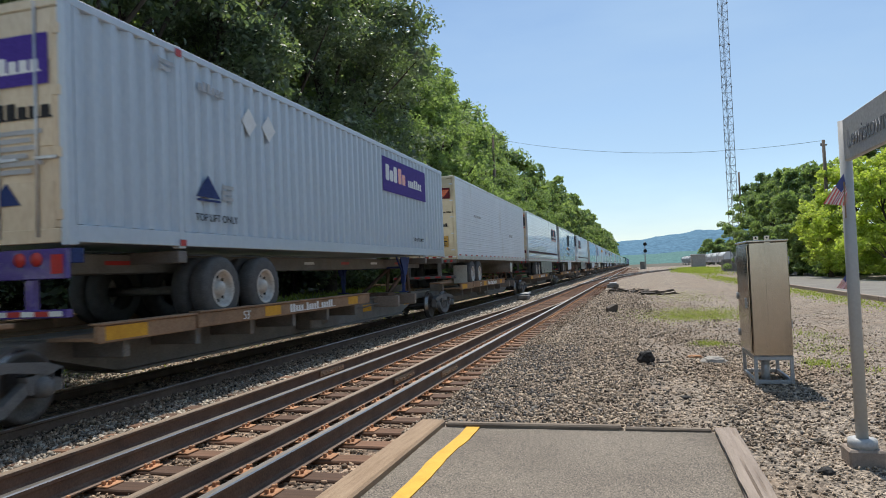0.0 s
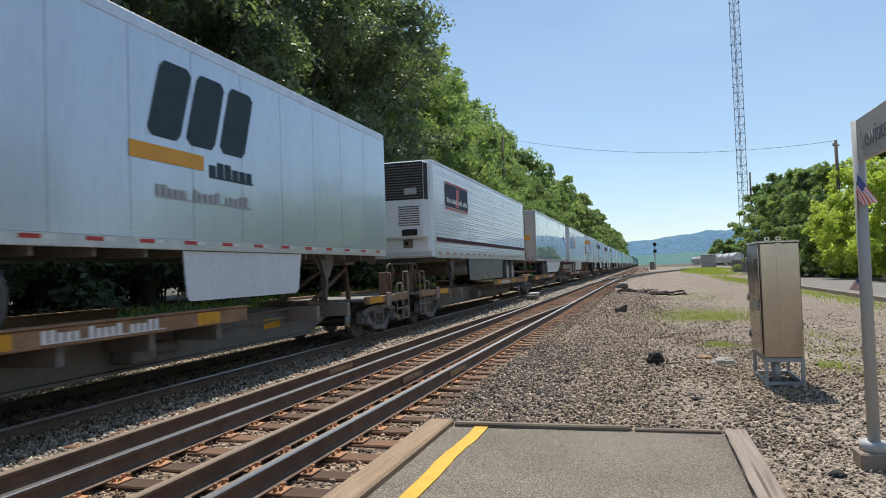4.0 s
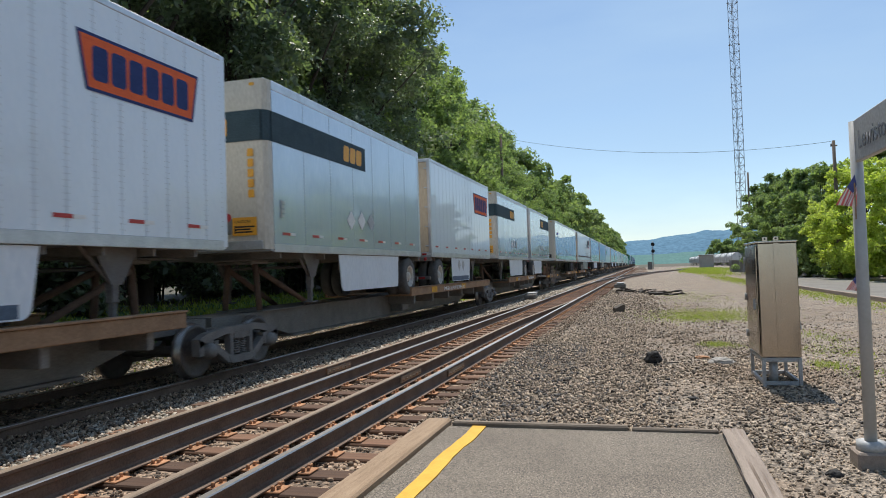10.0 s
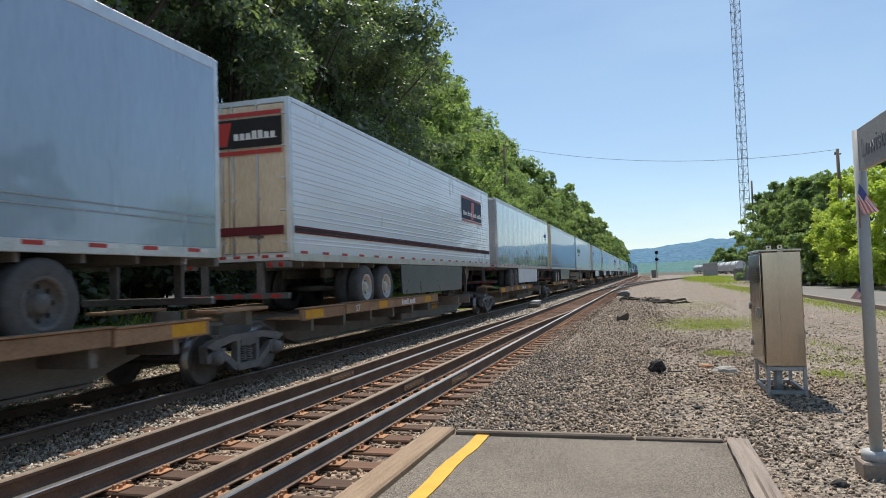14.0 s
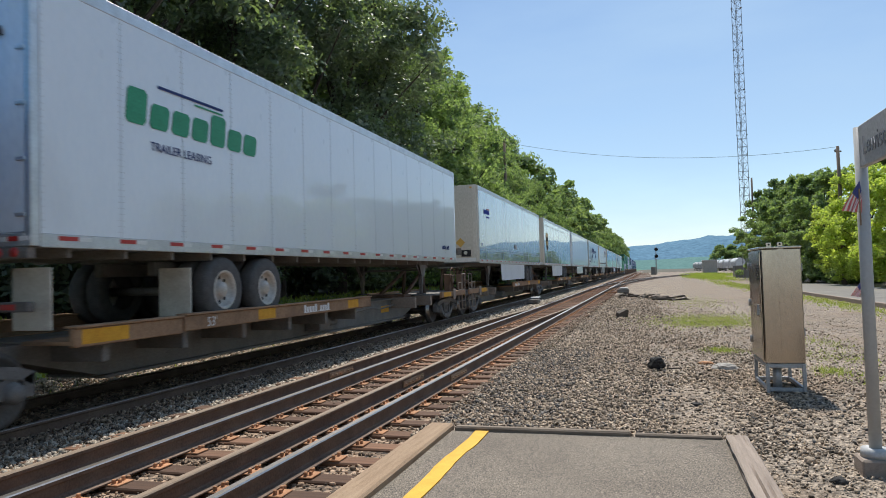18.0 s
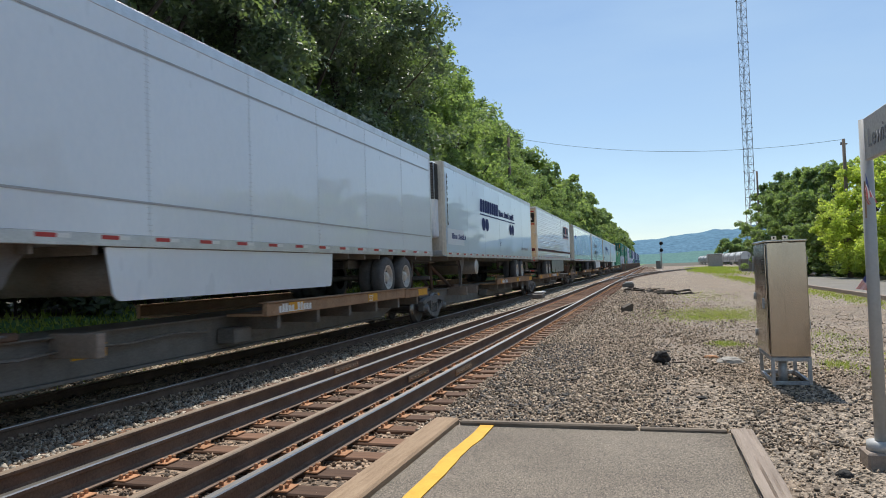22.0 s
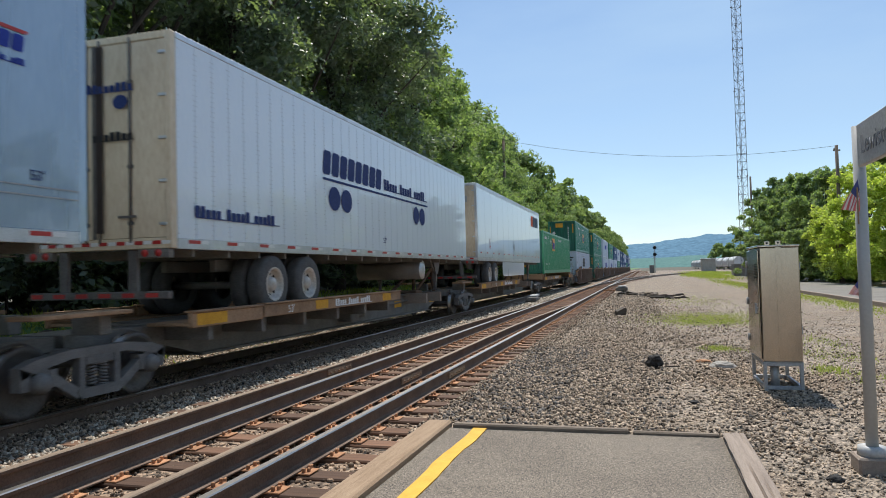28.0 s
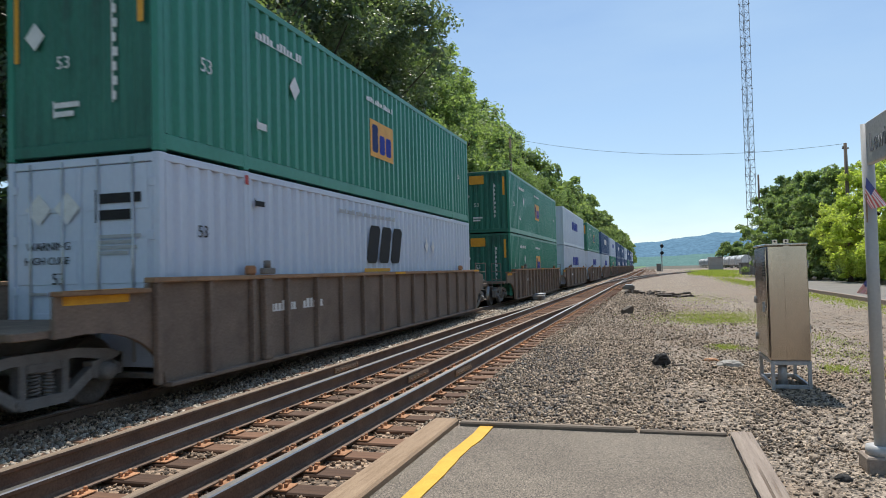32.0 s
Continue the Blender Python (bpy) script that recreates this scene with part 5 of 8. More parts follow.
    for i, (x, y, k) in enumerate([(15.2, 92, 1.2), (15.0, 98, 1.15), (18.2, 96, 1.2), (15.1, 85, 1.1), (15.1, 78, 1.08), (15.0, 72.5, 1.0)]):
        m = pose(x, y, -0.2, 0, 0, r.uniform(0, 360)) @ Matrix.Diagonal((k, k, k, 1))
        if i == 0:
            dark.matrix_basis = m
        else:
            copy_thing(dark, Matrix.Identity(4)).matrix_basis = m
    # row out of view beside and behind the camera, added for the trailers' reflections
    for i in range(11):
        y = -34 + i * 6.6 + r.uniform(-1.5, 1.5)
        copy_thing(far[i % 2], Matrix.Identity(4)).matrix_basis = pose(17.5 + r.uniform(-1, 2.5) + (3 if y > 30 else 0), y, -0.2, 0, 0, r.uniform(0, 360)) @ Matrix.Diagonal([r.uniform(0.55, 0.75)] * 3 + [1])
    back = tree(121, 9, 5, 4200, 0.36, "leaf_far", "distant tree beyond the yard", "trees beyond the yard", low=0.0, clumps=110, lump=(0.10, 0.24), loose=0.8, tufts=30)
    for i in range(16):
        m = pose(36 + i * 3.6 + r.uniform(-1, 1), 366 + r.uniform(-8, 8), -0.2, 0, 0, r.uniform(0, 360)) @ Matrix.Diagonal([r.uniform(1.15, 1.5)] * 3 + [1])
        if i == 0:
            back.matrix_basis = m
        else:
            copy_thing(back, Matrix.Identity(4)).matrix_basis = m


woods()


def grass(name, patches, seed, label):
    """Blades of grass: (x, y, half width, half length, blades, height)."""
    g = np.random.default_rng(seed)
    vs = []
    for x, y, a, b, n, h in patches:
        u = g.normal(size=(n, 2)) * 0.5
        px, py = x + u[:, 0] * a, y + u[:, 1] * b
        p = np.stack([px, py, np.array([height(c, d) - 0.01 for c, d in zip(px, py)])], 1)
        t = g.uniform(0, 2 * math.pi, n)
        side = np.stack([np.cos(t), np.sin(t), np.zeros(n)], 1) * g.uniform(0.004, 0.012, n)[:, None] * (1 + b * 0.12)
        tip = p + np.stack([g.normal(size=n) * 0.4, g.normal(size=n) * 0.4, np.ones(n)], 1) * (h * g.uniform(0.4, 1.2, n))[:, None]
        vs.append(np.stack([p - side, p + side, tip], 1))
    v = np.concatenate(vs)
    n = len(v)
    me = bpy.data.meshes.new(name)
    me.vertices.add(n * 3)
    me.vertices.foreach_set("co", v.reshape(-1))
    me.loops.add(n * 3)
    me.loops.foreach_set("vertex_index", np.arange(n * 3))
    me.polygons.add(n)
    me.polygons.foreach_set("loop_start", np.arange(n) * 3)
    me.update(calc_edges=True)
    me.materials.append(M["blade"])
    return tagged(new(name, me), label, "grass", kind="stuff")


grass("grass_tufts", [(1.7, 23.6, 2.0, 3.0, 6500, 0.05), (1.75, 22.0, 1.4, 1.2, 2500, 0.045), (1.4, 14.9, 0.35, 0.5, 900, 0.06), (3.2, 14.0, 0.7, 1.2, 500, 0.05), (2.7, 12.1, 0.3, 0.5, 350, 0.07), (3.1, 11.4, 0.5, 0.5, 250, 0.05),
                      (7.7, 30, 0.9, 17, 2600, 0.06), (7.6, 44, 1.0, 20, 2200, 0.07), (7.7, 66, 1.2, 26, 2600, 0.10), (9.5, 125, 2.6, 30, 7000, 0.3), (13.5, 165, 4, 30, 8000, 0.4),
                      (2.2, 36, 1.6, 7, 1100, 0.05), (3.6, 16.5, 0.5, 1.6, 350, 0.05)], 4, "sparse sunlit grass and weeds on the gravel")
grass("lawn_grass", [(-12.0, 10, 2.6, 14, 9000, 0.12), (-12.2, 30, 2.6, 24, 9000, 0.2)], 5, "shaded green grass on the bank")
# ---- the train ----
V = 14.85           # metres a second
MOVING = []         # (thing, its place along the line at 0 s, its height)
WHEELSETS = []
WHEEL_R = 0.419


def wheelset_mesh():
    s = Shape()
    for side in (-1, 1):
        rings = [(0.66, 0.09), (0.665, 0.16), (0.70, 0.30), (0.69, 0.345), (0.682, 0.345), (0.682, 0.445), (0.70, 0.447), (0.715, WHEEL_R), (0.815, WHEEL_R - 0.006),
                 (0.818, 0.36), (0.795, 0.33), (0.745, 0.20), (0.80, 0.13), (0.80, 0.09)]
        s.lathe([(side * a, r) for a, r in rings], "x", 24, slots=[0, 0, 0, 0, 0, 0, 0, 1, 0, 0, 0, 0, 0])
        # bolts and marks that show the turning
        s.box(side * 0.79 - 0.02, side * 0.79 + 0.02, 0.22, 0.28, -0.03, 0.03, slot=0)
    s.rod((-1.02, 0, 0), (1.02, 0, 0), 0.08, 12)
    return s.mesh("wheelset", "wheel_steel", "tread")


def side_frame_mesh(side):
    """Cast side frame with its two windows, spring opening and journal jaws."""
    s = Shape()
    x0, x1 = sorted((side * 0.92, side * 1.06))
    z = WHEEL_R
    s.prism([(-1.16, z + 0.20), (-0.95, z + 0.27), (-0.45, z + 0.33), (0.45, z + 0.33), (0.95, z + 0.27), (1.16, z + 0.20), (1.14, z + 0.06), (0.98, z + 0.13),
             (0.45, z + 0.22), (-0.45, z + 0.22), (-0.98, z + 0.13), (-1.14, z + 0.06)], x0, x1)
    s.prism([(-0.30, z - 0.27), (0.30, z - 0.27), (0.36, z - 0.20), (0.36, z - 0.15), (-0.36, z - 0.15), (-0.36, z - 0.20)], x0, x1)
    for k in (-1, 1):
        s.prism([(k * 0.98, z + 0.14), (k * 0.80, z + 0.16), (k * 0.28, z - 0.17), (k * 0.36, z - 0.26)], x0 + 0.01, x1 - 0.01)
        s.prism([(k * 0.24, z + 0.24), (k * 0.33, z + 0.24), (k * 0.33, z - 0.18), (k * 0.24, z - 0.18)], x0 + 0.01, x1 - 0.01)
        s.prism([(k * 1.02, z + 0.14), (k * 1.17, z + 0.20), (k * 1.15, z - 0.06), (k * 1.05, z - 0.06)], x0, x1)
        s.prism([(k * 0.66, z + 0.14), (k * 0.78, z + 0.14), (k * 0.76, z - 0.06), (k * 0.70, z - 0.06)], x0, x1)
    s.box(side * 0.99 - 0.07, side * 0.99 + 0.07, -0.23, 0.23, z + 0.12, z + 0.225, 0.01)
    return s.mesh("side_frame", "truck_steel")


def spring_mesh(side):
    """Two coils drawn as one bent rod."""
    s = Shape()
    pts = []
    for i in range(31):
        t = i / 4.3 * 2 * math.pi
        pts.append(Vector((side * 0.99 + 0.055 * math.cos(t), -0.09 + 0.062 * math.sin(t), WHEEL_R - 0.15 + 0.27 * i / 30)))
    pts += [Vector((p.x, -p.y, p.z)) for p in reversed(pts)]
    for i, p in enumerate(pts):
        way = (pts[min(i + 1, len(pts) - 1)] - pts[max(i - 1, 0)]).normalized()
        u = way.cross(Vector((0, 0, 1))).normalized() * 0.018
        w = way.cross(u).normalized() * 0.018
        s.v.extend(tuple(p + q) for q in (u, w, -u, -w))
    for i in range(len(pts) - 1):
        for k in range(4):
            s.face([i * 4 + k, i * 4 + (k + 1) % 4, i * 4 + 4 + (k + 1) % 4, i * 4 + 4 + k], 0, True)
    return s.mesh("spring_nest", "truck_steel")


def journal_mesh(side):
    return Shape().lathe([(side * 0.86, 0), (side * 0.86, 0.12), (side * 1.08, 0.12), (side * 1.10, 0.10), (side * 1.13, 0.10), (side * 1.135, 0.0)], "x", 14).mesh("journal_box", "truck_steel")


TRUCK = dict(wheelset=wheelset_mesh(), frames=[side_frame_mesh(k) for k in (-1, 1)], springs=[spring_mesh(k) for k in (-1, 1)], journals=[journal_mesh(k) for k in (-1, 1)],
             bolster=Shape().box(-0.95, 0.95, -0.16, 0.16, 0.50, 0.70, 0.03).rod((0, 0, 0.6), (0, 0, 0.78), 0.2, 12).mesh("truck", "truck_steel"),
             rod=Shape().rod((-0.8, -0.5, 0.3), (0.8, -0.5, 0.3), 0.035, 6).mesh("brake_beam", "truck_steel"))


def truck(parent, y):
    """A two-axle truck; each wheelset turns on its own."""
    t = part("truck", TRUCK["bolster"], None, parent, "cast steel truck", (0, y, -SUNK))
    for k in (0, 1):
        part("side_frame", TRUCK["frames"][k], None, t)
        part("spring_nest", TRUCK["springs"][k], None, t)
        for dy in (-0.89, 0.89):
            part("journal_box", TRUCK["journals"][k], None, t, at=(0, dy, WHEEL_R))
    for dy in (-0.89, 0.89):
        w = part("wheelset", TRUCK["wheelset"], None, t, "steel wheelset with a polished tread")
        w.matrix_parent_inverse = Matrix.Translation((0, dy, WHEEL_R))
        WHEELSETS.append(w)
    part("brake_beam", TRUCK["rod"], None, t)
    return t


def on_side(y, z, x=1.303):
    """Pose of writing on the side that faces the platform."""
    return Matrix(((0, 0, 1, x), (1, 0, 0, y), (0, 1, 0, z), (0, 0, 0, 1)))


def on_end(x, z, y=-0.012):
    return Matrix(((1, 0, 0, x), (0, 0, -1, y), (0, 1, 0, z), (0, 0, 0, 1)))


def decal(parent, where, kind, a0, a1, b0, b1, mat, text="", n=4, name="", label="", hs=(1,), lean=0.0):
    """A thin marking in the plane of where: rect, diamond, round, blocks, bars, arrow, shield or text."""
    s = Shape()
    d = 0.003

    def poly(pts, lift=0.0):
        s.prism(pts, lift, lift + d, axis="z")
    w, h = a1 - a0, b1 - b0
    if kind == "rect":
        poly([(a0, b0), (a1, b0), (a1, b1), (a0, b1)])
    elif kind == "slant":
        poly([(a0, b0), (a1 - n, b0), (a1, b1), (a0 + n, b1)])
    elif kind == "trapezoid":
        poly([(a0 + n, b0), (a1 - n, b0), (a1, b1), (a0, b1)])
    elif kind == "peak":
        poly([(a0, b0), (a1, b0), (a0 + 0.72 * w, b0 + 0.55 * h), (a0 + 0.5 * w, b1), (a0 + 0.3 * w, b0 + 0.62 * h)])
    elif kind == "diamond":
        cx, cy = (a0 + a1) / 2, (b0 + b1) / 2
        poly([(a0, cy), (cx, b0), (a1, cy), (cx, b1)])
    elif kind == "round":
        cx, cy = (a0 + a1) / 2, (b0 + b1) / 2
        poly([(cx + w / 2 * math.cos(2 * math.pi * i / 24), cy + h / 2 * math.sin(2 * math.pi * i / 24)) for i in range(24)])
    elif kind == "shield":
        poly([(a0, b1), (a0, b0 + 0.42 * h), (a0 + 0.12 * w, b0 + 0.22 * h), (a0 + 0.5 * w, b0), (a1 - 0.12 * w, b0 + 0.22 * h), (a1, b0 + 0.42 * h), (a1, b1),
              (a0 + 0.75 * w, b1 + 0.04 * h), (a0 + 0.25 * w, b1 + 0.04 * h)])
    elif kind == "blocks":
        for i in range(n):
            x0 = a0 + w * i / n
            x1 = x0 + w / n * 0.84
            c = 0.14 * min(x1 - x0, h)
            sk = lean * h
            top = b0 + h * (hs[i % len(hs)])
            poly([(x0 + c, b0), (x1 - c, b0), (x1, b0 + c), (x1 + sk, top - c), (x1 - c + sk, top), (x0 + c + sk, top), (x0 + sk, top - c), (x0, b0 + c)])
    elif kind == "bars":
        # unreadable writing: one line gets a short bar for each character on a thin base line, several lines hang on a thin stem
        if n == 1 and w > 2.2 * h:
            many = max(int(w / (0.72 * h)), 3)
            base = b0 + 0.1 * h
            pts = [(a0, b0), (a1, b0), (a1, base)]
            for i in reversed(range(many)):
                x0, x1 = a0 + w * i / many, a0 + w * (i + 0.74) / many
                tall_ = b0 + h * (1.0, 0.76, 0.76, 1.0, 0.76)[(i * 7 + many) % 5]
                if i % 6 != 5 or many < 9:
                    pts += [(x1, base), (x1, tall_), (x0, tall_), (x0, base)]
            if pts[-1] == (a0, base):
                pts.pop()
            poly(pts + [(a0, base)])
        else:
            pts = [(a0, b0), (a0 + 0.02, b0)]
            for i in reversed(range(n)):
                z0 = b1 - h * (i + 0.85) / n
                x1 = a1 - w * (0.0, 0.22, 0.1, 0.3)[i % 4]
                pts += [(a0 + 0.02, z0), (x1, z0), (x1, z0 + h / n * 0.6), (a0 + 0.02, z0 + h / n * 0.6)]
            poly(pts + [(a0 + 0.02, b1), (a0, b1)])
    elif kind == "arrow":
        cx = (a0 + a1) / 2
        poly([(cx - 0.1 * w, b1), (cx - 0.1 * w, b0 + 0.35 * h), (a0, b0 + 0.35 * h), (cx, b0), (a1, b0 + 0.35 * h), (cx + 0.1 * w, b0 + 0.35 * h), (cx + 0.1 * w, b1)])
    elif kind == "text":
        me = lettering(text, h, mat)
        return part(name or "lettering", me, None, parent, label, where @ Matrix.Translation((a0, b0, d)))
    made = part(name or {"blocks": "logo", "bars": "lettering", "diamond": "placard", "shield": "logo", "arrow": "arrow_mark"}.get(kind, "marking"), s, mat, parent, label, where)
    return made


def side_skin(style, length, z0, z1, mat, parent, y0=0.0):
    """The wall that faces the platform, in the way its kind is built, and a plain one behind."""
    if style == "ribbed":
        # paired horizontal beads
        s = Shape()
        prof = [(1.272, z0)]
        z, k = z0 + 0.16, 0
        while z < z1 - 0.12:
            prof += [(1.286, z), (1.293, z + 0.014), (1.294, z + 0.022), (1.292, z + 0.032), (1.286, z + 0.042)]
            z += 0.085 if k % 2 == 0 else 0.15
            k += 1
        prof += [(1.286, z1), (1.272, z1)]
        prof[0] = (1.272, z0)
        prof.insert(1, (1.286, z0))
        s.prism(prof, y0, y0 + length, axis="y")
        part("side_sheet", s, mat, parent, "ribbed metal side")
    elif style == "corrugated":
        s = Shape()
        n = int(length / 0.31)
        p = length / n
        xs = []
        for i in range(n):
            a = y0 + i * p
            xs += [(1.290, a), (1.290, a + 0.30 * p), (1.228, a + 0.5 * p), (1.228, a + 0.78 * p)]
        xs.append((1.290, y0 + length))
        xs += [(1.20, y0 + length), (1.20, y0)]
        s.prism(xs, z0, z1, axis="z")
        part("side_sheet", s, mat, parent, "corrugated steel side")
    else:
        n = max(int(round(length / style)), 1)
        p = length / n
        me = Shape().box(1.272, 1.295, 0.004, p - 0.004, z0, z1, 0.002).mesh("side_panel", mat)
        for i in range(n):
            part("side_panel", me, None, parent, at=(0, y0 + i * p, 0))
        rivets = Shape()
        for i in range(n):
            for dy in (0.03, p - 0.03):
                z = z0 + 0.06
                while z < z1 - 0.05:
                    rivets.add([(1.295, y0 + i * p + dy - 0.009, z), (1.295, y0 + i * p + dy + 0.009, z), (1.295, y0 + i * p + dy, z + 0.018), (1.300, y0 + i * p + dy, z + 0.008)], [(0, 1, 3), (1, 2, 3), (2, 0, 3)])
                    z += 0.075
        part("rivets", rivets, "grey_mark", parent)["kind"] = "stuff"


TYRE = Shape().lathe([(-0.14, 0.29), (-0.15, 0.40), (-0.13, 0.48), (-0.09, 0.505), (0.09, 0.505), (0.13, 0.48), (0.15, 0.40), (0.14, 0.29)], "x", 26).mesh("tyre", "tyre")


def rim_mesh(side, mat):
    s = Shape().lathe([(side * 0.145, 0.30), (side * 0.15, 0.27), (side * 0.10, 0.25), (side * 0.04, 0.235), (side * 0.03, 0.14), (side * 0.10, 0.12), (side * 0.13, 0.09), (side * 0.13, 0.0)], "x", 22)
    s.lathe([(-side * 0.14, 0.29), (-side * 0.1, 0.0)], "x", 22)
    for i in range(8):
        a = 2 * math.pi * i / 8
        s.rod((side * 0.025, 0.19 * math.cos(a), 0.19 * math.sin(a)), (side * 0.040, 0.19 * math.cos(a), 0.19 * math.sin(a)), 0.033, 8, slot=1)
    return s.mesh("rim", mat, "black")


RIMS = {(k, m): rim_mesh(k, m) for k in (-1, 1) for m in ("rim", "rim_dusty")}


def road_axle(parent, y, z=0.50, rims="rim"):
    part("axle", Shape().rod((-0.9, y, z), (0.9, y, z), 0.07, 8), "steel_dark", parent)
    for side in (-1, 1):
        for k, x in ((1, 1.12), (0, 0.79)):
            w = part("wheel", TYRE, None, parent, "black rubber tyre", (side * x, y, z))
            if k:
                part("rim", RIMS[side, rims], None, w, "pale steel rim" if rims == "rim" else "dusty dark rim")


def landing_gear(parent, y, mat):
    for side in (-1, 1):
        s = Shape().box(side * 0.95 - 0.06, side * 0.95 + 0.06, y - 0.06, y + 0.06, 0.35, 1.1, 0.008)
        s.box(side * 0.95 - 0.04, side * 0.95 + 0.04, y - 0.04, y + 0.04, 0.10, 0.36).box(side * 0.95 - 0.12, side * 0.95 + 0.12, y - 0.12, y + 0.12, 0.07, 0.1, 0.01)
        part("landing_leg", s, mat, parent, "folding support leg")
        s = Shape().rod((side * 0.95, y - 0.55, 1.08), (side * 0.95, y - 0.05, 0.62), 0.03, 6).rod((side * 0.95, y + 0.55, 1.08), (side * 0.95, y + 0.05, 0.62), 0.03, 6)
        part("leg_brace", s, mat, parent)
        part("gusset", Shape().prism([(y - 0.42, 1.09), (y + 0.42, 1.09), (y + 0.10, 0.58), (y - 0.10, 0.58)], side * 1.02 - 0.006, side * 1.02 + 0.006), mat, parent, "tapered gusset plate")
    part("crossbar", Shape().rod((-0.95, y, 0.8), (0.95, y, 0.8), 0.03, 6), mat, parent)


def rear_end(parent, flip, length, z0, z1, frame_mat, door_mat, look_of):
    """Rear frame with its two doors, lock rods, hinges, lamps and bumper."""
    m = (lambda y: y) if not flip else (lambda y: length - y)

    def bx(s, x0, x1, ya, yb, a, b, bv=0.0):
        ya, yb = sorted((m(ya), m(yb)))
        return s.box(x0, x1, ya, yb, a, b, bv)
    s = bx(Shape(), -1.295, -1.20, 0, 0.12, z0, z1, 0.01)
    bx(s, 1.20, 1.297, 0, 0.12, z0 - 0.04, z1, 0.01), bx(s, -1.20, 1.20, 0, 0.12, z1 - 0.10, z1, 0.008), bx(s, -1.20, 1.20, 0, 0.12, z0 - 0.04, z0 + 0.11, 0.008)
    part("rear_frame", s, frame_mat, parent)
    if look_of == "roll":
        d = part("door", bx(Shape(), -1.195, 1.195, 0.03, 0.10, z0 + 0.115, z1 - 0.105, 0.006), door_mat, parent, "roll-up door")
        for k in range(5):
            z = z0 + 0.12 + (z1 - z0 - 0.23) * (k + 1) / 6
            part("door_seam", bx(Shape(), -1.19, 1.19, 0.022, 0.029, z, z + 0.012), "grey_mark", d)
    else:
        for side in (-1, 1):
            x0, x1 = (-1.195, -0.008) if side < 0 else (0.008, 1.195)
            d = part("door", bx(Shape(), x0, x1, 0.02, 0.08, z0 + 0.115, z1 - 0.105, 0.008), door_mat, parent, "hinged rear door")
            if flip:
                continue
            for x in (-0.66, -0.13) if side < 0 else (0.10, 0.62):
                s = Shape().rod((x, m(0.0), z0 + 0.05), (x, m(0.0), z1 - 0.04), 0.019, 8)
                for z in (z0 + 0.3, z0 + 1.1, z1 - 0.7):
                    s.box(x - 0.04, x + 0.04, -0.012, 0.018, z, z + 0.05)
                part("lock_rod", s, "rod_grey" if look_of == "dark" else "alu", d, "upright lock rod")
            part("lock_handle", bx(Shape(), x0 + 0.42, x0 + 0.72, -0.03, -0.012, z0 + 0.40, z0 + 0.435, 0.004), "rod_grey", d)
            for i in range(5):
                z = z0 + 0.3 + (z1 - z0 - 0.6) * i / 4
                xh = x0 if side < 0 else x1
                part("hinge", bx(Shape(), xh - 0.10, xh + 0.03, -0.012, 0.018, z - 0.022, z + 0.022, 0.006), "alu", d)
            if look_of == "dark":
                part("door_seal", bx(Shape(), x0 if side > 0 else (x1 - 0.025), (x0 + 0.025) if side > 0 else x1, 0.006, 0.018, z0 + 0.12, z1 - 0.11), "rod_grey", d, "dark door seal")
    for i in range(8):
        x = -1.12 + i * 0.3
        if not flip:
            part("reflector", Shape().box(x, x + 0.14, -0.006, -0.001, z0 + 0.02, z0 + 0.07).box(x + 0.15, x + 0.29, -0.006, -0.001, z0 + 0.02, z0 + 0.07, slot=1), ["red", "white_mark"], parent)
    for side in (-1, 1):
        for x in (0.86, 1.08):
            s = Shape().lathe([(m(-0.012), 0.055), (m(-0.03), 0.05), (m(-0.032), 0.0)], "y", 12, at=(side * x, 0, z0 - 0.1))
            part("tail_lamp", s, "red", parent, "round red tail lamp")
        bx_ = bx(Shape(), side * 1.0 - 0.25, side * 1.0 + 0.25, -0.01, 0.1, z0 - 0.17, z0 - 0.045, 0.008)
        part("lamp_box", bx_, "steel_dark", parent)
        part("bumper_post", bx(Shape(), side * 0.6 - 0.07, side * 0.6 + 0.07, 0.04, 0.12, 0.42, z0 - 0.045, 0.008), "rod_grey", parent)
    part("bumper", bx(Shape(), -1.2, 1.2, 0.03, 0.13, 0.36, 0.47, 0.01), "rod_grey", parent, "underride bumper")
    for i in range(6):
        x = -1.16 + i * 0.4
        if flip:
            continue
        part("bumper_tape", bx(Shape(), x, x + 0.2, 0.022, 0.029, 0.385, 0.445), "red", parent)


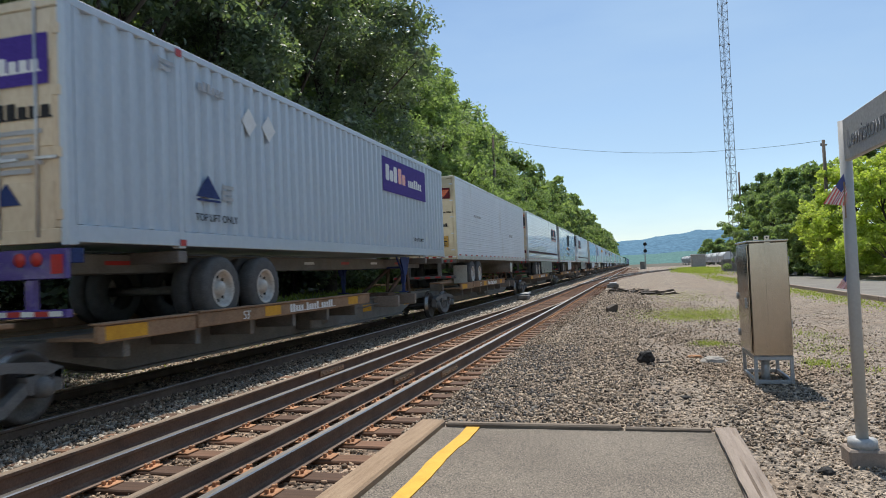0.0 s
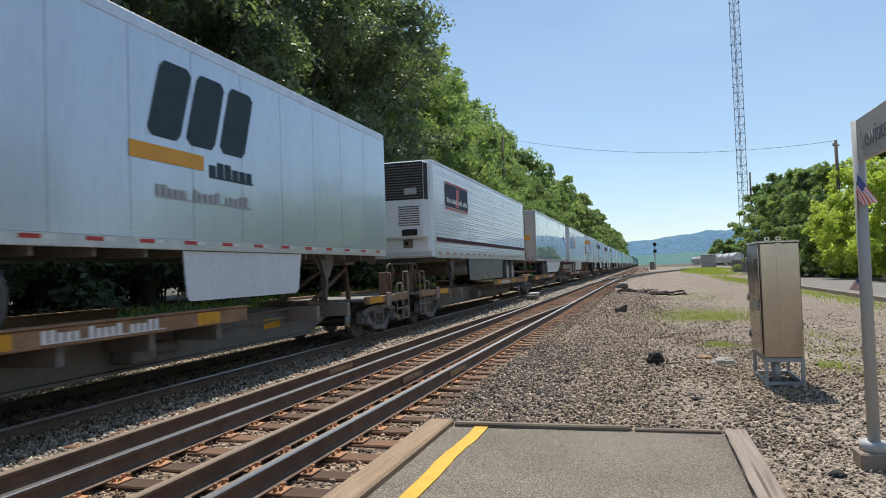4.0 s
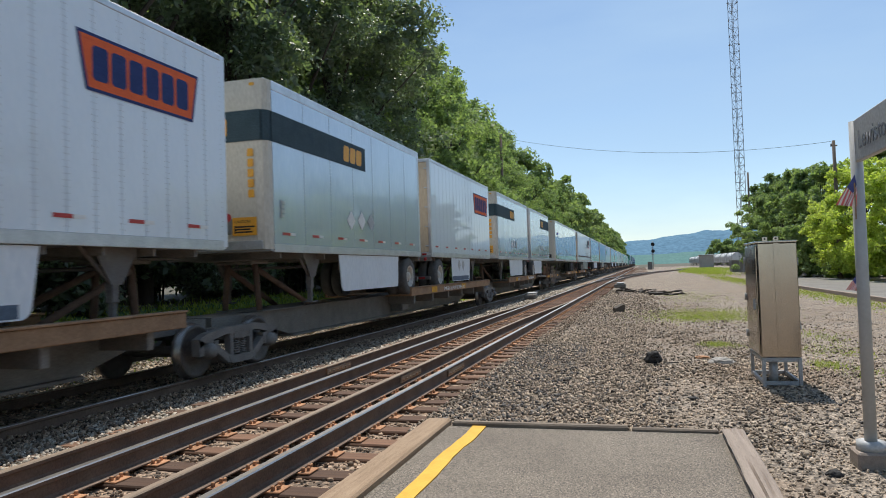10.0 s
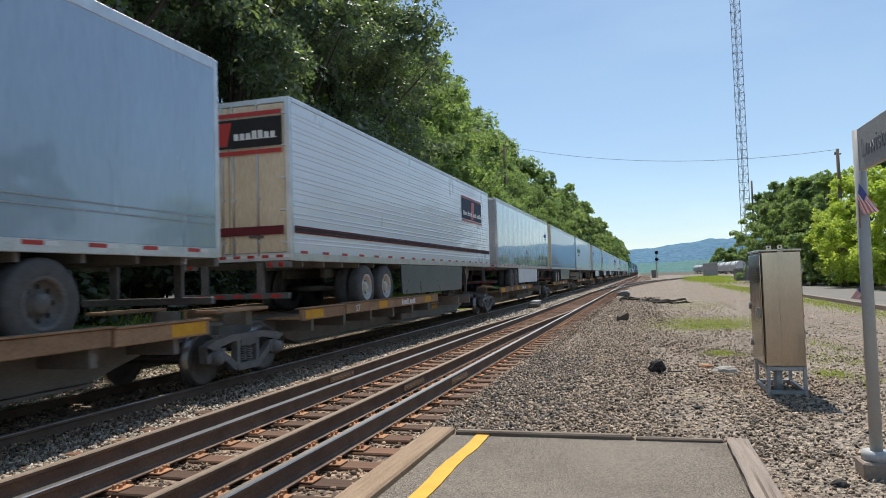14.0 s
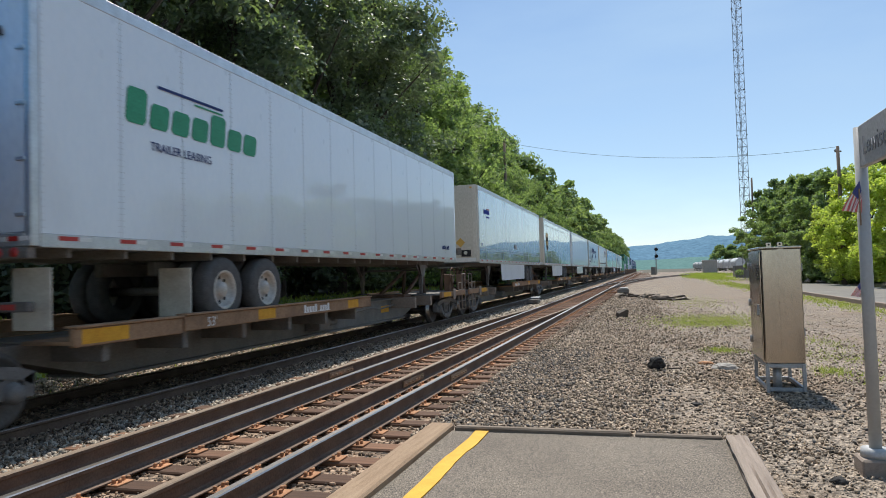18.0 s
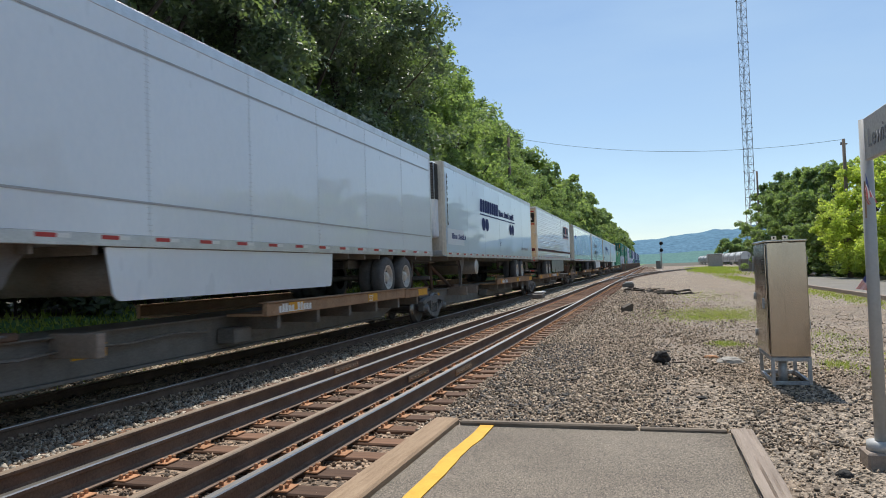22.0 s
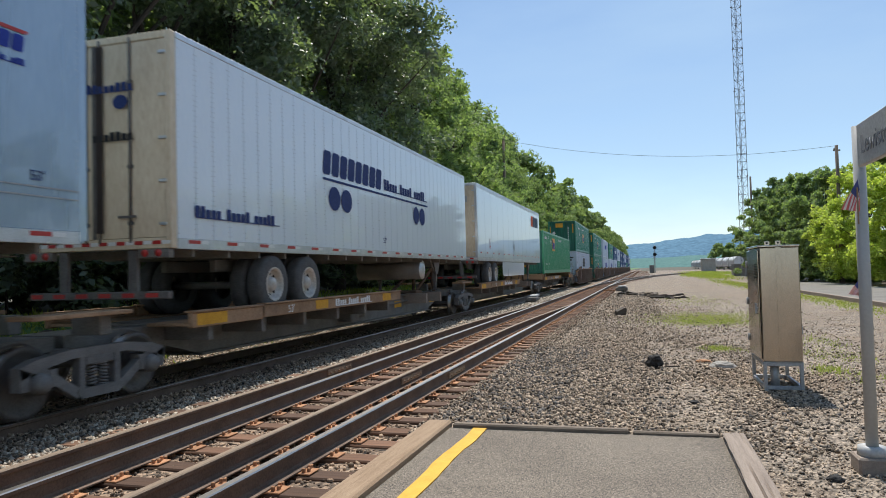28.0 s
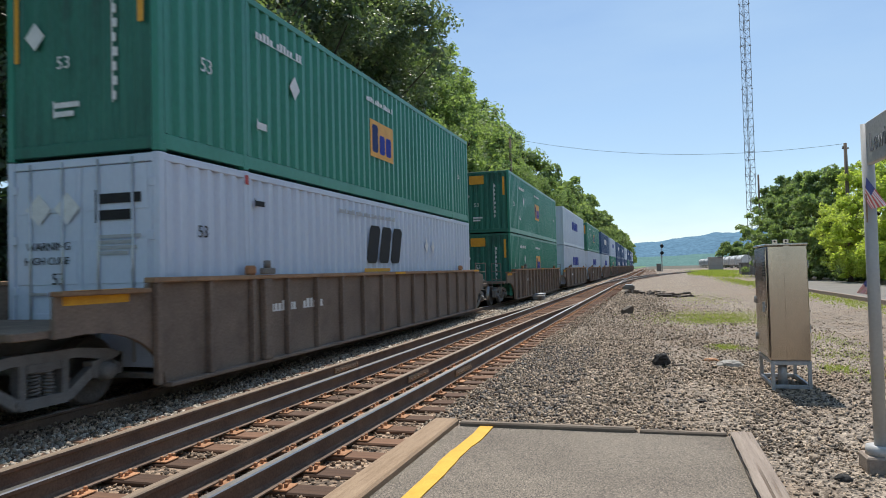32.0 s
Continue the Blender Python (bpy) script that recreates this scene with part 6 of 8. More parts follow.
def nose_end(parent, flip, length, z0, z1, mat, reefer):
    m = (lambda y: y) if flip else (lambda y: length - y)   # flip: nose faces the platform's end of the train

    def bx(s, x0, x1, ya, yb, a, b, bv=0.0):
        ya, yb = sorted((m(ya), m(yb)))
        return s.box(x0, x1, ya, yb, a, b, bv)
    s = Shape()
    ring = [(-1.29, 0.22), (-1.285, 0.10), (-1.22, 0.03), (-1.10, 0.0), (1.10, 0.0), (1.22, 0.03), (1.285, 0.10), (1.29, 0.22)]
    s.prism([(x, m(y)) for x, y in ring], z0, z1, axis="z")
    part("front_wall", s, mat, parent, "front wall with rounded corners")
    part("front_bottom_rail", bx(Shape(), -1.2, 1.2, -0.014, -0.002, z0, z0 + 0.16, 0.005), "alu", parent)
    for side in (-1, 1) if flip else ():
        part("connector_box", bx(Shape(), side * 0.45 - 0.16, side * 0.45 + 0.16, -0.03, -0.002, z0 + 0.28, z0 + 0.55, 0.01), "steel_dark", parent, "recessed hose and plug box")
        part("gladhand", Shape().lathe([(m(-0.03), 0.06), (m(-0.07), 0.05), (m(-0.075), 0)], "y", 10, at=(side * 0.40, 0, z0 + 0.42)), "black", parent)
        part("marker_lamp", bx(Shape(), side * 1.05 - 0.05, side * 1.05 + 0.05, -0.02, -0.002, z1 - 0.12, z1 - 0.07, 0.005), "amber", parent)
    if reefer:
        u = part("cooling_unit", bx(Shape(), -1.14, 1.14, -0.42, -0.02, z0 + 0.55, z1 - 0.06, 0.06), "white_dull", parent, "pale cooling unit with a black louvred top")
        part("grille", bx(Shape(), -1.12, 1.12, -0.437, -0.425, z1 - 1.25, z1 - 0.1, 0.006), "black", u, "black grille")
        part("side_grille", bx(Shape(), 1.141, 1.152, -0.40, -0.05, z1 - 1.25, z1 - 0.12, 0.004), "black", u, "black side louvres")
        for k in range(13 if flip else 0):
            part("grille_slat", bx(Shape(), -1.1, 1.1, -0.452, -0.438, z1 - 1.2 + 0.083 * k, z1 - 1.165 + 0.083 * k), "rod_grey", u)
        part("badge", bx(Shape(), 0.52, 0.92, -0.462, -0.453, z1 - 1.1, z1 - 0.9, 0.004), "grey_mark", u, "pale round-cornered badge")
        for k in range(9 if flip else 0):
            part("vent_slat", bx(Shape(), 0.3, 0.98, -0.432, -0.421, z0 + 0.95 + 0.07 * k, z0 + 0.985 + 0.07 * k), "rod_grey", u)
        part("gauge_box", bx(Shape(), 0.4, 0.9, -0.434, -0.421, z0 + 0.64, z0 + 0.84, 0.006), "black", u, "dark gauge panel")
        back = reefer if isinstance(reefer, float) else 4.8
        part("fuel_tank", Shape().rod((-0.9, m(back), 0.72), (1.10, m(back), 0.72), 0.28, 20), "steel_dark", parent, "dark round fuel tank")
        part("tank_cap", Shape().lathe([(1.102, 0.285), (1.115, 0.28), (1.13, 0.10), (1.132, 0.0)], "x", 20, at=(0, m(back), 0.72)), "alu", parent, "bright tank end")


TAPE = Shape().box(1.3005, 1.3035, 0, 0.28, 0, 0.05, slot=0).box(1.3005, 1.3035, 0.285, 0.47, 0, 0.05, slot=1).mesh("reflective_tape", "red", "white_mark")
CROSS = Shape().box(-1.2, 1.2, -0.03, 0.03, -0.15, -0.032).mesh("crossmember", "steel_dark")


def trailer(s0, s1, nose_near, label, mat="white_paint", style=1.22, door="white_dull", frame_mat="alu", rear_look="doors", skirt=None, skirt_mat="white_paint", axles=(3.35, 4.6), reefer=False,
            top=4.10, low=1.10, marks=(), end_marks=(), pup=False, tape="row", flaps=False, nose_mat=None, rims="rim", taper=0.0, placards=(), wrap=None, group="trailers on the train"):
    """A road trailer standing on the train, s0 its near end along the line."""
    length = s1 - s0
    t = thing("trailer", (XC, s0, DECK), label, "trailer", group)
    MOVING.append((t, s0, DECK))
    m = (lambda y: length - y) if nose_near else (lambda y: y)     # y from the rear
    z0, z1 = low, top
    part("body", Shape().box(-1.27, 1.27, 0.13, length - 0.13, z0 - 0.03, z1 - 0.01, 0.004), mat, t, "cargo body")
    a, b = sorted((m(0.121), m(length - 0.221)))
    side_skin(style, b - a, z0 + 0.10, z1 - 0.09, mat, t, a)
    part("side_sheet", Shape().box(-1.292, -1.272, a, b, z0 + 0.10, z1 - 0.09), mat, t)
    part("top_rail", Shape().box(1.25, 1.302, a, b, z1 - 0.088 - (0.075 if not isinstance(style, str) and style > 1 else 0.0), z1 + 0.005, 0.008), "alu", t, "aluminium top rail")
    part("top_rail", Shape().box(-1.302, -1.25, a, b, z1 - 0.088, z1 + 0.005, 0.008), "alu", t)
    part("bottom_rail", Shape().box(1.25, 1.300, a, b, z0 - 0.05, z0 + 0.098, 0.006), "alu", t, "riveted bottom rail")
    part("bottom_rail", Shape().box(-1.300, -1.25, a, b, z0 - 0.05, z0 + 0.098, 0.006), "alu", t)
    s = Shape()
    y = a + 0.1
    while y < b - 0.1:
        s.add([(1.300, y, z0 - 0.03), (1.300, y + 0.014, z0 - 0.03), (1.300, y + 0.007, z0 - 0.016), (1.304, y + 0.007, z0 - 0.025)], [(0, 1, 3), (1, 2, 3), (2, 0, 3)])
        y += 0.12
    part("rivets", s, "grey_mark", t)["kind"] = "stuff"
    part("roof", Shape().box(-1.25, 1.25, 0.05, length - 0.05, z1 - 0.008, z1 + 0.012, 0.004), "alu", t, "thin roof sheet")
    y = 0.6
    while y < length - 0.5:
        part("crossmember", CROSS, None, t, at=(0, y, z0))
        y += 0.9
    if tape:
        n = int(length / 0.92) if tape == "row" else int(length / 1.15)
        for i in range(n):
            y = a + (b - a) * (i + 0.25) / n
            zz = z0 + (0.09 if style == "ribbed" else 0.03) if tape == "row" else z0 + 0.26
            part("reflective_tape", TAPE, None, t, at=(0, y, zz))
    rear_end(t, nose_near, length, z0, z1, frame_mat, door, rear_look)
    nose_end(t, nose_near, length, z0, z1, nose_mat or mat, reefer)
    if wrap:
        # painted band that runs round the rounded front corners
        lo, hi, colour = wrap
        ring = [(-1.296, 0.26), (-1.291, 0.095), (-1.224, 0.025), (-1.10, -0.005), (1.10, -0.005), (1.224, 0.025), (1.291, 0.095), (1.296, 0.26)]
        part("band", Shape().prism([(x, m(length - y)) for x, y in ring], lo - DECK, hi - DECK, axis="z"), colour, t, "painted band round the front")
    for y in axles:
        road_axle(t, m(y), rims=rims)
    y0, y1 = sorted((m(axles[0] - 0.7), m(axles[-1] + 0.8)))
    part("axle_slider", Shape().box(-0.55, -0.42, y0, y1, 0.74, z0 - 0.16, 0.01), "steel_dark", t, "dark axle slider")
    part("axle_slider", Shape().box(0.42, 0.55, y0, y1, 0.74, z0 - 0.16, 0.01), "steel_dark", t, "dark axle slider")
    gear = length - (2.2 if pup else 3.0)
    landing_gear(t, m(gear), "rod_grey")
    part("kingpin_plate", Shape().box(-0.6, 0.6, min(m(length - 1.5), m(length - 0.4)), max(m(length - 1.5), m(length - 0.4)), z0 - 0.17, z0 - 0.155, 0.003), "steel_dark", t)
    if skirt:
        a, b, drop = skirt
        slope = 0.35 if b - a > 2 else 0.1
        low_z, rd = z0 - drop, 0.16
        turn = [radians(9 * k) for k in range(11)]
        pts = [(m(a), z0 - 0.06), (m(b), z0 - 0.06)]
        if taper:
            pts += [(m(b - taper * k / 8), z0 - 0.06 - (drop - 0.06) * math.sin(radians(11.25 * k)) ** 0.9) for k in range(1, 9)]
        else:
            pts += [(m(b - 0.3 * slope - rd + rd * math.cos(w)), low_z + rd - rd * math.sin(w)) for w in turn]
        pts += [(m(a + 0.06 + 0.6 * rd - 0.6 * rd * math.sin(w)), low_z + rd - rd * math.cos(w)) for w in turn]
        part("side_skirt", Shape().prism([(p, q) for p, q in pts], 1.235, 1.255), skirt_mat, t, "smooth side skirt")
    for k, (y, w) in enumerate(placards):
        decal(t, on_side(0, 0, 1.2565 + 0.001 * k), "diamond", y, y + w, z0 - 0.5, z0 - 0.5 + w, "grey_mark", name="placard", label="worn diamond placard")
    if placards:
        part("scuff_strip", Shape().box(1.2555, 1.2595, skirt[0] + 0.12, skirt[1] - 0.28, z0 - skirt[2] + 0.02, z0 - skirt[2] + 0.17), "slate", t, "dark slate-blue lower strip")
    if flaps:
        for y in (axles[0] - 0.75, axles[0] - 3.2):
            if y > 0:
                yy = m(y)
                part("mud_flap", Shape().box(0.66, 1.2, yy - 0.012, yy + 0.012, 0.14, 0.84, 0.004), "flap_cream", t, "pale mud flap")
    for i, k in enumerate(marks):
        decal(t, on_side(0, -DECK, 1.303 + 0.0012 * i), *k[:6], **(k[6] if len(k) > 6 else {}))
    for i, k in enumerate(end_marks):
        decal(t, on_end(0, -DECK, -0.016 - 0.0012 * i), *k[:6], **(k[6] if len(k) > 6 else {}))
    return t


def container(s0, z0, label, mat, length=16.15, tall=2.9, marks=(), end_marks=(), cat="container", group="containers on the train", mat_end=None, doors_near=True, lite=False):
    """A 53-foot corrugated steel container, its floor at z0."""
    c = thing("container", (XC, s0, z0), label, cat, group)
    MOVING.append((c, s0, z0))
    part("body", Shape().box(-1.20, 1.20, 0.1, length - 0.1, 0.08, tall - 0.05), mat, c, "inner walls")
    posts = (0.0, 2.0, length - 2.12, length - 0.12)
    side_skin("corrugated", 1.86, 0.24, tall - 0.12, mat, c, 0.13)
    side_skin("corrugated", length - 4.26, 0.24, tall - 0.12, mat, c, 2.13)
    side_skin("corrugated", 1.86, 0.24, tall - 0.12, mat, c, length - 1.99)
    part("side_sheet", Shape().box(-1.27, -1.22, 0.1, length - 0.1, 0.2, tall - 0.1), mat, c)
    for side in (-1, 1):
        x0, x1 = sorted((side * 1.18, side * 1.295))
        for y in posts:
            part("post", Shape().box(x0, x1, y, y + 0.12, 0.02, tall - 0.005, 0.008), mat, c, "upright post")
        part("bottom_rail", Shape().box(x0, x1 - 0.004 * side if side > 0 else x1, 0.121, length - 0.121, 0.03, 0.235, 0.008), mat, c, "bottom rail")
        part("top_rail", Shape().box(x0, x1, 0.121, length - 0.121, tall - 0.118, tall - 0.01, 0.008), mat, c, "top rail")
        for y in () if lite else posts:
            part("corner_casting", Shape().box(side * 1.297 - (0.12 if side > 0 else 0), side * 1.297 + (0 if side > 0 else 0.12), y - 0.004, y + 0.15, -0.006, 0.1, 0.01), mat, c)
            part("corner_casting", Shape().box(side * 1.297 - (0.12 if side > 0 else 0), side * 1.297 + (0 if side > 0 else 0.12), y - 0.004, y + 0.15, tall - 0.1, tall, 0.01), mat, c)
    part("roof", Shape().box(-1.2, 1.2, 0.05, length - 0.05, tall - 0.03, tall - 0.012), mat, c)
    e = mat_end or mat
    if doors_near:
        for side in (-1, 1):
            x0, x1 = (-1.17, -0.006) if side < 0 else (0.006, 1.17)
            d = part("door", Shape().box(x0, x1, 0.02, 0.09, 0.2, tall - 0.13, 0.01), e, c, "steel door leaf")
            for k in range(0 if lite else 3):
                z = 0.45 + (tall - 0.9) * k / 2
                part("door_panel", Shape().box(x0 + 0.07, x1 - 0.07, 0.008, 0.019, z - 0.3, z + 0.3, 0.005), e, d)
            for x in () if lite else (x0 + 0.3, x1 - 0.3):
                part("lock_rod", Shape().rod((x, -0.012, 0.1), (x, -0.012, tall - 0.05), 0.018, 8), "alu", d, "upright lock rod")
                part("lock_handle", Shape().box(x - 0.02, x + 0.3, -0.035, -0.016, 1.0, 1.04, 0.004), "alu", d)
            for i in range(0 if lite else 4):
                z = 0.35 + (tall - 0.75) * i / 3
                xh = x0 if side < 0 else x1
                part("hinge", Shape().box(xh - 0.05, xh + 0.05, -0.008, 0.018, z - 0.06, z + 0.06, 0.006), e, d)
    else:
        xs = []
        for i in range(9):
            a = -1.17 + i * 0.26
            xs += [(a, 0.02), (a + 0.1, 0.02), (a + 0.14, 0.06), (a + 0.22, 0.06)]
        part("end_sheet", Shape().prism(xs + [(1.17, 0.02), (1.17, 0.1), (-1.17, 0.1)], 0.2, tall - 0.12, axis="z"), e, c, "corrugated end wall")
    part("end_header", Shape().box(-1.175, 1.175, 0.0, 0.1, tall - 0.125, tall - 0.01, 0.008), e, c)
    part("end_sill", Shape().box(-1.175, 1.175, 0.0, 0.1, 0.03, 0.195, 0.008), e, c)
    for i, k in enumerate(marks):
        decal(c, on_side(0, -z0, 1.298 + 0.0012 * i), *k[:6], **(k[6] if len(k) > 6 else {}))
    for i, k in enumerate(end_marks):
        decal(c, on_end(0, -z0, -0.004 - 0.0012 * i), *k[:6], **(k[6] if len(k) > 6 else {}))
    return c


def chassis(s0, length, label):
    """A tandem road chassis under a container."""
    t = thing("container_chassis", (XC, s0, DECK), label, "chassis")
    MOVING.append((t, s0, DECK))
    for x in (-0.45, 0.33):
        part("main_beam", Shape().box(x, x + 0.12, 0.1, length - 0.2, 0.78, 1.05, 0.01), "steel_dark", t, "long main beam")
    for y in (0.05, 2.0, length - 2.2, length - 0.3):
        part("bolster", Shape().box(-1.27, 1.27, y, y + 0.2, 0.9, 1.075, 0.01), "navy" if y < 1 else "steel_dark", t, "cross bolster")
    part("rear_plate", Shape().box(-1.27, 1.27, -0.03, 0.045, 0.72, 1.07, 0.01), "purple", t, "dark purple rear beam")
    for side in (-1, 1):
        for x in (0.62, 0.86):
            part("tail_lamp", Shape().lathe([(-0.035, 0.085), (-0.06, 0.07), (-0.062, 0)], "y", 14, at=(side * x, 0, 0.95)), "red", t, "round red tail lamp")
        part("side_lamp_plate", Shape().box(side * 1.15 - 0.08, side * 1.15 + 0.08, -0.045, -0.032, 0.78, 1.0), "red", t)
        part("bumper_post", Shape().box(side * 0.7 - 0.06, side * 0.7 + 0.06, 0.0, 0.1, 0.36, 0.72, 0.008), "purple", t)
    part("bumper", Shape().box(-1.25, 1.25, -0.02, 0.08, 0.27, 0.37, 0.008), "purple", t, "underride bumper")
    for i in range(6):
        part("bumper_tape", Shape().box(-1.2 + 0.4 * i, -1.0 + 0.4 * i, -0.026, -0.021, 0.29, 0.35), "red", t)
        part("bumper_tape", Shape().box(-0.995 + 0.4 * i, -0.805 + 0.4 * i, -0.026, -0.021, 0.29, 0.35), "white_mark", t)
    for y in (3.1, 4.4):
        road_axle(t, y)
    landing_gear(t, length - 3.4, "navy")
    for i in range(7):
        y = 1.5 + i * 2.0
        part("reflective_tape", Shape().box(0.451, 0.454, y, y + 0.5, 0.9, 0.96), "white_mark" if i % 2 else "red", t)
    return t


def spine(sa, sb, wheel_end, first, last, label, marks=(), flat=False, twin=None):
    """One unit of an articulated spine car from sa to sb: centre sill, wheel platforms, hitch and its trucks."""
    length = sb - sa
    u = thing("spine_car", (XC, sa, 0), label, "railcar", "spine cars of the train")
    MOVING.append((u, sa, 0))
    m = (lambda y: y) if wheel_end == "near" else (lambda y: length - y)

    def bx(s, x0, x1, ya, yb, a, b, bv=0.0):
        ya, yb = sorted((m(ya), m(yb)))
        return s.box(x0, x1, ya, yb, a, b, bv)
    b0, b1 = (2.9 if first else 1.5), (2.9 if last else 1.5)
    e0, e1 = (0.0 if first else 0.08), length - (0.0 if last else 0.08)
    prof = [(e0, 0.62), (e0, 0.80), (1.9, 0.80), (length - 1.9, 0.80), (e1, 0.80), (e1, 0.62), (length - b1, 0.60), (length - b1 - 1.3, 0.27), (b0 + 1.3, 0.27), (b0, 0.60)]
    part("centre_sill", Shape().prism(prof, -0.42, 0.42), "steel_dark", u, "deep dark centre sill")
    part("sill_flange", Shape().box(-0.5, 0.5, b0 + 1.3, length - b1 - 1.3, 0.225, 0.265, 0.005), "steel_dark", u)
    part("top_plate", Shape().box(-0.52, 0.52, 1.6, length - 1.6, 0.803, 0.83, 0.005), "steel_dark", u)
    runs = [(*twin, 0.0)] if twin else [(0.95, 3.25, 0.0), (3.30, 9.8, 0.0), (length - 3.4, length - 0.9, 0.0)] if flat else [(1.45, 3.35, -0.02), (3.40, 10.2, 0.0)]
    for side in (-1, 1):
        for a, b, dz in runs:
            p = part("side_beam", bx(Shape(), min(side * 1.23, side * 1.32), max(side * 1.23, side * 1.32), a, b, 0.795 + dz, 1.012 + dz, 0.012), "platform_yellow", u, "rusty yellow side beam of the wheel platform")
            part("flange", bx(Shape(), min(side * 1.16, side * 1.35), max(side * 1.16, side * 1.35), a, b, 1.014 + dz, 1.04 + dz, 0.004), "platform_yellow", p)
            if side > 0 and b - a > 1:
                for yy in ([a + 0.1] if b - a < 4 else [a + 1.9, a + 5.5]):
                    part("yellow_mark", bx(Shape(), 1.3205, 1.3235, yy, yy + (0.75 if b - a < 4 else 0.55), 0.825 + dz, 0.995 + dz), "yellow_mark", p, "yellow painted patch")
        a, b = runs[0][0], runs[-1][1] if not flat else runs[1][1]
        x0, x1 = sorted((side * 0.53, side * 1.225))
        part("wheel_platform", bx(Shape(), x0, x1, a + 0.02, min(b, length) - 0.02, 0.80, 0.845, 0.004), "platform_yellow", u, "plate on which the trailer wheels stand")
        for k in range(6):
            y = a + 0.6 + (min(b, length) - a - 1.2) * k / 5
            x0, x1 = sorted((side * 0.42, side * 1.2))
            part("outrigger", bx(Shape(), x0, x1, y - 0.06, y + 0.06, 0.55, 0.798, 0.008), "steel_dark", u)
    if not flat and not twin:
        y = length - 1.9      # hitch for the kingpin
        s = Shape()
        for side in (-1, 1):
            s.rod((side * 0.38, m(y), 0.82), (side * 0.3, m(y), 1.72), 0.06, 8)
            s.rod((side * 0.42, m(y - 2.2), 0.84), (side * 0.32, m(y - 0.05), 1.62), 0.055, 8)
        part("hitch_frame", s, "rust_dark", u, "rusty fold-down hitch frame")
        part("hitch_head", bx(Shape(), -0.42, 0.42, y - 0.3, y + 0.3, 1.72, 1.79, 0.02), "steel_dark", u)
        part("hitch_base", bx(Shape(), -0.6, 0.6, y - 2.6, y - 2.0, 0.832, 0.93, 0.02), "rust_dark", u)
        for y in (length - 3.7, length - 5.2):
            part("bracket", bx(Shape(), 0.42, 1.15, y, y + 0.14, 0.56, 0.86, 0.01), "timber_grey", u, "dusty side bracket")
        part("yellow_mark", bx(Shape(), 0.4205, 0.424, length - 2.6, length - 2.0, 0.48, 0.70), "yellow_mark", u)
        part("yellow_mark", bx(Shape(), 0.4205, 0.424, length - 6.0, length - 5.4, 0.48, 0.66), "yellow_mark", u)
        s = Shape()
        for k in range(5):
            ya, yb = length - 3.6 - 0.9 * k, length - 4.5 - 0.9 * k
            s.rod((0.55, m(ya), 0.66 - 0.05 * (k % 2)), (0.55, m(yb), 0.66 - 0.05 * ((k + 1) % 2)), 0.022, 5)
        part("brake_pipe", s, "steel_dark", u, "dark brake pipe")
    elif twin:
        for y, k in ((1.7, 1), (length - 1.7, -1)):
            s = Shape()
            for side in (-1, 1):
                s.rod((side * 0.38, y, 0.82), (side * 0.3, y, 1.72), 0.06, 8).rod((side * 0.42, y + k * 2.0, 0.84), (side * 0.32, y + k * 0.05, 1.62), 0.055, 8)
            part("hitch_frame", s, "rust_dark", u, "rusty fold-down hitch frame")
            part("hitch_head", Shape().box(-0.42, 0.42, y - 0.3, y + 0.3, 1.72, 1.79, 0.02), "steel_dark", u)
    else:
        for y in (1.0, length - 1.0):
            part("pedestal", Shape().box(-1.2, 1.2, y - 0.2, y + 0.2, 0.83, 1.2 if flat else 0.86, 0.02), "platform_yellow", u, "container pedestal")
        if flat:
            part("pedestal", Shape().box(-1.2, 1.2, 2.0, 2.3, 0.83, 1.2, 0.02), "platform_yellow", u)
            part("pedestal", Shape().box(-1.2, 1.2, length - 2.6, length - 2.3, 0.83, 1.2, 0.02), "platform_yellow", u)
    part("valve_box", Shape().box(0.43, 0.8, length * 0.45, length * 0.45 + 0.5, 0.35, 0.62, 0.03).rod((0.6, length * 0.45 + 0.5, 0.5), (0.6, length * 0.45 + 1.1, 0.5), 0.1, 10), "steel_dark", u, "brake valve")
    truck(u, 0.0 if not first else 1.55)
    if not first and not flat and not twin and wheel_end == "near":
        for side in (-1, 1):
            part("bridge_plate", Shape().box(min(side * 0.85, side * 1.22), max(side * 0.85, side * 1.22), -1.15, 0.38, 1.06, 1.115, 0.01), "platform_yellow", u, "rusty raised bridge plate")
            part("bracket", Shape().box(min(side * 0.5, side * 0.95), max(side * 0.5, side * 0.95), 0.1, 0.3, 0.8, 1.058, 0.01), "steel_dark", u)
    if last:
        truck(u, length - 1.55)
    for end, on in ((0, first), (1, last)):
        if not on:
            continue
        k = -1 if end == 0 else 1
        y = 0.0 if end == 0 else length
        part("coupler", Shape().box(-0.12, 0.12, min(y, y + k * 0.6), max(y, y + k * 0.6), 0.62, 0.86, 0.02), "steel_dark", u, "knuckle coupler")
        a, b = sorted((y, y - k * 2.9))
        part("end_platform", Shape().box(-1.2, 1.2, a, b, 0.82, 0.86, 0.01), "steel_dark", u, "deck over the end truck")
        for side in (-1, 1):
            x0, x1 = sorted((side * 1.2, side * 1.29))
            part("end_beam", Shape().box(x0, x1, a, b, 0.76, 0.93, 0.01), "platform_yellow", u, "rusty end deck beam")
        c = y - k * 2.3
        part("yellow_mark", Shape().box(1.2905, 1.294, c - 0.42, c + 0.42, 0.77, 0.92), "yellow_mark", u, "yellow painted patch")
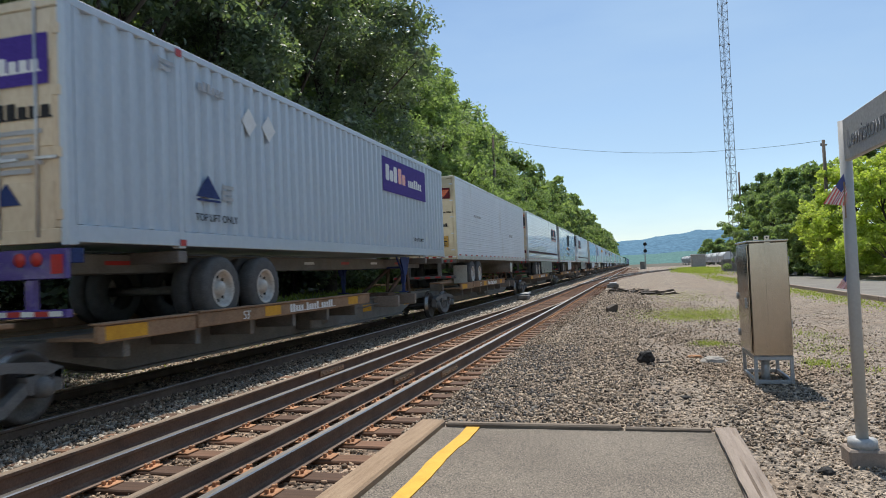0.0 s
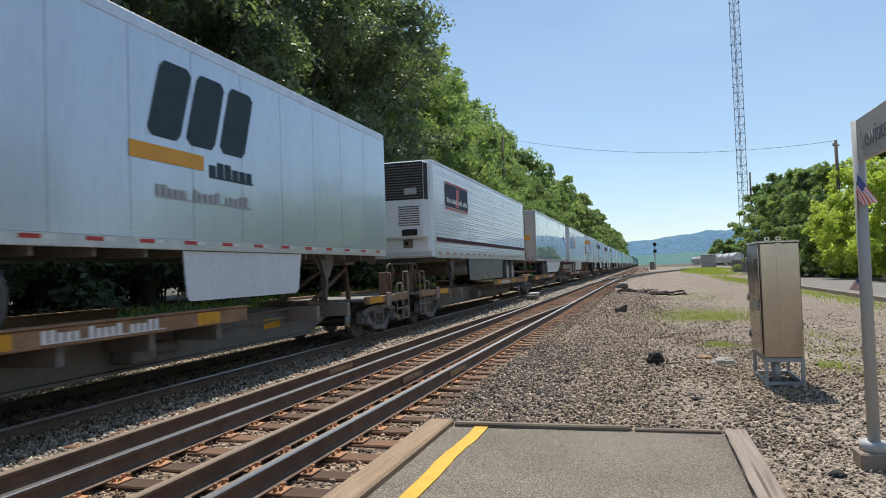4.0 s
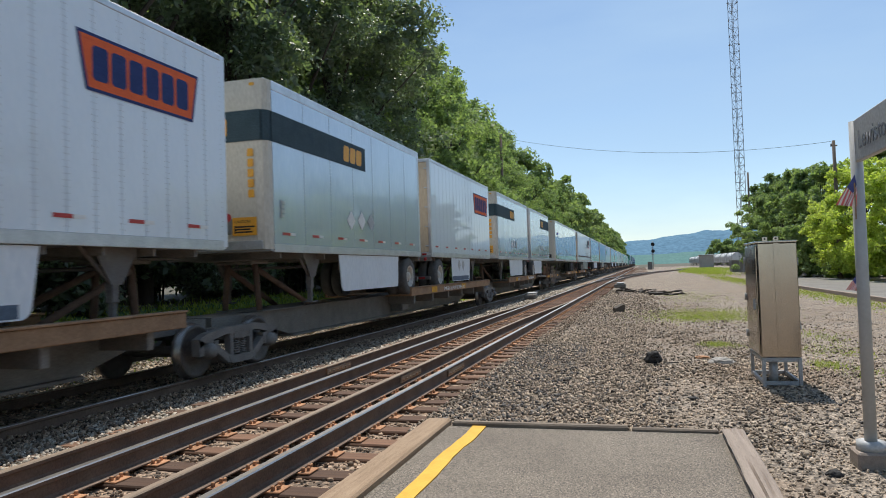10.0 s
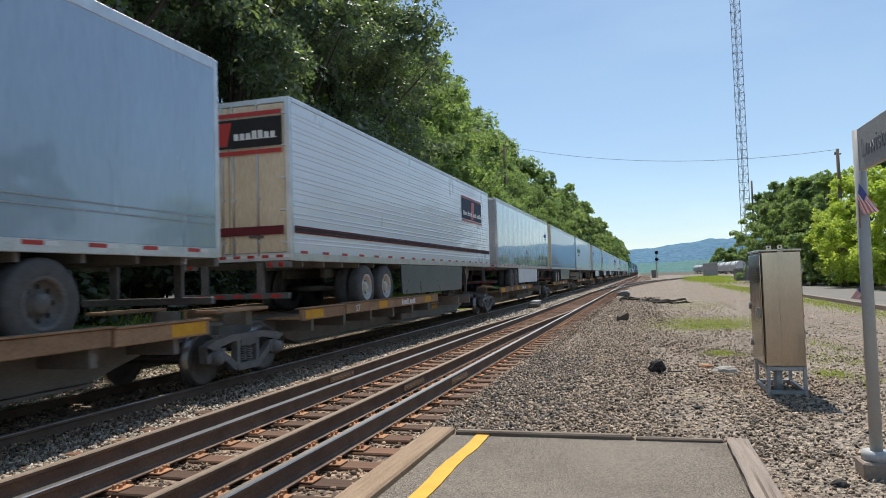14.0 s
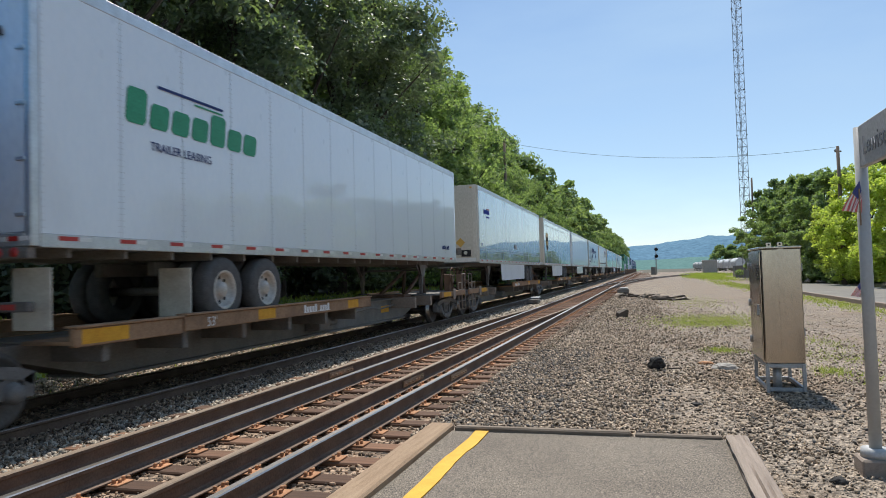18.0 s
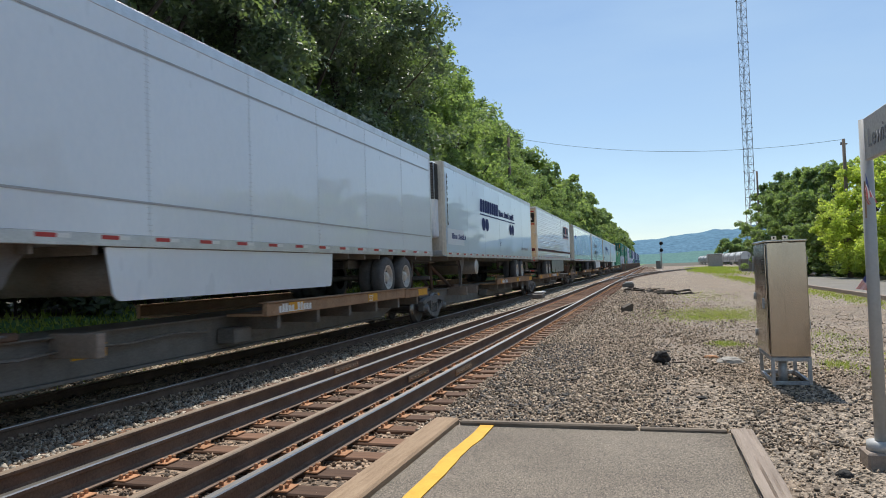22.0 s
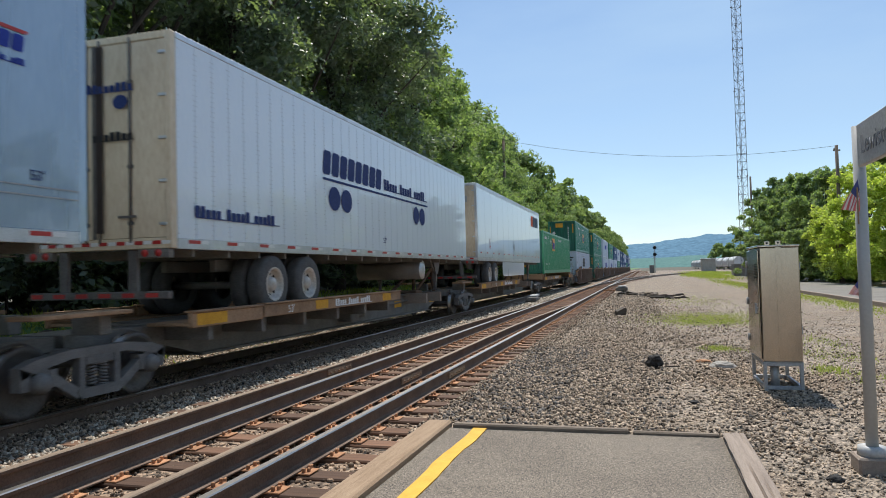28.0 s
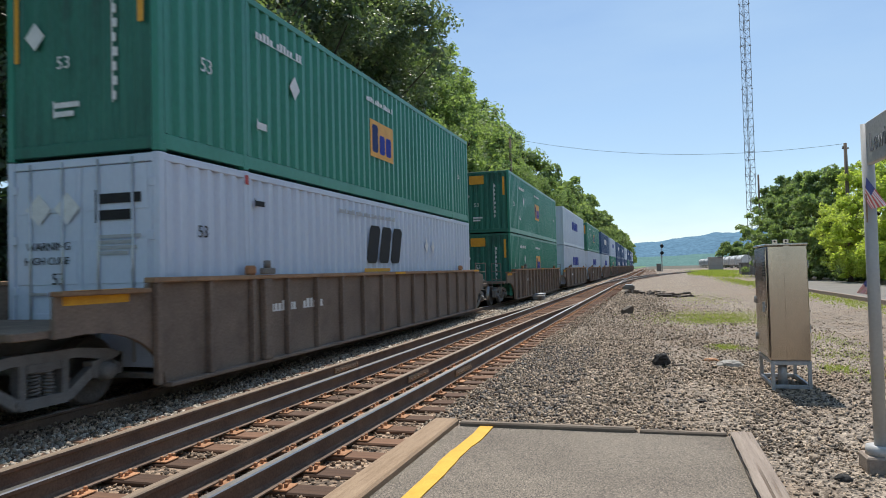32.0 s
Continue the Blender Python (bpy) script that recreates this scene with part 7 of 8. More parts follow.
        part("jacking_pad", Shape().box(1.291, 1.33, y - k * 1.55 - 0.14, y - k * 1.55 + 0.14, 0.66, 1.0, 0.01), "timber_grey", u, "pale jacking pad")
        for yy, top in ((y - k * 0.12, 1.5), (y - k * 0.62, 1.2)):
            lad = part("ladder", Shape().rod((1.27, yy - 0.2, 0.25), (1.27, yy - 0.2, top), 0.016, 6), "timber_grey", u, "pale steel step ladder")
            part("stile", Shape().rod((1.27, yy + 0.2, 0.25), (1.27, yy + 0.2, top), 0.016, 6), "timber_grey", lad)
            for z in (0.27, 0.55, 0.95, top):
                part("rung", Shape().rod((1.27, yy - 0.2, z), (1.27, yy + 0.2, z), 0.016, 6), "timber_grey", lad)
        hub = y - k * 0.45
        part("hand_brake", Shape().lathe([(0.93, 0.27), (0.95, 0.29), (0.97, 0.27), (0.95, 0.25), (0.93, 0.27)], "x", 20, at=(0, hub, 1.45)).rod((0.95, hub, 0.87), (0.95, hub, 1.5), 0.03).rod((0.95, hub - 0.27, 1.45), (0.95, hub + 0.27, 1.45), 0.012, 5), "rust_dark", u, "rusty hand brake wheel")
        part("brake_housing", Shape().box(0.7, 0.92, hub - 0.2, hub + 0.2, 0.9, 1.5, 0.02), "rust_dark", u)
    for k in marks:
        decal(u, on_side(0, 0.057, 1.3215), *k[:6], **(k[6] if len(k) > 6 else {}))
    return u


def well(sa, sb, first, last, label, lite=False):
    """A well car unit with ribbed side sills."""
    length = sb - sa
    u = thing("well_car", (XC, sa, 0), label, "railcar", "well cars of the train")
    MOVING.append((u, sa, 0))
    a, b = 2.45, length - 2.45
    for side in (-1, 1):
        x0, x1 = sorted((side * 1.34, side * 1.40))
        s = Shape().prism([(a, 0.12), (b, 0.12), (b + 0.55, 0.62), (b + 1.3, 0.85), (b + 1.3, 1.30), (b + 0.3, 1.42), (a - 0.3, 1.42), (a - 0.35, 1.30), (a - 1.75, 1.30), (a - 1.75, 0.85), *[(a - 1.3 + 1.28 * math.sin(radians(9 * k)), 0.13 + 0.74 * math.cos(radians(9 * k))) for k in range(10)]], x0, x1)
        part("side_sill", s, "well_brown", u, "brown side sill of the well")
        x0, x1 = sorted((side * 1.32, side * 1.50))
        part("top_flange", Shape().box(x0, x1, a - 0.3, b + 0.3, 1.422, 1.49, 0.01), "platform_yellow", u, "rusty top flange")
        part("end_flange", Shape().box(x0, x1, a - 1.75, a - 0.36, 1.302, 1.36, 0.01), "platform_yellow", u, "rusty end flange")
        part("yellow_mark", Shape().box(side * 1.452 - 0.05, side * 1.452 + 0.05, a - 1.65, a - 0.65, 1.361, 1.364), "yellow_mark", u, "yellow painted patch")
        part("yellow_mark", Shape().box(min(side * 1.401, side * 1.404), max(side * 1.401, side * 1.404), a - 1.65, a - 0.65, 1.2, 1.298), "yellow_mark", u, "yellow painted patch")
        part("bottom_flange", Shape().box(x0, x1, a, b, 0.06, 0.118, 0.01), "well_brown", u)
        n = 16 if not lite else 7
        for k in range(n):
            y = 2.25 + (b - 2.5) * k / (n - 1)
            x0, x1 = sorted((side * 1.401, side * 1.49))
            part("rib", Shape().box(x0, x1, y - 0.045, y + 0.045, 0.12, 1.42, 0.01), "well_brown", u, "upright rib")
        for y in (b - 0.45, (a + b) / 2):
            x0, x1 = sorted((side * 1.501, side * 1.504))
            part("yellow_mark", Shape().box(x0, x1, y, y + 0.7, 1.43, 1.485), "yellow_mark", u, "yellow painted patch")
        for y in (a + 2.0, b - 2.0):
            x0, x1 = sorted((side * 1.36, side * 1.48))
            part("box_guide", Shape().box(x0, x1, y - 0.1, y + 0.1, 1.491, 1.64, 0.03), "rust", u, "rusty container guide")
    part("well_floor", Shape().box(-1.3, 1.3, a, b, 0.16, 0.24, 0.01), "steel_dark", u)
    for y0, y1 in ((a - 2.2 if first else a - 2.3, a - 0.1), (b + 0.1, b + 2.2)):
        part("end_platform", Shape().box(-1.33, 1.33, y0, y1, 0.86, 0.95, 0.01), "well_brown", u, "end platform over the truck")
        part("end_sill", Shape().box(-0.4, 0.4, y0 - 0.1, y1, 0.6, 0.858, 0.01), "steel_dark", u)
    truck(u, 0.9 if first else 0.0)
    if last:
        truck(u, length - 0.9)
    for k, y in ((-1, 0.1), (1, length - 0.1)):
        if (first and k < 0) or (last and k > 0):
            part("coupler", Shape().box(-0.12, 0.12, min(y, y + k * 1.3), max(y, y + k * 1.3), 0.62, 0.86, 0.02), "steel_dark", u, "knuckle coupler")
        s = Shape()
        for x in (0.85, 1.25):
            s.rod((x, y, 0.3), (x, y, 1.75), 0.018, 6)
        for z in (0.35, 0.7, 1.05, 1.4, 1.74):
            s.rod((0.85, y, z), (1.25, y, z), 0.016, 6)
        part("ladder", s, "steel_dark", u, "end ladder")
    decal(u, on_side(0, 0, 1.4015), "bars", a + 2.62, a + 3.5, 0.87, 1.04, "white_mark", n=1)
    part("jacking_rib", Shape().box(1.401, 1.52, a + 2.28, a + 2.5, 0.12, 1.42, 0.015), "well_brown", u, "broad jacking rib")
    part("bracket", Shape().box(1.45, 1.56, a + 2.2, a + 2.55, 1.50, 1.60, 0.02).rod((1.5, a + 2.37, 1.6), (1.5, a + 2.37, 1.72), 0.06, 8), "steel_dark", u, "dark lock bracket")
    decal(u, on_side(0, 0, 1.4015), "bars", a + 3.75, a + 4.55, 0.87, 1.04, "white_mark", n=1)
    return u
def make_up():
    """The train from the near end on, with places along the line at 0 s."""
    spine_label = "dark spine car unit with rusty yellow wheel platforms"

    def fifty(y, a, b):
        return [("text", y, y + 1, 0.77, 0.97, "white_mark", dict(text="53'")), ("bars", a, b, 0.78, 0.93, "white_mark", dict(n=1))]

    # units that open the clip
    # out of view from the start, added for its shadow
    trailer(-11.0, 4.6, False, "white trailer with smooth sides, out of view", "white_paint", 1.22)
    container(6.5, 1.96, "pale grey corrugated container on a road chassis", "container_grey", length=16.2, tall=2.92, mat_end="door_tan", marks=[
        ("rect", 10.4, 14.2, 3.65, 4.56, "purple_flat", dict(name="logo")), ("blocks", 10.65, 11.6, 3.95, 4.38, "white_mark", dict(n=3, hs=(1, 0.7, 1))), ("blocks", 11.65, 12.3, 3.95, 4.38, "orange", dict(n=2, hs=(1, 0.7))), ("bars", 12.5, 13.8, 3.95, 4.2, "white_mark", dict(n=1)),
        ("diamond", 3.7, 4.18, 3.9, 4.38, "white_mark", dict(label="white diamond placard")), ("diamond", 4.35, 4.83, 3.9, 4.38, "white_mark", dict(label="white diamond placard")), ("text", 2.37, 3.5, 2.38, 2.54, "black", dict(text="TOP LIFT ONLY")), ("peak", 2.4, 3.02, 2.74, 3.08, "navy", dict(name="logo")), ("rect", 2.42, 3.02, 2.68, 2.715, "navy", dict(name="logo")), ("bars", 3.08, 3.4, 2.72, 3.0, "grey_mark", dict(n=3)),
        ("bars", 1.62, 1.95, 4.42, 4.62, "grey_mark", dict(n=2)), ("rect", 2.0, 2.13, 1.99, 2.08, "red"), ("rect", 2.0, 2.13, 4.72, 4.83, "red"), ("text", 12.8, 14.4, 2.40, 2.54, "black", dict(text="TOP LIFT ONLY")), ("bars", 2.5, 3.2, 4.35, 4.5, "grey_mark", dict(n=1))],
        end_marks=[("rect", -0.2, 1.05, 3.85, 4.45, "purple_flat", dict(name="logo")), ("bars", 0.0, 0.95, 4.0, 4.2, "white_mark", dict(n=1)), ("bars", 0.1, 1.1, 3.45, 3.65, "black", dict(n=1)), ("bars", 0.2, 0.95, 2.8, 3.35, "grey_mark", dict(n=6)), ("peak", 0.2, 0.62, 2.45, 2.72, "navy", dict(name="logo"))])
    chassis(6.5, 16.2, "dark container chassis with twin axles")
    trailer(24.4, 40.6, False, "dull white ribbed refrigerated trailer with tan steel doors", "white_dull", "ribbed", "door_steel", "door_steel", "dark", None, reefer=3.9, axles=(2.6, 3.85), flaps=True,
            marks=[("bars", 3.0, 4.4, 3.62, 3.72, "grey_mark", dict(n=1)), ("bars", 11.0, 12.0, 3.1, 3.25, "grey_mark", dict(n=1))],
            end_marks=[("rect", -0.3, 1.12, 4.12, 4.52, "maroon", dict(name="picture")), ("slant", 0.3, 1.1, 4.2, 4.45, "orange", dict(n=0.2, name="picture")), ("bars", 0.1, 1.0, 3.1, 3.22, "black", dict(n=1)), ("bars", -1.1, 1.15, 3.6, 3.66, "brown", dict(n=1)), ("rect", 0.2, 0.52, 2.35, 2.72, "flap_cream", dict(name="plate")), ("bars", 0.24, 0.48, 2.4, 2.66, "black", dict(n=3)), ("rect", 0.58, 1.0, 2.35, 2.76, "gold", dict(name="plate")), ("text", 0.61, 1, 2.66, 2.73, "black", dict(text="CAUTION")), ("bars", 0.62, 0.96, 2.4, 2.6, "brown", dict(n=3))])

    def maroon(a, b, near=False):
        n = b - a
        y = 12.43 if not near else n - 15.4
        lo, hi = (0.25, n - 0.13) if near else (0.13, n - 0.25)
        marks = [("rect", lo, hi, 2.42, 2.45, "maroon", dict(name="stripe")), ("rect", lo, hi, 2.452, 2.525, "stripe_dark", dict(name="stripe")), ("rect", lo, hi, 2.527, 2.557, "maroon", dict(name="stripe")),
                 ("rect", y, y + 2.97, 3.62, 4.36, "navy_dull", dict(name="logo")), ("rect", y, y + 2.97, 4.38, 4.44, "red"), ("rect", y, y + 2.97, 3.53, 3.59, "red"), ("slant", y + 1.25, y + 1.8, 3.65, 4.3, "red", dict(n=0.12, name="logo")), ("bars", y + 0.12, y + 2.85, 3.76, 3.92, "white_mark", dict(n=1))]
        ends = [("rect", -1.15, 1.15, 4.05, 4.6, "black", dict(name="logo")), ("rect", -1.15, 1.15, 4.64, 4.72, "red"), ("rect", -1.15, 1.15, 3.92, 4.0, "red"), ("slant", -0.35, 0.1, 4.1, 4.55, "red", dict(n=0.1, name="logo")), ("bars", 0.15, 1.05, 4.2, 4.36, "white_mark", dict(n=1)), ("rect", -1.15, 1.15, 2.4, 2.56, "maroon", dict(name="stripe"))]
        trailer(a, b, near, "white ribbed refrigerated trailer with a dark maroon stripe", "white_paint", "ribbed", "door_tan", "alu", "doors", (6.0, 12.35, 0.85), "skirt_dark", reefer=True, axles=(3.6, 4.86), marks=marks, end_marks=[] if near else ends)
    maroon(42.0, 58.5)
    trailer(60.2, 75.9, False, "pale silver-blue trailer with rippled smooth sides", "silver", 1.25, "door_grey", "door_grey", "dark", (7.6, 11.1, 0.78), "white_dull", axles=(3.1, 4.3), marks=[
        ("blocks", 6.85, 9.3, 3.42, 4.5, "teal_mark", dict(n=3, lean=0.25)), ("rect", 6.5, 8.05, 3.08, 3.3, "amber", dict(name="logo")), ("bars", 8.2, 9.4, 3.0, 3.25, "teal_mark", dict(n=1)), ("bars", 7.0, 9.4, 2.6, 2.78, "grey_mark", dict(n=1)), ("round", 3.5, 3.75, 2.25, 2.5, "gold")],
        end_marks=[("blocks", -0.35, 0.75, 4.0, 4.35, "black", dict(n=3, lean=0.25)), ("rect", -0.5, 0.3, 3.85, 3.93, "amber", dict(name="logo")), ("rect", -1.0, 1.1, 2.95, 3.14, "amber", dict(name="plate")), ("bars", -0.9, 1.0, 2.99, 3.10, "black", dict(n=1)), ("rect", 0.75, 1.05, 2.15, 2.8, "door_tan", dict(name="patch"))])
    e = [-12.0, 5.45, 23.4, 40.95, 59.1, 77.3]
    for k in range(5):
        spine(e[k], e[k + 1], "near", k == 0, k == 4, spine_label, marks=fifty(4.6, 6.2, 8.2))

    # three units
    maroon(79.9, 96.7, True)
    trailer(100.9, 117.4, False, "pale grey trailer with smooth sides and grey doors", "silver_grey", 5.4, "door_grey", "door_grey", "dark", (4.75, 12.4, 0.8), "white_dull", taper=2.4, rims="rim_dusty", axles=(3.3, 4.5), marks=[
        ("diamond", 9.2, 9.55, 2.65, 3.0, "white_mark"), ("blocks", 14.15, 15.25, 3.66, 3.84, "blue_mark", dict(n=6, lean=0.15)), ("bars", 14.7, 15.2, 3.5, 3.58, "blue_mark", dict(n=1)), ("round", 11.5, 11.64, 4.62, 4.76, "black", dict(name="vent", label="small black vent hole")), ("round", 11.95, 12.09, 4.62, 4.76, "black", dict(name="vent", label="small black vent hole")), ("bars", 0.6, 0.7, 3.9, 4.0, "white_mark", dict(n=1)), ("rect", 0.2, 16.2, 2.3, 2.315, "grey_mark", dict(name="groove"))],
        end_marks=[("rect", 0.55, 0.95, 3.15, 3.45, "amber", dict(name="placard")), ("diamond", 0.05, 0.4, 2.65, 3.0, "white_mark")])
    trailer(120.2, 136.6, False, "white trailer with large purple and orange logo blocks", "white_paint", 0.62, "white_dull", "white_dull", "roll", (5.3, 11.4, 0.8), "skirt_cream", axles=(3.4, 4.65), flaps=True, marks=[
        ("blocks", 0.55, 3.4, 3.08, 4.52, "purple", dict(n=3, hs=(1, 0.68, 1))), ("blocks", 3.42, 5.6, 3.1, 4.5, "orange", dict(n=2, hs=(1, 0.68)))],
        end_marks=[("blocks", -0.95, 0.25, 3.95, 4.45, "purple", dict(n=3, hs=(1, 0.7, 1))), ("blocks", 0.28, 1.0, 3.95, 4.45, "orange", dict(n=2, hs=(1, 0.7))), ("bars", 0.25, 1.0, 3.72, 3.86, "grey_mark", dict(n=1)), ("bars", -1.0, -0.4, 2.55, 2.68, "black", dict(n=1)), ("bars", 0.2, 0.7, 3.1, 3.3, "grey_mark", dict(n=2))])
    spine(78.5, 98.7, "far", True, False, spine_label, marks=[("bars", 11.5, 13.6, 0.78, 0.93, "white_mark", dict(n=1))])
    spine(98.7, 118.9, "near", False, False, spine_label, marks=fifty(5.0, 7.0, 9.0))
    spine(118.9, 138.1, "near", False, True, spine_label, marks=[("bars", 6.8, 8.6, 0.78, 0.93, "white_mark", dict(n=1))])

    # three units with pairs of short trailers
    def yellow_logo(y, z0, z1, w):
        return [("trapezoid", y, y + w, z0, z1, "navy", dict(n=0.14, name="logo")), ("trapezoid", y + 0.05, y + w - 0.05, z0 + 0.04, z1 - 0.04, "orange_flat", dict(n=0.13, name="logo")), ("blocks", y + 0.24, y + w - 0.2, z0 + 0.14, z1 - 0.14, "navy", dict(n=6))]
    short = dict(axles=(0.95,), pup=True, group="short trailers on the train")
    trailer(140.5, 148.6, True, "white short trailer with an amber band and orange logo", "white_paint", 2.5, tape="high", wrap=(3.97, 4.42, "amber"), marks=[
        ("rect", 0.2, 1.58, 3.97, 4.42, "amber", dict(name="band")), *yellow_logo(1.6, 4.0, 4.48, 1.35), *[("rect", 3.0 + 0.3 * k, 3.3 + 0.3 * k, 4.04, 4.46, "fade_" + str(k), dict(name="band", label="orange band that fades to white")) for k in range(9)]],
        end_marks=[("rect", 0.75, 1.2, 3.97, 4.4, "amber", dict(name="band")), ("slant", -0.9, 0.72, 3.95, 4.45, "black", dict(n=0.05, name="logo")), ("slant", -0.85, 0.67, 3.99, 4.41, "orange", dict(n=0.05, name="logo")), ("blocks", -0.7, 0.6, 4.06, 4.34, "black", dict(n=6)),
                   ("bars", 1.0, 1.1, 3.2, 3.85, "black", dict(n=6)), ("rect", 0.85, 1.2, 2.92, 3.06, "red", dict(name="warning_sign")), ("text", 0.88, 1.2, 2.96, 3.02, "white_mark", dict(text="WARNING"))], **short)
    ribbed_pup = dict(style=0.44, door="door_tan", skirt=(2.4, 5.0, 0.85), skirt_mat="white_dull", placards=((3.2, 0.4), (3.75, 0.4)), **short)
    trailer(149.5, 158.1, False, "white short trailer with riveted side posts and an orange logo", "white_paint", marks=yellow_logo(5.5, 3.75, 4.45, 2.3), tape="high", **ribbed_pup)
    band = [("rect", 0.2, 4.5, 3.86, 4.4, "teal_mark", dict(name="band")), ("blocks", 3.25, 4.3, 3.95, 4.3, "amber", dict(n=3, lean=0.1)), ("diamond", 3.36, 3.82, 2.44, 2.88, "white_mark"), ("diamond", 3.97, 4.41, 2.46, 2.9, "white_mark"), ("diamond", 4.55, 4.97, 2.48, 2.88, "grey_mark"),
            ("bars", 0.45, 0.62, 2.52, 2.85, "grey_mark", dict(n=4))]
    band_end = [("rect", -1.2, 1.2, 3.86, 4.4, "teal_mark", dict(name="band")), ("blocks", -0.5, 0.6, 3.95, 4.3, "amber", dict(n=3)), ("blocks", 0.94, 1.08, 2.86, 3.0, "amber", dict(n=1)), ("blocks", 0.94, 1.08, 3.04, 3.18, "amber", dict(n=1)), ("blocks", 0.94, 1.08, 3.22, 3.36, "amber", dict(n=1)), ("blocks", 0.94, 1.08, 3.40, 3.54, "amber", dict(n=1)), ("blocks", 0.94, 1.08, 3.58, 3.72, "amber", dict(n=1)),
                ("rect", 0.62, 1.1, 2.2, 2.52, "amber", dict(name="plate", label="amber caution plate")), ("text", 0.66, 1.1, 2.42, 2.49, "black", dict(text="CAUTION")), ("bars", 0.66, 1.06, 2.24, 2.38, "black", dict(n=3)), ("round", 0.45, 0.6, 2.45, 2.6, "red", dict(name="coupling"))]
    trailer(159.2, 167.8, True, "dull silver short trailer with a dark green band", "silver", 1.2, "door_grey", skirt=(1.85, 5.6, 0.85), skirt_mat="white_dull", marks=band, end_marks=band_end, tape="high", nose_mat="nose_tan", wrap=(3.86, 4.4, "teal_mark"), **short)
    trailer(168.9, 177.5, False, "white short trailer with riveted side posts and an orange logo", "white_paint", marks=yellow_logo(5.7, 3.65, 4.45, 2.45), tape="high", **ribbed_pup)
    trailer(179.0, 187.6, True, "dull silver short trailer with a dark green band", "silver", 1.2, "door_grey", skirt=(1.85, 5.6, 0.85), skirt_mat="white_dull", marks=band, end_marks=band_end, tape="high", nose_mat="nose_tan", wrap=(3.86, 4.4, "teal_mark"), **short)
    trailer(188.6, 197.0, False, "dull silver short trailer with a dark green band at its front", "silver", 1.2, "door_grey", "alu", "dark", (1.3, 4.5, 0.85), "white_dull", tape="high", marks=[
        ("rect", 4.2, 8.15, 3.95, 4.55, "teal_mark", dict(name="band")), ("blocks", 4.4, 5.5, 4.05, 4.45, "amber", dict(n=3, lean=0.1)), ("diamond", 3.9, 4.3, 2.5, 2.9, "white_mark"), ("diamond", 4.6, 5.0, 2.5, 2.9, "white_mark")],
        end_marks=[("rect", -1.1, 1.1, 3.95, 4.5, "teal_mark", dict(name="band")), ("blocks", 0.3, 1.0, 4.02, 4.4, "amber", dict(n=2))], **short)
    twin_label = "dark spine car unit with one long rusty trailer platform"
    spine(139.3, 158.7, "near", True, False, twin_label, twin=(7.9, 17.6), marks=[("text", 10.3, 14, 0.775, 0.945, "white_mark", dict(text="TWIN 28 - ALL PURPOSE SPINE CAR"))])
    spine(158.7, 178.2, "near", False, False, twin_label, twin=(8.1, 18.3), marks=[("text", 11.3, 14, 0.775, 0.945, "white_mark", dict(text="TWIN 28 - ALL PURPOSE SPINE CAR"))])
    spine(178.2, 198.4, "near", False, True, twin_label, twin=(3.2, 11.8), marks=[("text", 5.6, 11, 0.79, 0.95, "white_mark", dict(text="2-28 / 1-57")), ("bars", 9.0, 11.0, 0.79, 0.94, "white_mark", dict(n=1))])

    # five units
    def smooth(a, b, near, label="grey-blue trailer with smooth side panels", skirt=(5.6, 11.8, 0.8), tape="row", **kw):
        n = b - a
        y = 1.1 if near else n - 1.95
        marks = [("blocks", y, y + 1.0, 3.9, 4.08, "blue_mark", dict(n=6, lean=0.1)), ("slant", y + 0.5, y + 1.05, 4.1, 4.14, "red", dict(n=0.05, name="logo")), ("bars", y + 0.5, y + 1.0, 3.76, 3.83, "blue_mark", dict(n=1)),
                 ("rect", 0.24, n - 0.24, 2.40, 2.415, "grey_mark", dict(name="groove")), ("rect", 0.24, n - 0.24, 2.50, 2.515, "grey_mark", dict(name="groove")),
                 ("text", 0.55 if near else n - 0.9, 1, 2.57, 2.73, "navy", dict(text="53'")), ("diamond", 7.7, 7.95, 2.6, 2.9, "white_mark"), ("diamond", 8.1, 8.35, 2.6, 2.9, "white_mark")]
        end = [("bars", -0.5, 0.35, 4.5, 4.61, "black", dict(n=1)), ("blocks", -0.3, 0.28, 4.28, 4.37, "blue_mark", dict(n=6)), ("diamond", -0.05, 0.3, 2.5, 2.85, "white_mark"), ("diamond", 0.4, 0.78, 2.52, 2.9, "gold"), ("bars", -0.2, 0.1, 3.25, 3.33, "grey_mark", dict(n=1)), ("rect", 0.62, 1.0, 2.16, 2.42, "black", dict(name="plug_box", label="dark plug box")), ("round", 0.72, 0.86, 2.24, 2.38, "flap_cream", dict(name="plug"))] if near else []
        trailer(a, b, near, label, "silver_grey", 1.24 if not near else 5.3, "door_grey", "alu", "doors", skirt, "white_dull", nose_mat="nose_tan" if near else None, marks=marks, end_marks=end, tape=tape, rims="rim_dusty", **kw)
    smooth(200.4, 217.1, True, skirt=None, axles=(3.2, 4.45))
    maroon(219.3, 236.2)
    smooth(237.7, 254.2, False, skirt=(5.2, 11.5, 0.8))
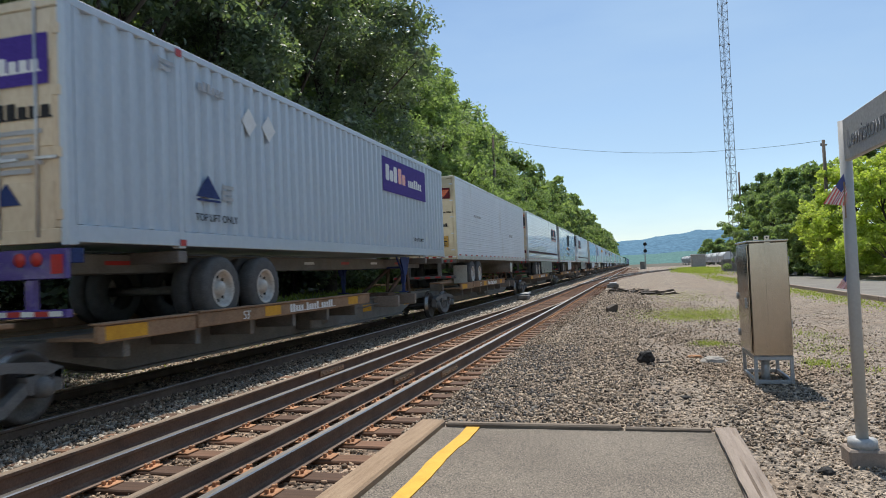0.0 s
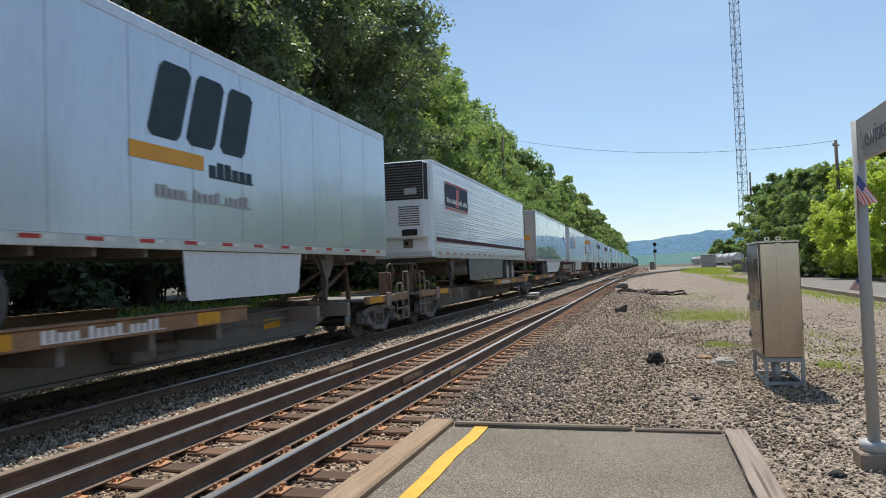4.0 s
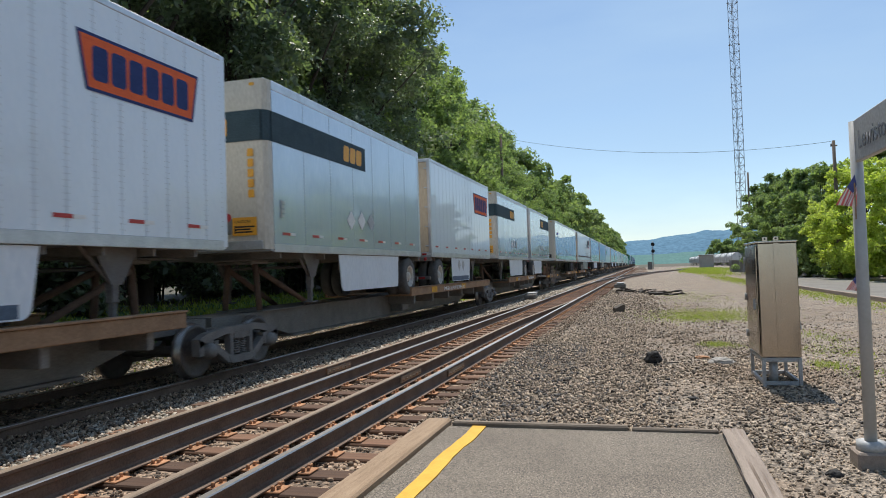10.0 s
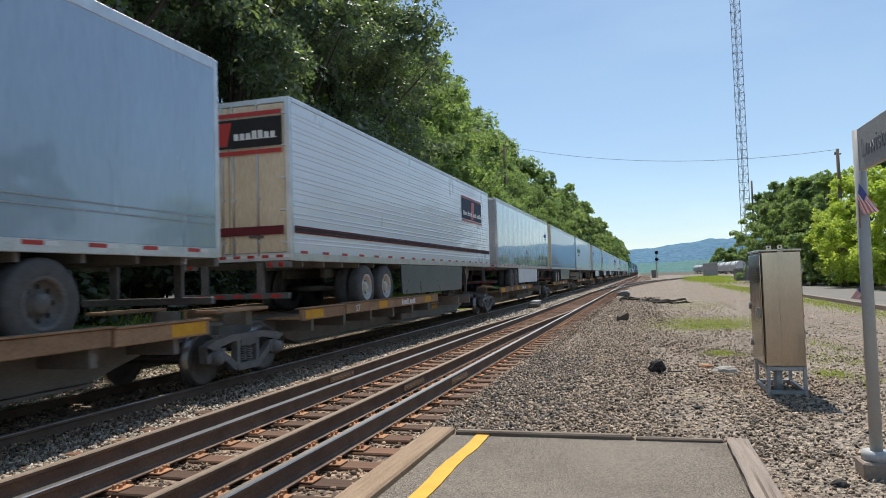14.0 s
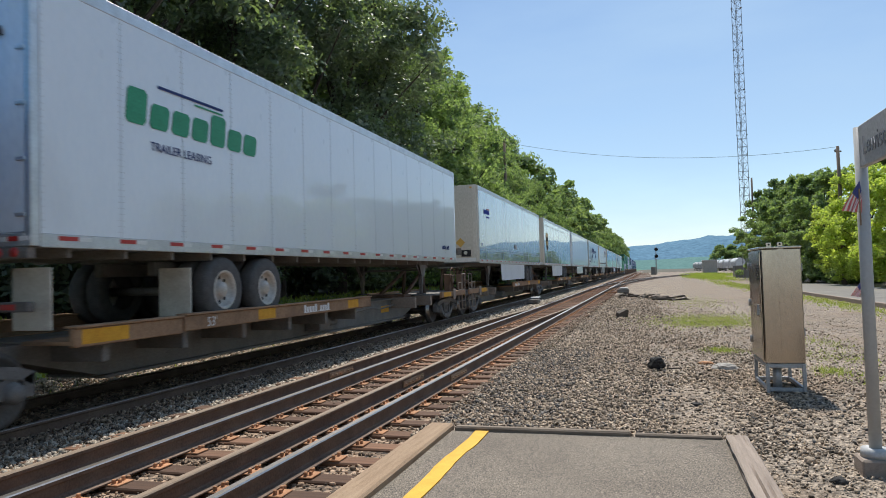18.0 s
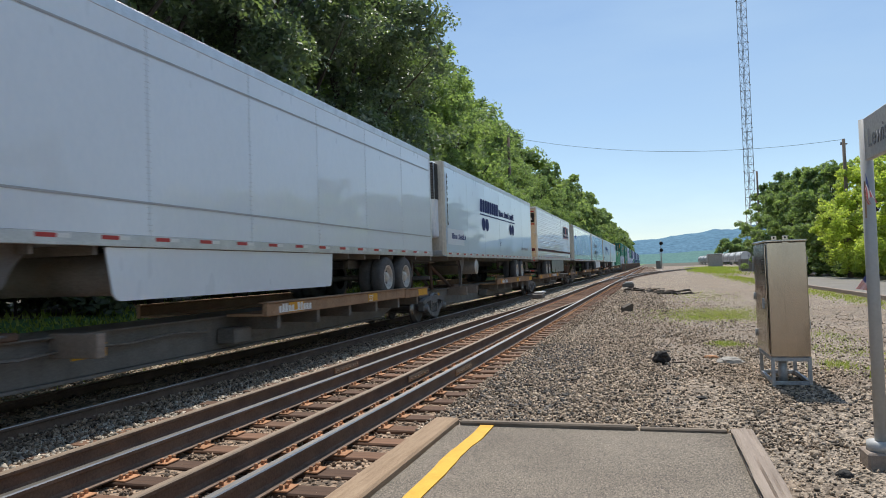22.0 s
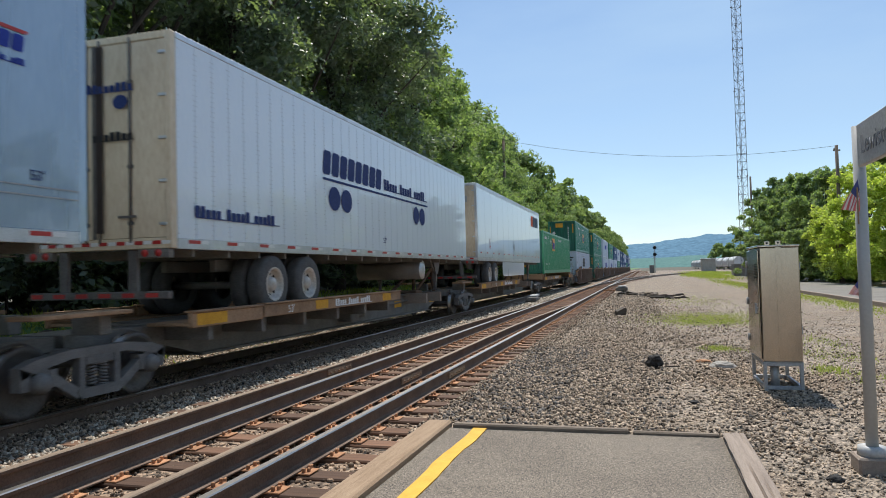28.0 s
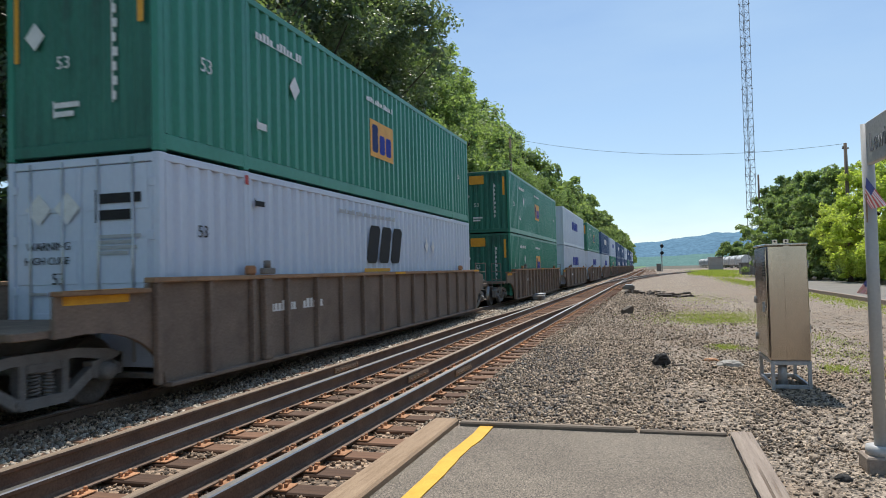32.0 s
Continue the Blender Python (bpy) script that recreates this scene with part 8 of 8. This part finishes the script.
    trailer(255.6, 272.3, False, "blue trailer with smooth side panels and weathered tan rear", "trailer_blue", 1.22, "door_tan", "door_tan", "dark", (5.35, 11.3, 0.8), "skirt_dark", axles=(2.6, 3.85), tape="high", marks=[
        ("arrow", 3.18, 3.38, 2.28, 2.68, "red"), ("arrow", 15.2, 15.35, 2.2, 2.55, "red"), ("bars", 15.4, 16.1, 4.1, 4.3, "white_mark", dict(n=1)), ("bars", 14.9, 15.1, 2.7, 2.9, "white_mark", dict(n=1))])
    trailer(273.1, 290.3, False, "white trailer with riveted panels and green lettering blocks", "white_paint", 1.22, "white_dull", "alu", "doors", None, axles=(3.55, 4.8), flaps=True, marks=[
        ("blocks", 1.4, 4.5, 3.53, 4.0, "green_mark", dict(n=7, hs=(1, 0.72, 0.72, 0.72, 1, 0.72, 0.72), lean=0.08)), ("slant", 2.0, 3.52, 4.09, 4.13, "navy", dict(n=0.02, name="logo")), ("rect", 2.8, 3.5, 4.03, 4.055, "green_mark", dict(name="logo")), ("text", 1.85, 4.5, 3.23, 3.40, "navy", dict(text="TRAILER LEASING")), ("bars", 15.4, 16.2, 2.3, 2.42, "navy", dict(n=1))],
        end_marks=[("bars", 0.2, 0.95, 4.2, 4.35, "black", dict(n=1))])
    e = [198.9, 218.2, 236.6, 254.6, 272.2, 291.3]
    for k in range(5):
        spine(e[k], e[k + 1], "far" if k == 0 else "near", k == 0, k == 4, spine_label, marks=fifty(3.9, 6.9, 8.0) if k else [("bars", 9.8, 11.6, 0.78, 0.93, "white_mark", dict(n=1))])

    smooth(293.5, 309.8, True, axles=(3.4, 4.65))
    trailer(311.6, 327.7, True, "grey-blue trailer with a gold and brown shield", "silver_grey", 8.0, "door_grey", "alu", "doors", (6.1, 12.0, 0.78), "white_dull", rims="rim_dusty", nose_mat="nose_tan", axles=(3.5, 4.8), marks=[
        ("shield", 1.05, 2.15, 2.83, 3.98, "gold"), ("shield", 1.11, 2.09, 2.90, 3.72, "brown"), ("blocks", 1.22, 2.02, 3.2, 3.5, "gold", dict(n=3)), ("text", 0.3, 1, 2.5, 2.68, "navy", dict(text="53'")),
        ("rect", 0.24, 15.9, 4.50, 4.53, "white_mark", dict(name="bead"))],
        end_marks=[("rect", -0.2, 0.3, 2.6, 3.0, "grey_mark", dict(name="plate"))])
    trailer(329.2, 346.4, True, "white refrigerated trailer with a black-grilled cooling unit", "white_paint", 2.4, "white_dull", "alu", "doors", (6.7, 12.9, 0.72), "white_paint", reefer=True, axles=(2.3, 3.6), marks=[
        ("rect", 0.24, 17.0, 4.42, 4.45, "grey_mark", dict(name="bead")), ("rect", 0.24, 17.0, 2.46, 2.49, "grey_mark", dict(name="bead")), ("bars", 0.4, 0.5, 2.9, 4.7, "black", dict(n=9))])

    def disc_logo(y):
        return [("blocks", y, y + 3.3, 3.55, 4.05, "navy", dict(n=8, lean=0.12)), ("bars", y + 3.45, y + 7.0, 3.58, 3.85, "navy", dict(n=1)), ("rect", y, y + 7.05, 3.43, 3.48, "navy", dict(name="logo")), ("round", y + 0.25, y + 0.82, 2.83, 3.33, "navy", dict(name="logo")), ("round", y + 0.86, y + 1.43, 2.83, 3.33, "navy", dict(name="logo")),
                ("round", y + 5.7, y + 6.2, 2.86, 3.36, "navy", dict(name="logo")), ("round", y + 6.25, y + 6.75, 2.86, 3.36, "navy", dict(name="logo"))]
    trailer(347.7, 364.4, True, "white refrigerated trailer with navy logo blocks and discs", "white_blue", 2.6, "door_tan", "door_tan", "doors", None, reefer=True, axles=(3.0, 4.3), nose_mat="nose_tan", marks=[*[(k[0], k[1], k[2], k[3] + 0.13, k[4] + 0.13, *k[5:]) for k in disc_logo(4.88)], ("rect", 0.3, 2.35, 2.3, 2.82, "white_dull", dict(name="patch", label="riveted repair patch")), ("bars", 0.8, 2.6, 2.5, 2.68, "navy", dict(n=1)), ("text", 8.3, 9, 2.45, 2.7, "navy", dict(text="53'")), ("bars", 0.35, 0.45, 2.9, 4.6, "black", dict(n=9)), ("bars", 13.5, 15.5, 2.35, 2.5, "grey_mark", dict(n=1))])
    maroon(366.5, 383.3)
    e = [292.0, 310.7, 328.4, 347.2, 365.4, 384.6]
    for k in range(5):
        spine(e[k], e[k + 1], "near" if k == 4 else "far", k == 0, k == 4, spine_label, marks=fifty(4.6, 6.7, 8.8) if k == 4 else [("text", 13.0, 14, 0.77, 0.97, "white_mark", dict(text="53'")), ("bars", 9.0, 10.2, 0.78, 0.93, "white_mark", dict(n=1))])

    smooth(386.2, 403.6, True, skirt=None)
    smooth(405.0, 422.5, False, skirt=(5.0, 12.6, 0.8))
    trailer(423.9, 440.4, False, "white trailer with navy logo blocks and rusty hinged doors", "white_paint", 0.42, "door_tan", "door_tan", "dark", None, reefer=True, axles=(2.8, 4.1), marks=[*disc_logo(4.7), ("bars", 0.5, 2.9, 2.36, 2.54, "navy", dict(n=1)), ("text", 8.0, 9, 2.24, 2.44, "navy", dict(text="53'"))],
            end_marks=[("rect", 0.06, 0.17, 2.15, 4.82, "brown", dict(name="door_post", label="dark brown upright post")), ("bars", -0.1, 0.7, 4.15, 4.28, "navy", dict(n=1)), ("round", 0.35, 0.6, 3.9, 4.1, "navy"), ("bars", 0.0, 0.7, 3.45, 3.58, "black", dict(n=1))])
    trailer(442.1, 459.0, False, "white trailer with riveted panels and a small orange logo", "white_paint", 1.3, "door_tan", "alu", "dark", (5.1, 11.0, 0.72), "white_paint", axles=(2.25, 3.5), tape="high", marks=[
        ("arrow", 2.14, 2.36, 2.38, 2.85, "red"), ("arrow", 15.2, 15.35, 2.2, 2.5, "red"), ("slant", 13.4, 14.15, 4.0, 4.6, "orange_flat", dict(n=0.1, name="logo")), ("blocks", 14.2, 16.1, 4.0, 4.6, "slate", dict(n=3)), ("diamond", 7.65, 8.05, 2.4, 2.85, "grey_mark")],
        end_marks=[("rect", 0.1, 0.35, 4.2, 4.45, "orange", dict(name="logo")), ("blocks", 0.4, 0.95, 4.2, 4.45, "grey_mark", dict(n=3))])

    def amber_logo(y, z):
        return [("rect", y, y + 1.5, z, z + 0.88, "amber", dict(name="logo")), ("blocks", y + 0.12, y + 0.55, z + 0.12, z + 0.78, "navy", dict(n=1)), ("blocks", y + 0.58, y + 1.4, z + 0.12, z + 0.58, "blue_mark", dict(n=2))]
    container(460.6, 1.22, "green corrugated container standing on a spine car", "container_moss", mat_end="container_green_shade_soot", length=16.2, tall=2.8, doors_near=False, marks=[*amber_logo(4.3, 2.8),
        ("bars", 0.55, 1.75, 3.5, 3.68, "white_mark", dict(n=1)), ("text", 0.95, 2, 3.15, 3.4, "white_mark", dict(text="53")), ("text", 0.55, 2, 1.8, 1.93, "white_mark", dict(text="TOP LIFT ONLY")), ("diamond", 3.4, 3.8, 3.2, 3.6, "white_mark"), ("bars", 2.3, 2.5, 3.55, 3.75, "white_mark", dict(n=2)),
        ("bars", 2.35, 2.55, 1.75, 1.95, "white_mark", dict(n=2)), ("text", 7.9, 9.6, 3.58, 3.76, "white_mark", dict(text="WARNING  HIGH CUBE")), ("text", 14.9, 15, 3.0, 3.2, "white_mark", dict(text="53"))],
        end_marks=[("text", 0.4, 1, 3.3, 3.42, "white_mark", dict(text="WARNING")), ("text", 0.4, 1, 3.1, 3.22, "white_mark", dict(text="HIGH CUBE")), ("bars", -0.6, 0.3, 2.6, 2.8, "white_mark", dict(n=1)), ("rect", 0.0, 0.2, 1.7, 1.95, "amber", dict(name="placard")), ("rect", -0.9, -0.2, 3.3, 3.7, "amber", dict(name="logo"))])
    e = [384.9, 404.0, 422.85, 441.0, 459.7, 478.8]
    for k in range(5):
        spine(e[k], e[k + 1], "far" if k == 0 else "near", k == 0, k == 4, spine_label, flat=k == 4, marks=fifty(4.2, 6.2, 8.2) if k else [("bars", 10.2, 11.6, 0.78, 0.93, "white_mark", dict(n=1))])

    # double-stacked containers in well cars
    def green_stack(s, z, label, lite=False):
        container(s, z, label, "container_green", mat_end="container_green_shade_soot", length=16.3, tall=2.9, doors_near=False, lite=lite, marks=[*amber_logo(7.3, z + 1.03), ("text", 0.9, 2, z + 1.3, z + 1.6, "white_mark", dict(text="53")), ("diamond", 3.52, 3.9, z + 1.5, z + 1.94, "white_mark"), ("bars", 2.4, 4.0, z + 2.25, z + 2.4, "white_mark", dict(n=1)), ("bars", 2.4, 2.7, z + 0.7, z + 0.9, "white_mark", dict(n=1)), ("bars", 7.1, 8.8, z + 2.3, z + 2.42, "white_mark", dict(n=1)), ("text", 14.9, 15, z + 1.4, z + 1.6, "white_mark", dict(text="53"))],
                  end_marks=[("rect", -0.6, 0.1, z + 2.3, z + 2.7, "amber", dict(name="logo")), ("text", -0.4, 0.2, z + 1.25, z + 1.5, "white_mark", dict(text="53")), ("bars", 0.55, 0.65, z + 0.7, z + 2.3, "white_mark", dict(n=8)), ("diamond", -0.95, -0.6, z + 1.55, z + 1.95, "white_mark"), ("rect", 0.98, 1.08, z + 1.75, z + 2.6, "amber", dict(name="reflector")), ("bars", -0.45, 0.0, z + 0.55, z + 0.8, "white_mark", dict(n=2)), ("rect", -1.14, -1.06, z + 1.4, z + 2.4, "amber", dict(name="reflector"))])
    container(482.9, 0.27, "pale grey corrugated container low in a well car", "container_pale", length=16.3, tall=2.9, marks=[
        ("blocks", 6.95, 9.2, 1.7, 2.58, "black", dict(n=3, lean=0.25)), ("rect", 6.8, 8.4, 1.5, 1.58, "amber", dict(name="logo")), ("text", 0.8, 2, 2.05, 2.3, "black", dict(text="53")), ("diamond", 11.2, 11.5, 2.0, 2.4, "white_mark"), ("diamond", 11.8, 12.1, 2.0, 2.4, "white_mark"), ("rect", 2.02, 2.12, 2.95, 3.1, "red"), ("bars", 5.5, 8.8, 2.75, 2.85, "grey_mark", dict(n=1)), ("bars", 2.3, 2.6, 2.6, 2.75, "black", dict(n=1))],
        end_marks=[("bars", 0.25, 1.0, 2.25, 2.7, "black", dict(n=2)), ("text", -0.95, 0, 1.90, 2.06, "black", dict(text="WARNING")), ("text", -0.98, 0, 1.70, 1.85, "black", dict(text="HIGH CUBE")), ("text", -0.5, 0, 1.42, 1.65, "black", dict(text="53")), ("diamond", -0.95, -0.5, 2.25, 2.7, "white_mark"), ("diamond", -0.45, 0.0, 2.25, 2.7, "white_mark"), ("bars", 0.3, 1.0, 1.8, 2.1, "grey_mark", dict(n=4))])
    green_stack(482.9, 3.19, "green corrugated container stacked on a pale grey one")
    well(480.4, 501.9, True, True, "brown ribbed well car carrying two stacked containers")
    at = 506.8
    colours = [("container_green", "container_green"), ("container_pale", "container_pale"), ("container_green", "container_pale"), ("container_blue", "container_pale"), ("container_pale", "container_green"), ("container_blue", "container_blue"),
               ("container_blue", "container_blue"), ("container_pale", "container_blue"), ("container_blue", "container_green"), ("container_blue", "container_blue"), ("container_pale", "container_blue")]
    for k, (up, down) in enumerate(colours):
        for z, mt in ((0.27, down), (3.19, up)):
            word = {"container_green": "green", "container_pale": "pale grey-blue", "container_blue": "dark blue"}[mt]
            if mt == "container_green":
                green_stack(at, z, "green corrugated container in a far stack", k > 0)
            else:
                container(at, z, word + " corrugated container in a far stack", mt, length=16.3, lite=True, marks=[("blocks", 6.0, 10.5, z + 1.4, z + 2.1, "white_mark" if mt == "container_blue" else "blue_mark", dict(n=4))])
        well(at - 2.2, at + 18.2, k % 5 == 0, k % 5 == 4, "brown ribbed well car carrying two stacked containers", k > 0)
        at += 20.4


make_up()
strewn()
ties()


# ---- what moves ----
def motions():
    """The train rolls towards the camera at an even speed, and its wheels turn."""
    for ob, s, z in MOVING:
        walk(ob, [(t, pose(XC, s - V * t, z)) for t in (0, 8, 16, 24, 32)])
    swing = ((0, 150), (1.2, 110), (2.2, 40), (3.5, 5), (5, 12), (6, 0), (7.2, 60), (8.4, 130), (9.5, 140), (11, 80), (12, 20), (14, 10), (16, 60), (17.5, 110), (19, 145), (20.5, 100), (22, 50), (23, 75), (24.5, 100), (26.5, 60), (28, 120), (29.5, 60), (31, 10), (32, 5))
    walk(FLAG, [(t, pose(1.655, 6.25, 1.885, 0, 0, a)) for t, a in swing])
    first = WHEELSETS[0]
    turn = math.degrees(V / WHEEL_R)
    walk(first, [(k / 30, pose(0, 0, 0, turn * k / 30)) for k in range(0, 961)])
    data = first.animation_data
    for w in WHEELSETS[1:]:
        w.rotation_mode = "QUATERNION"
        own = w.animation_data_create()
        own.action = data.action
        own.action_slot = data.action_slot


motions()
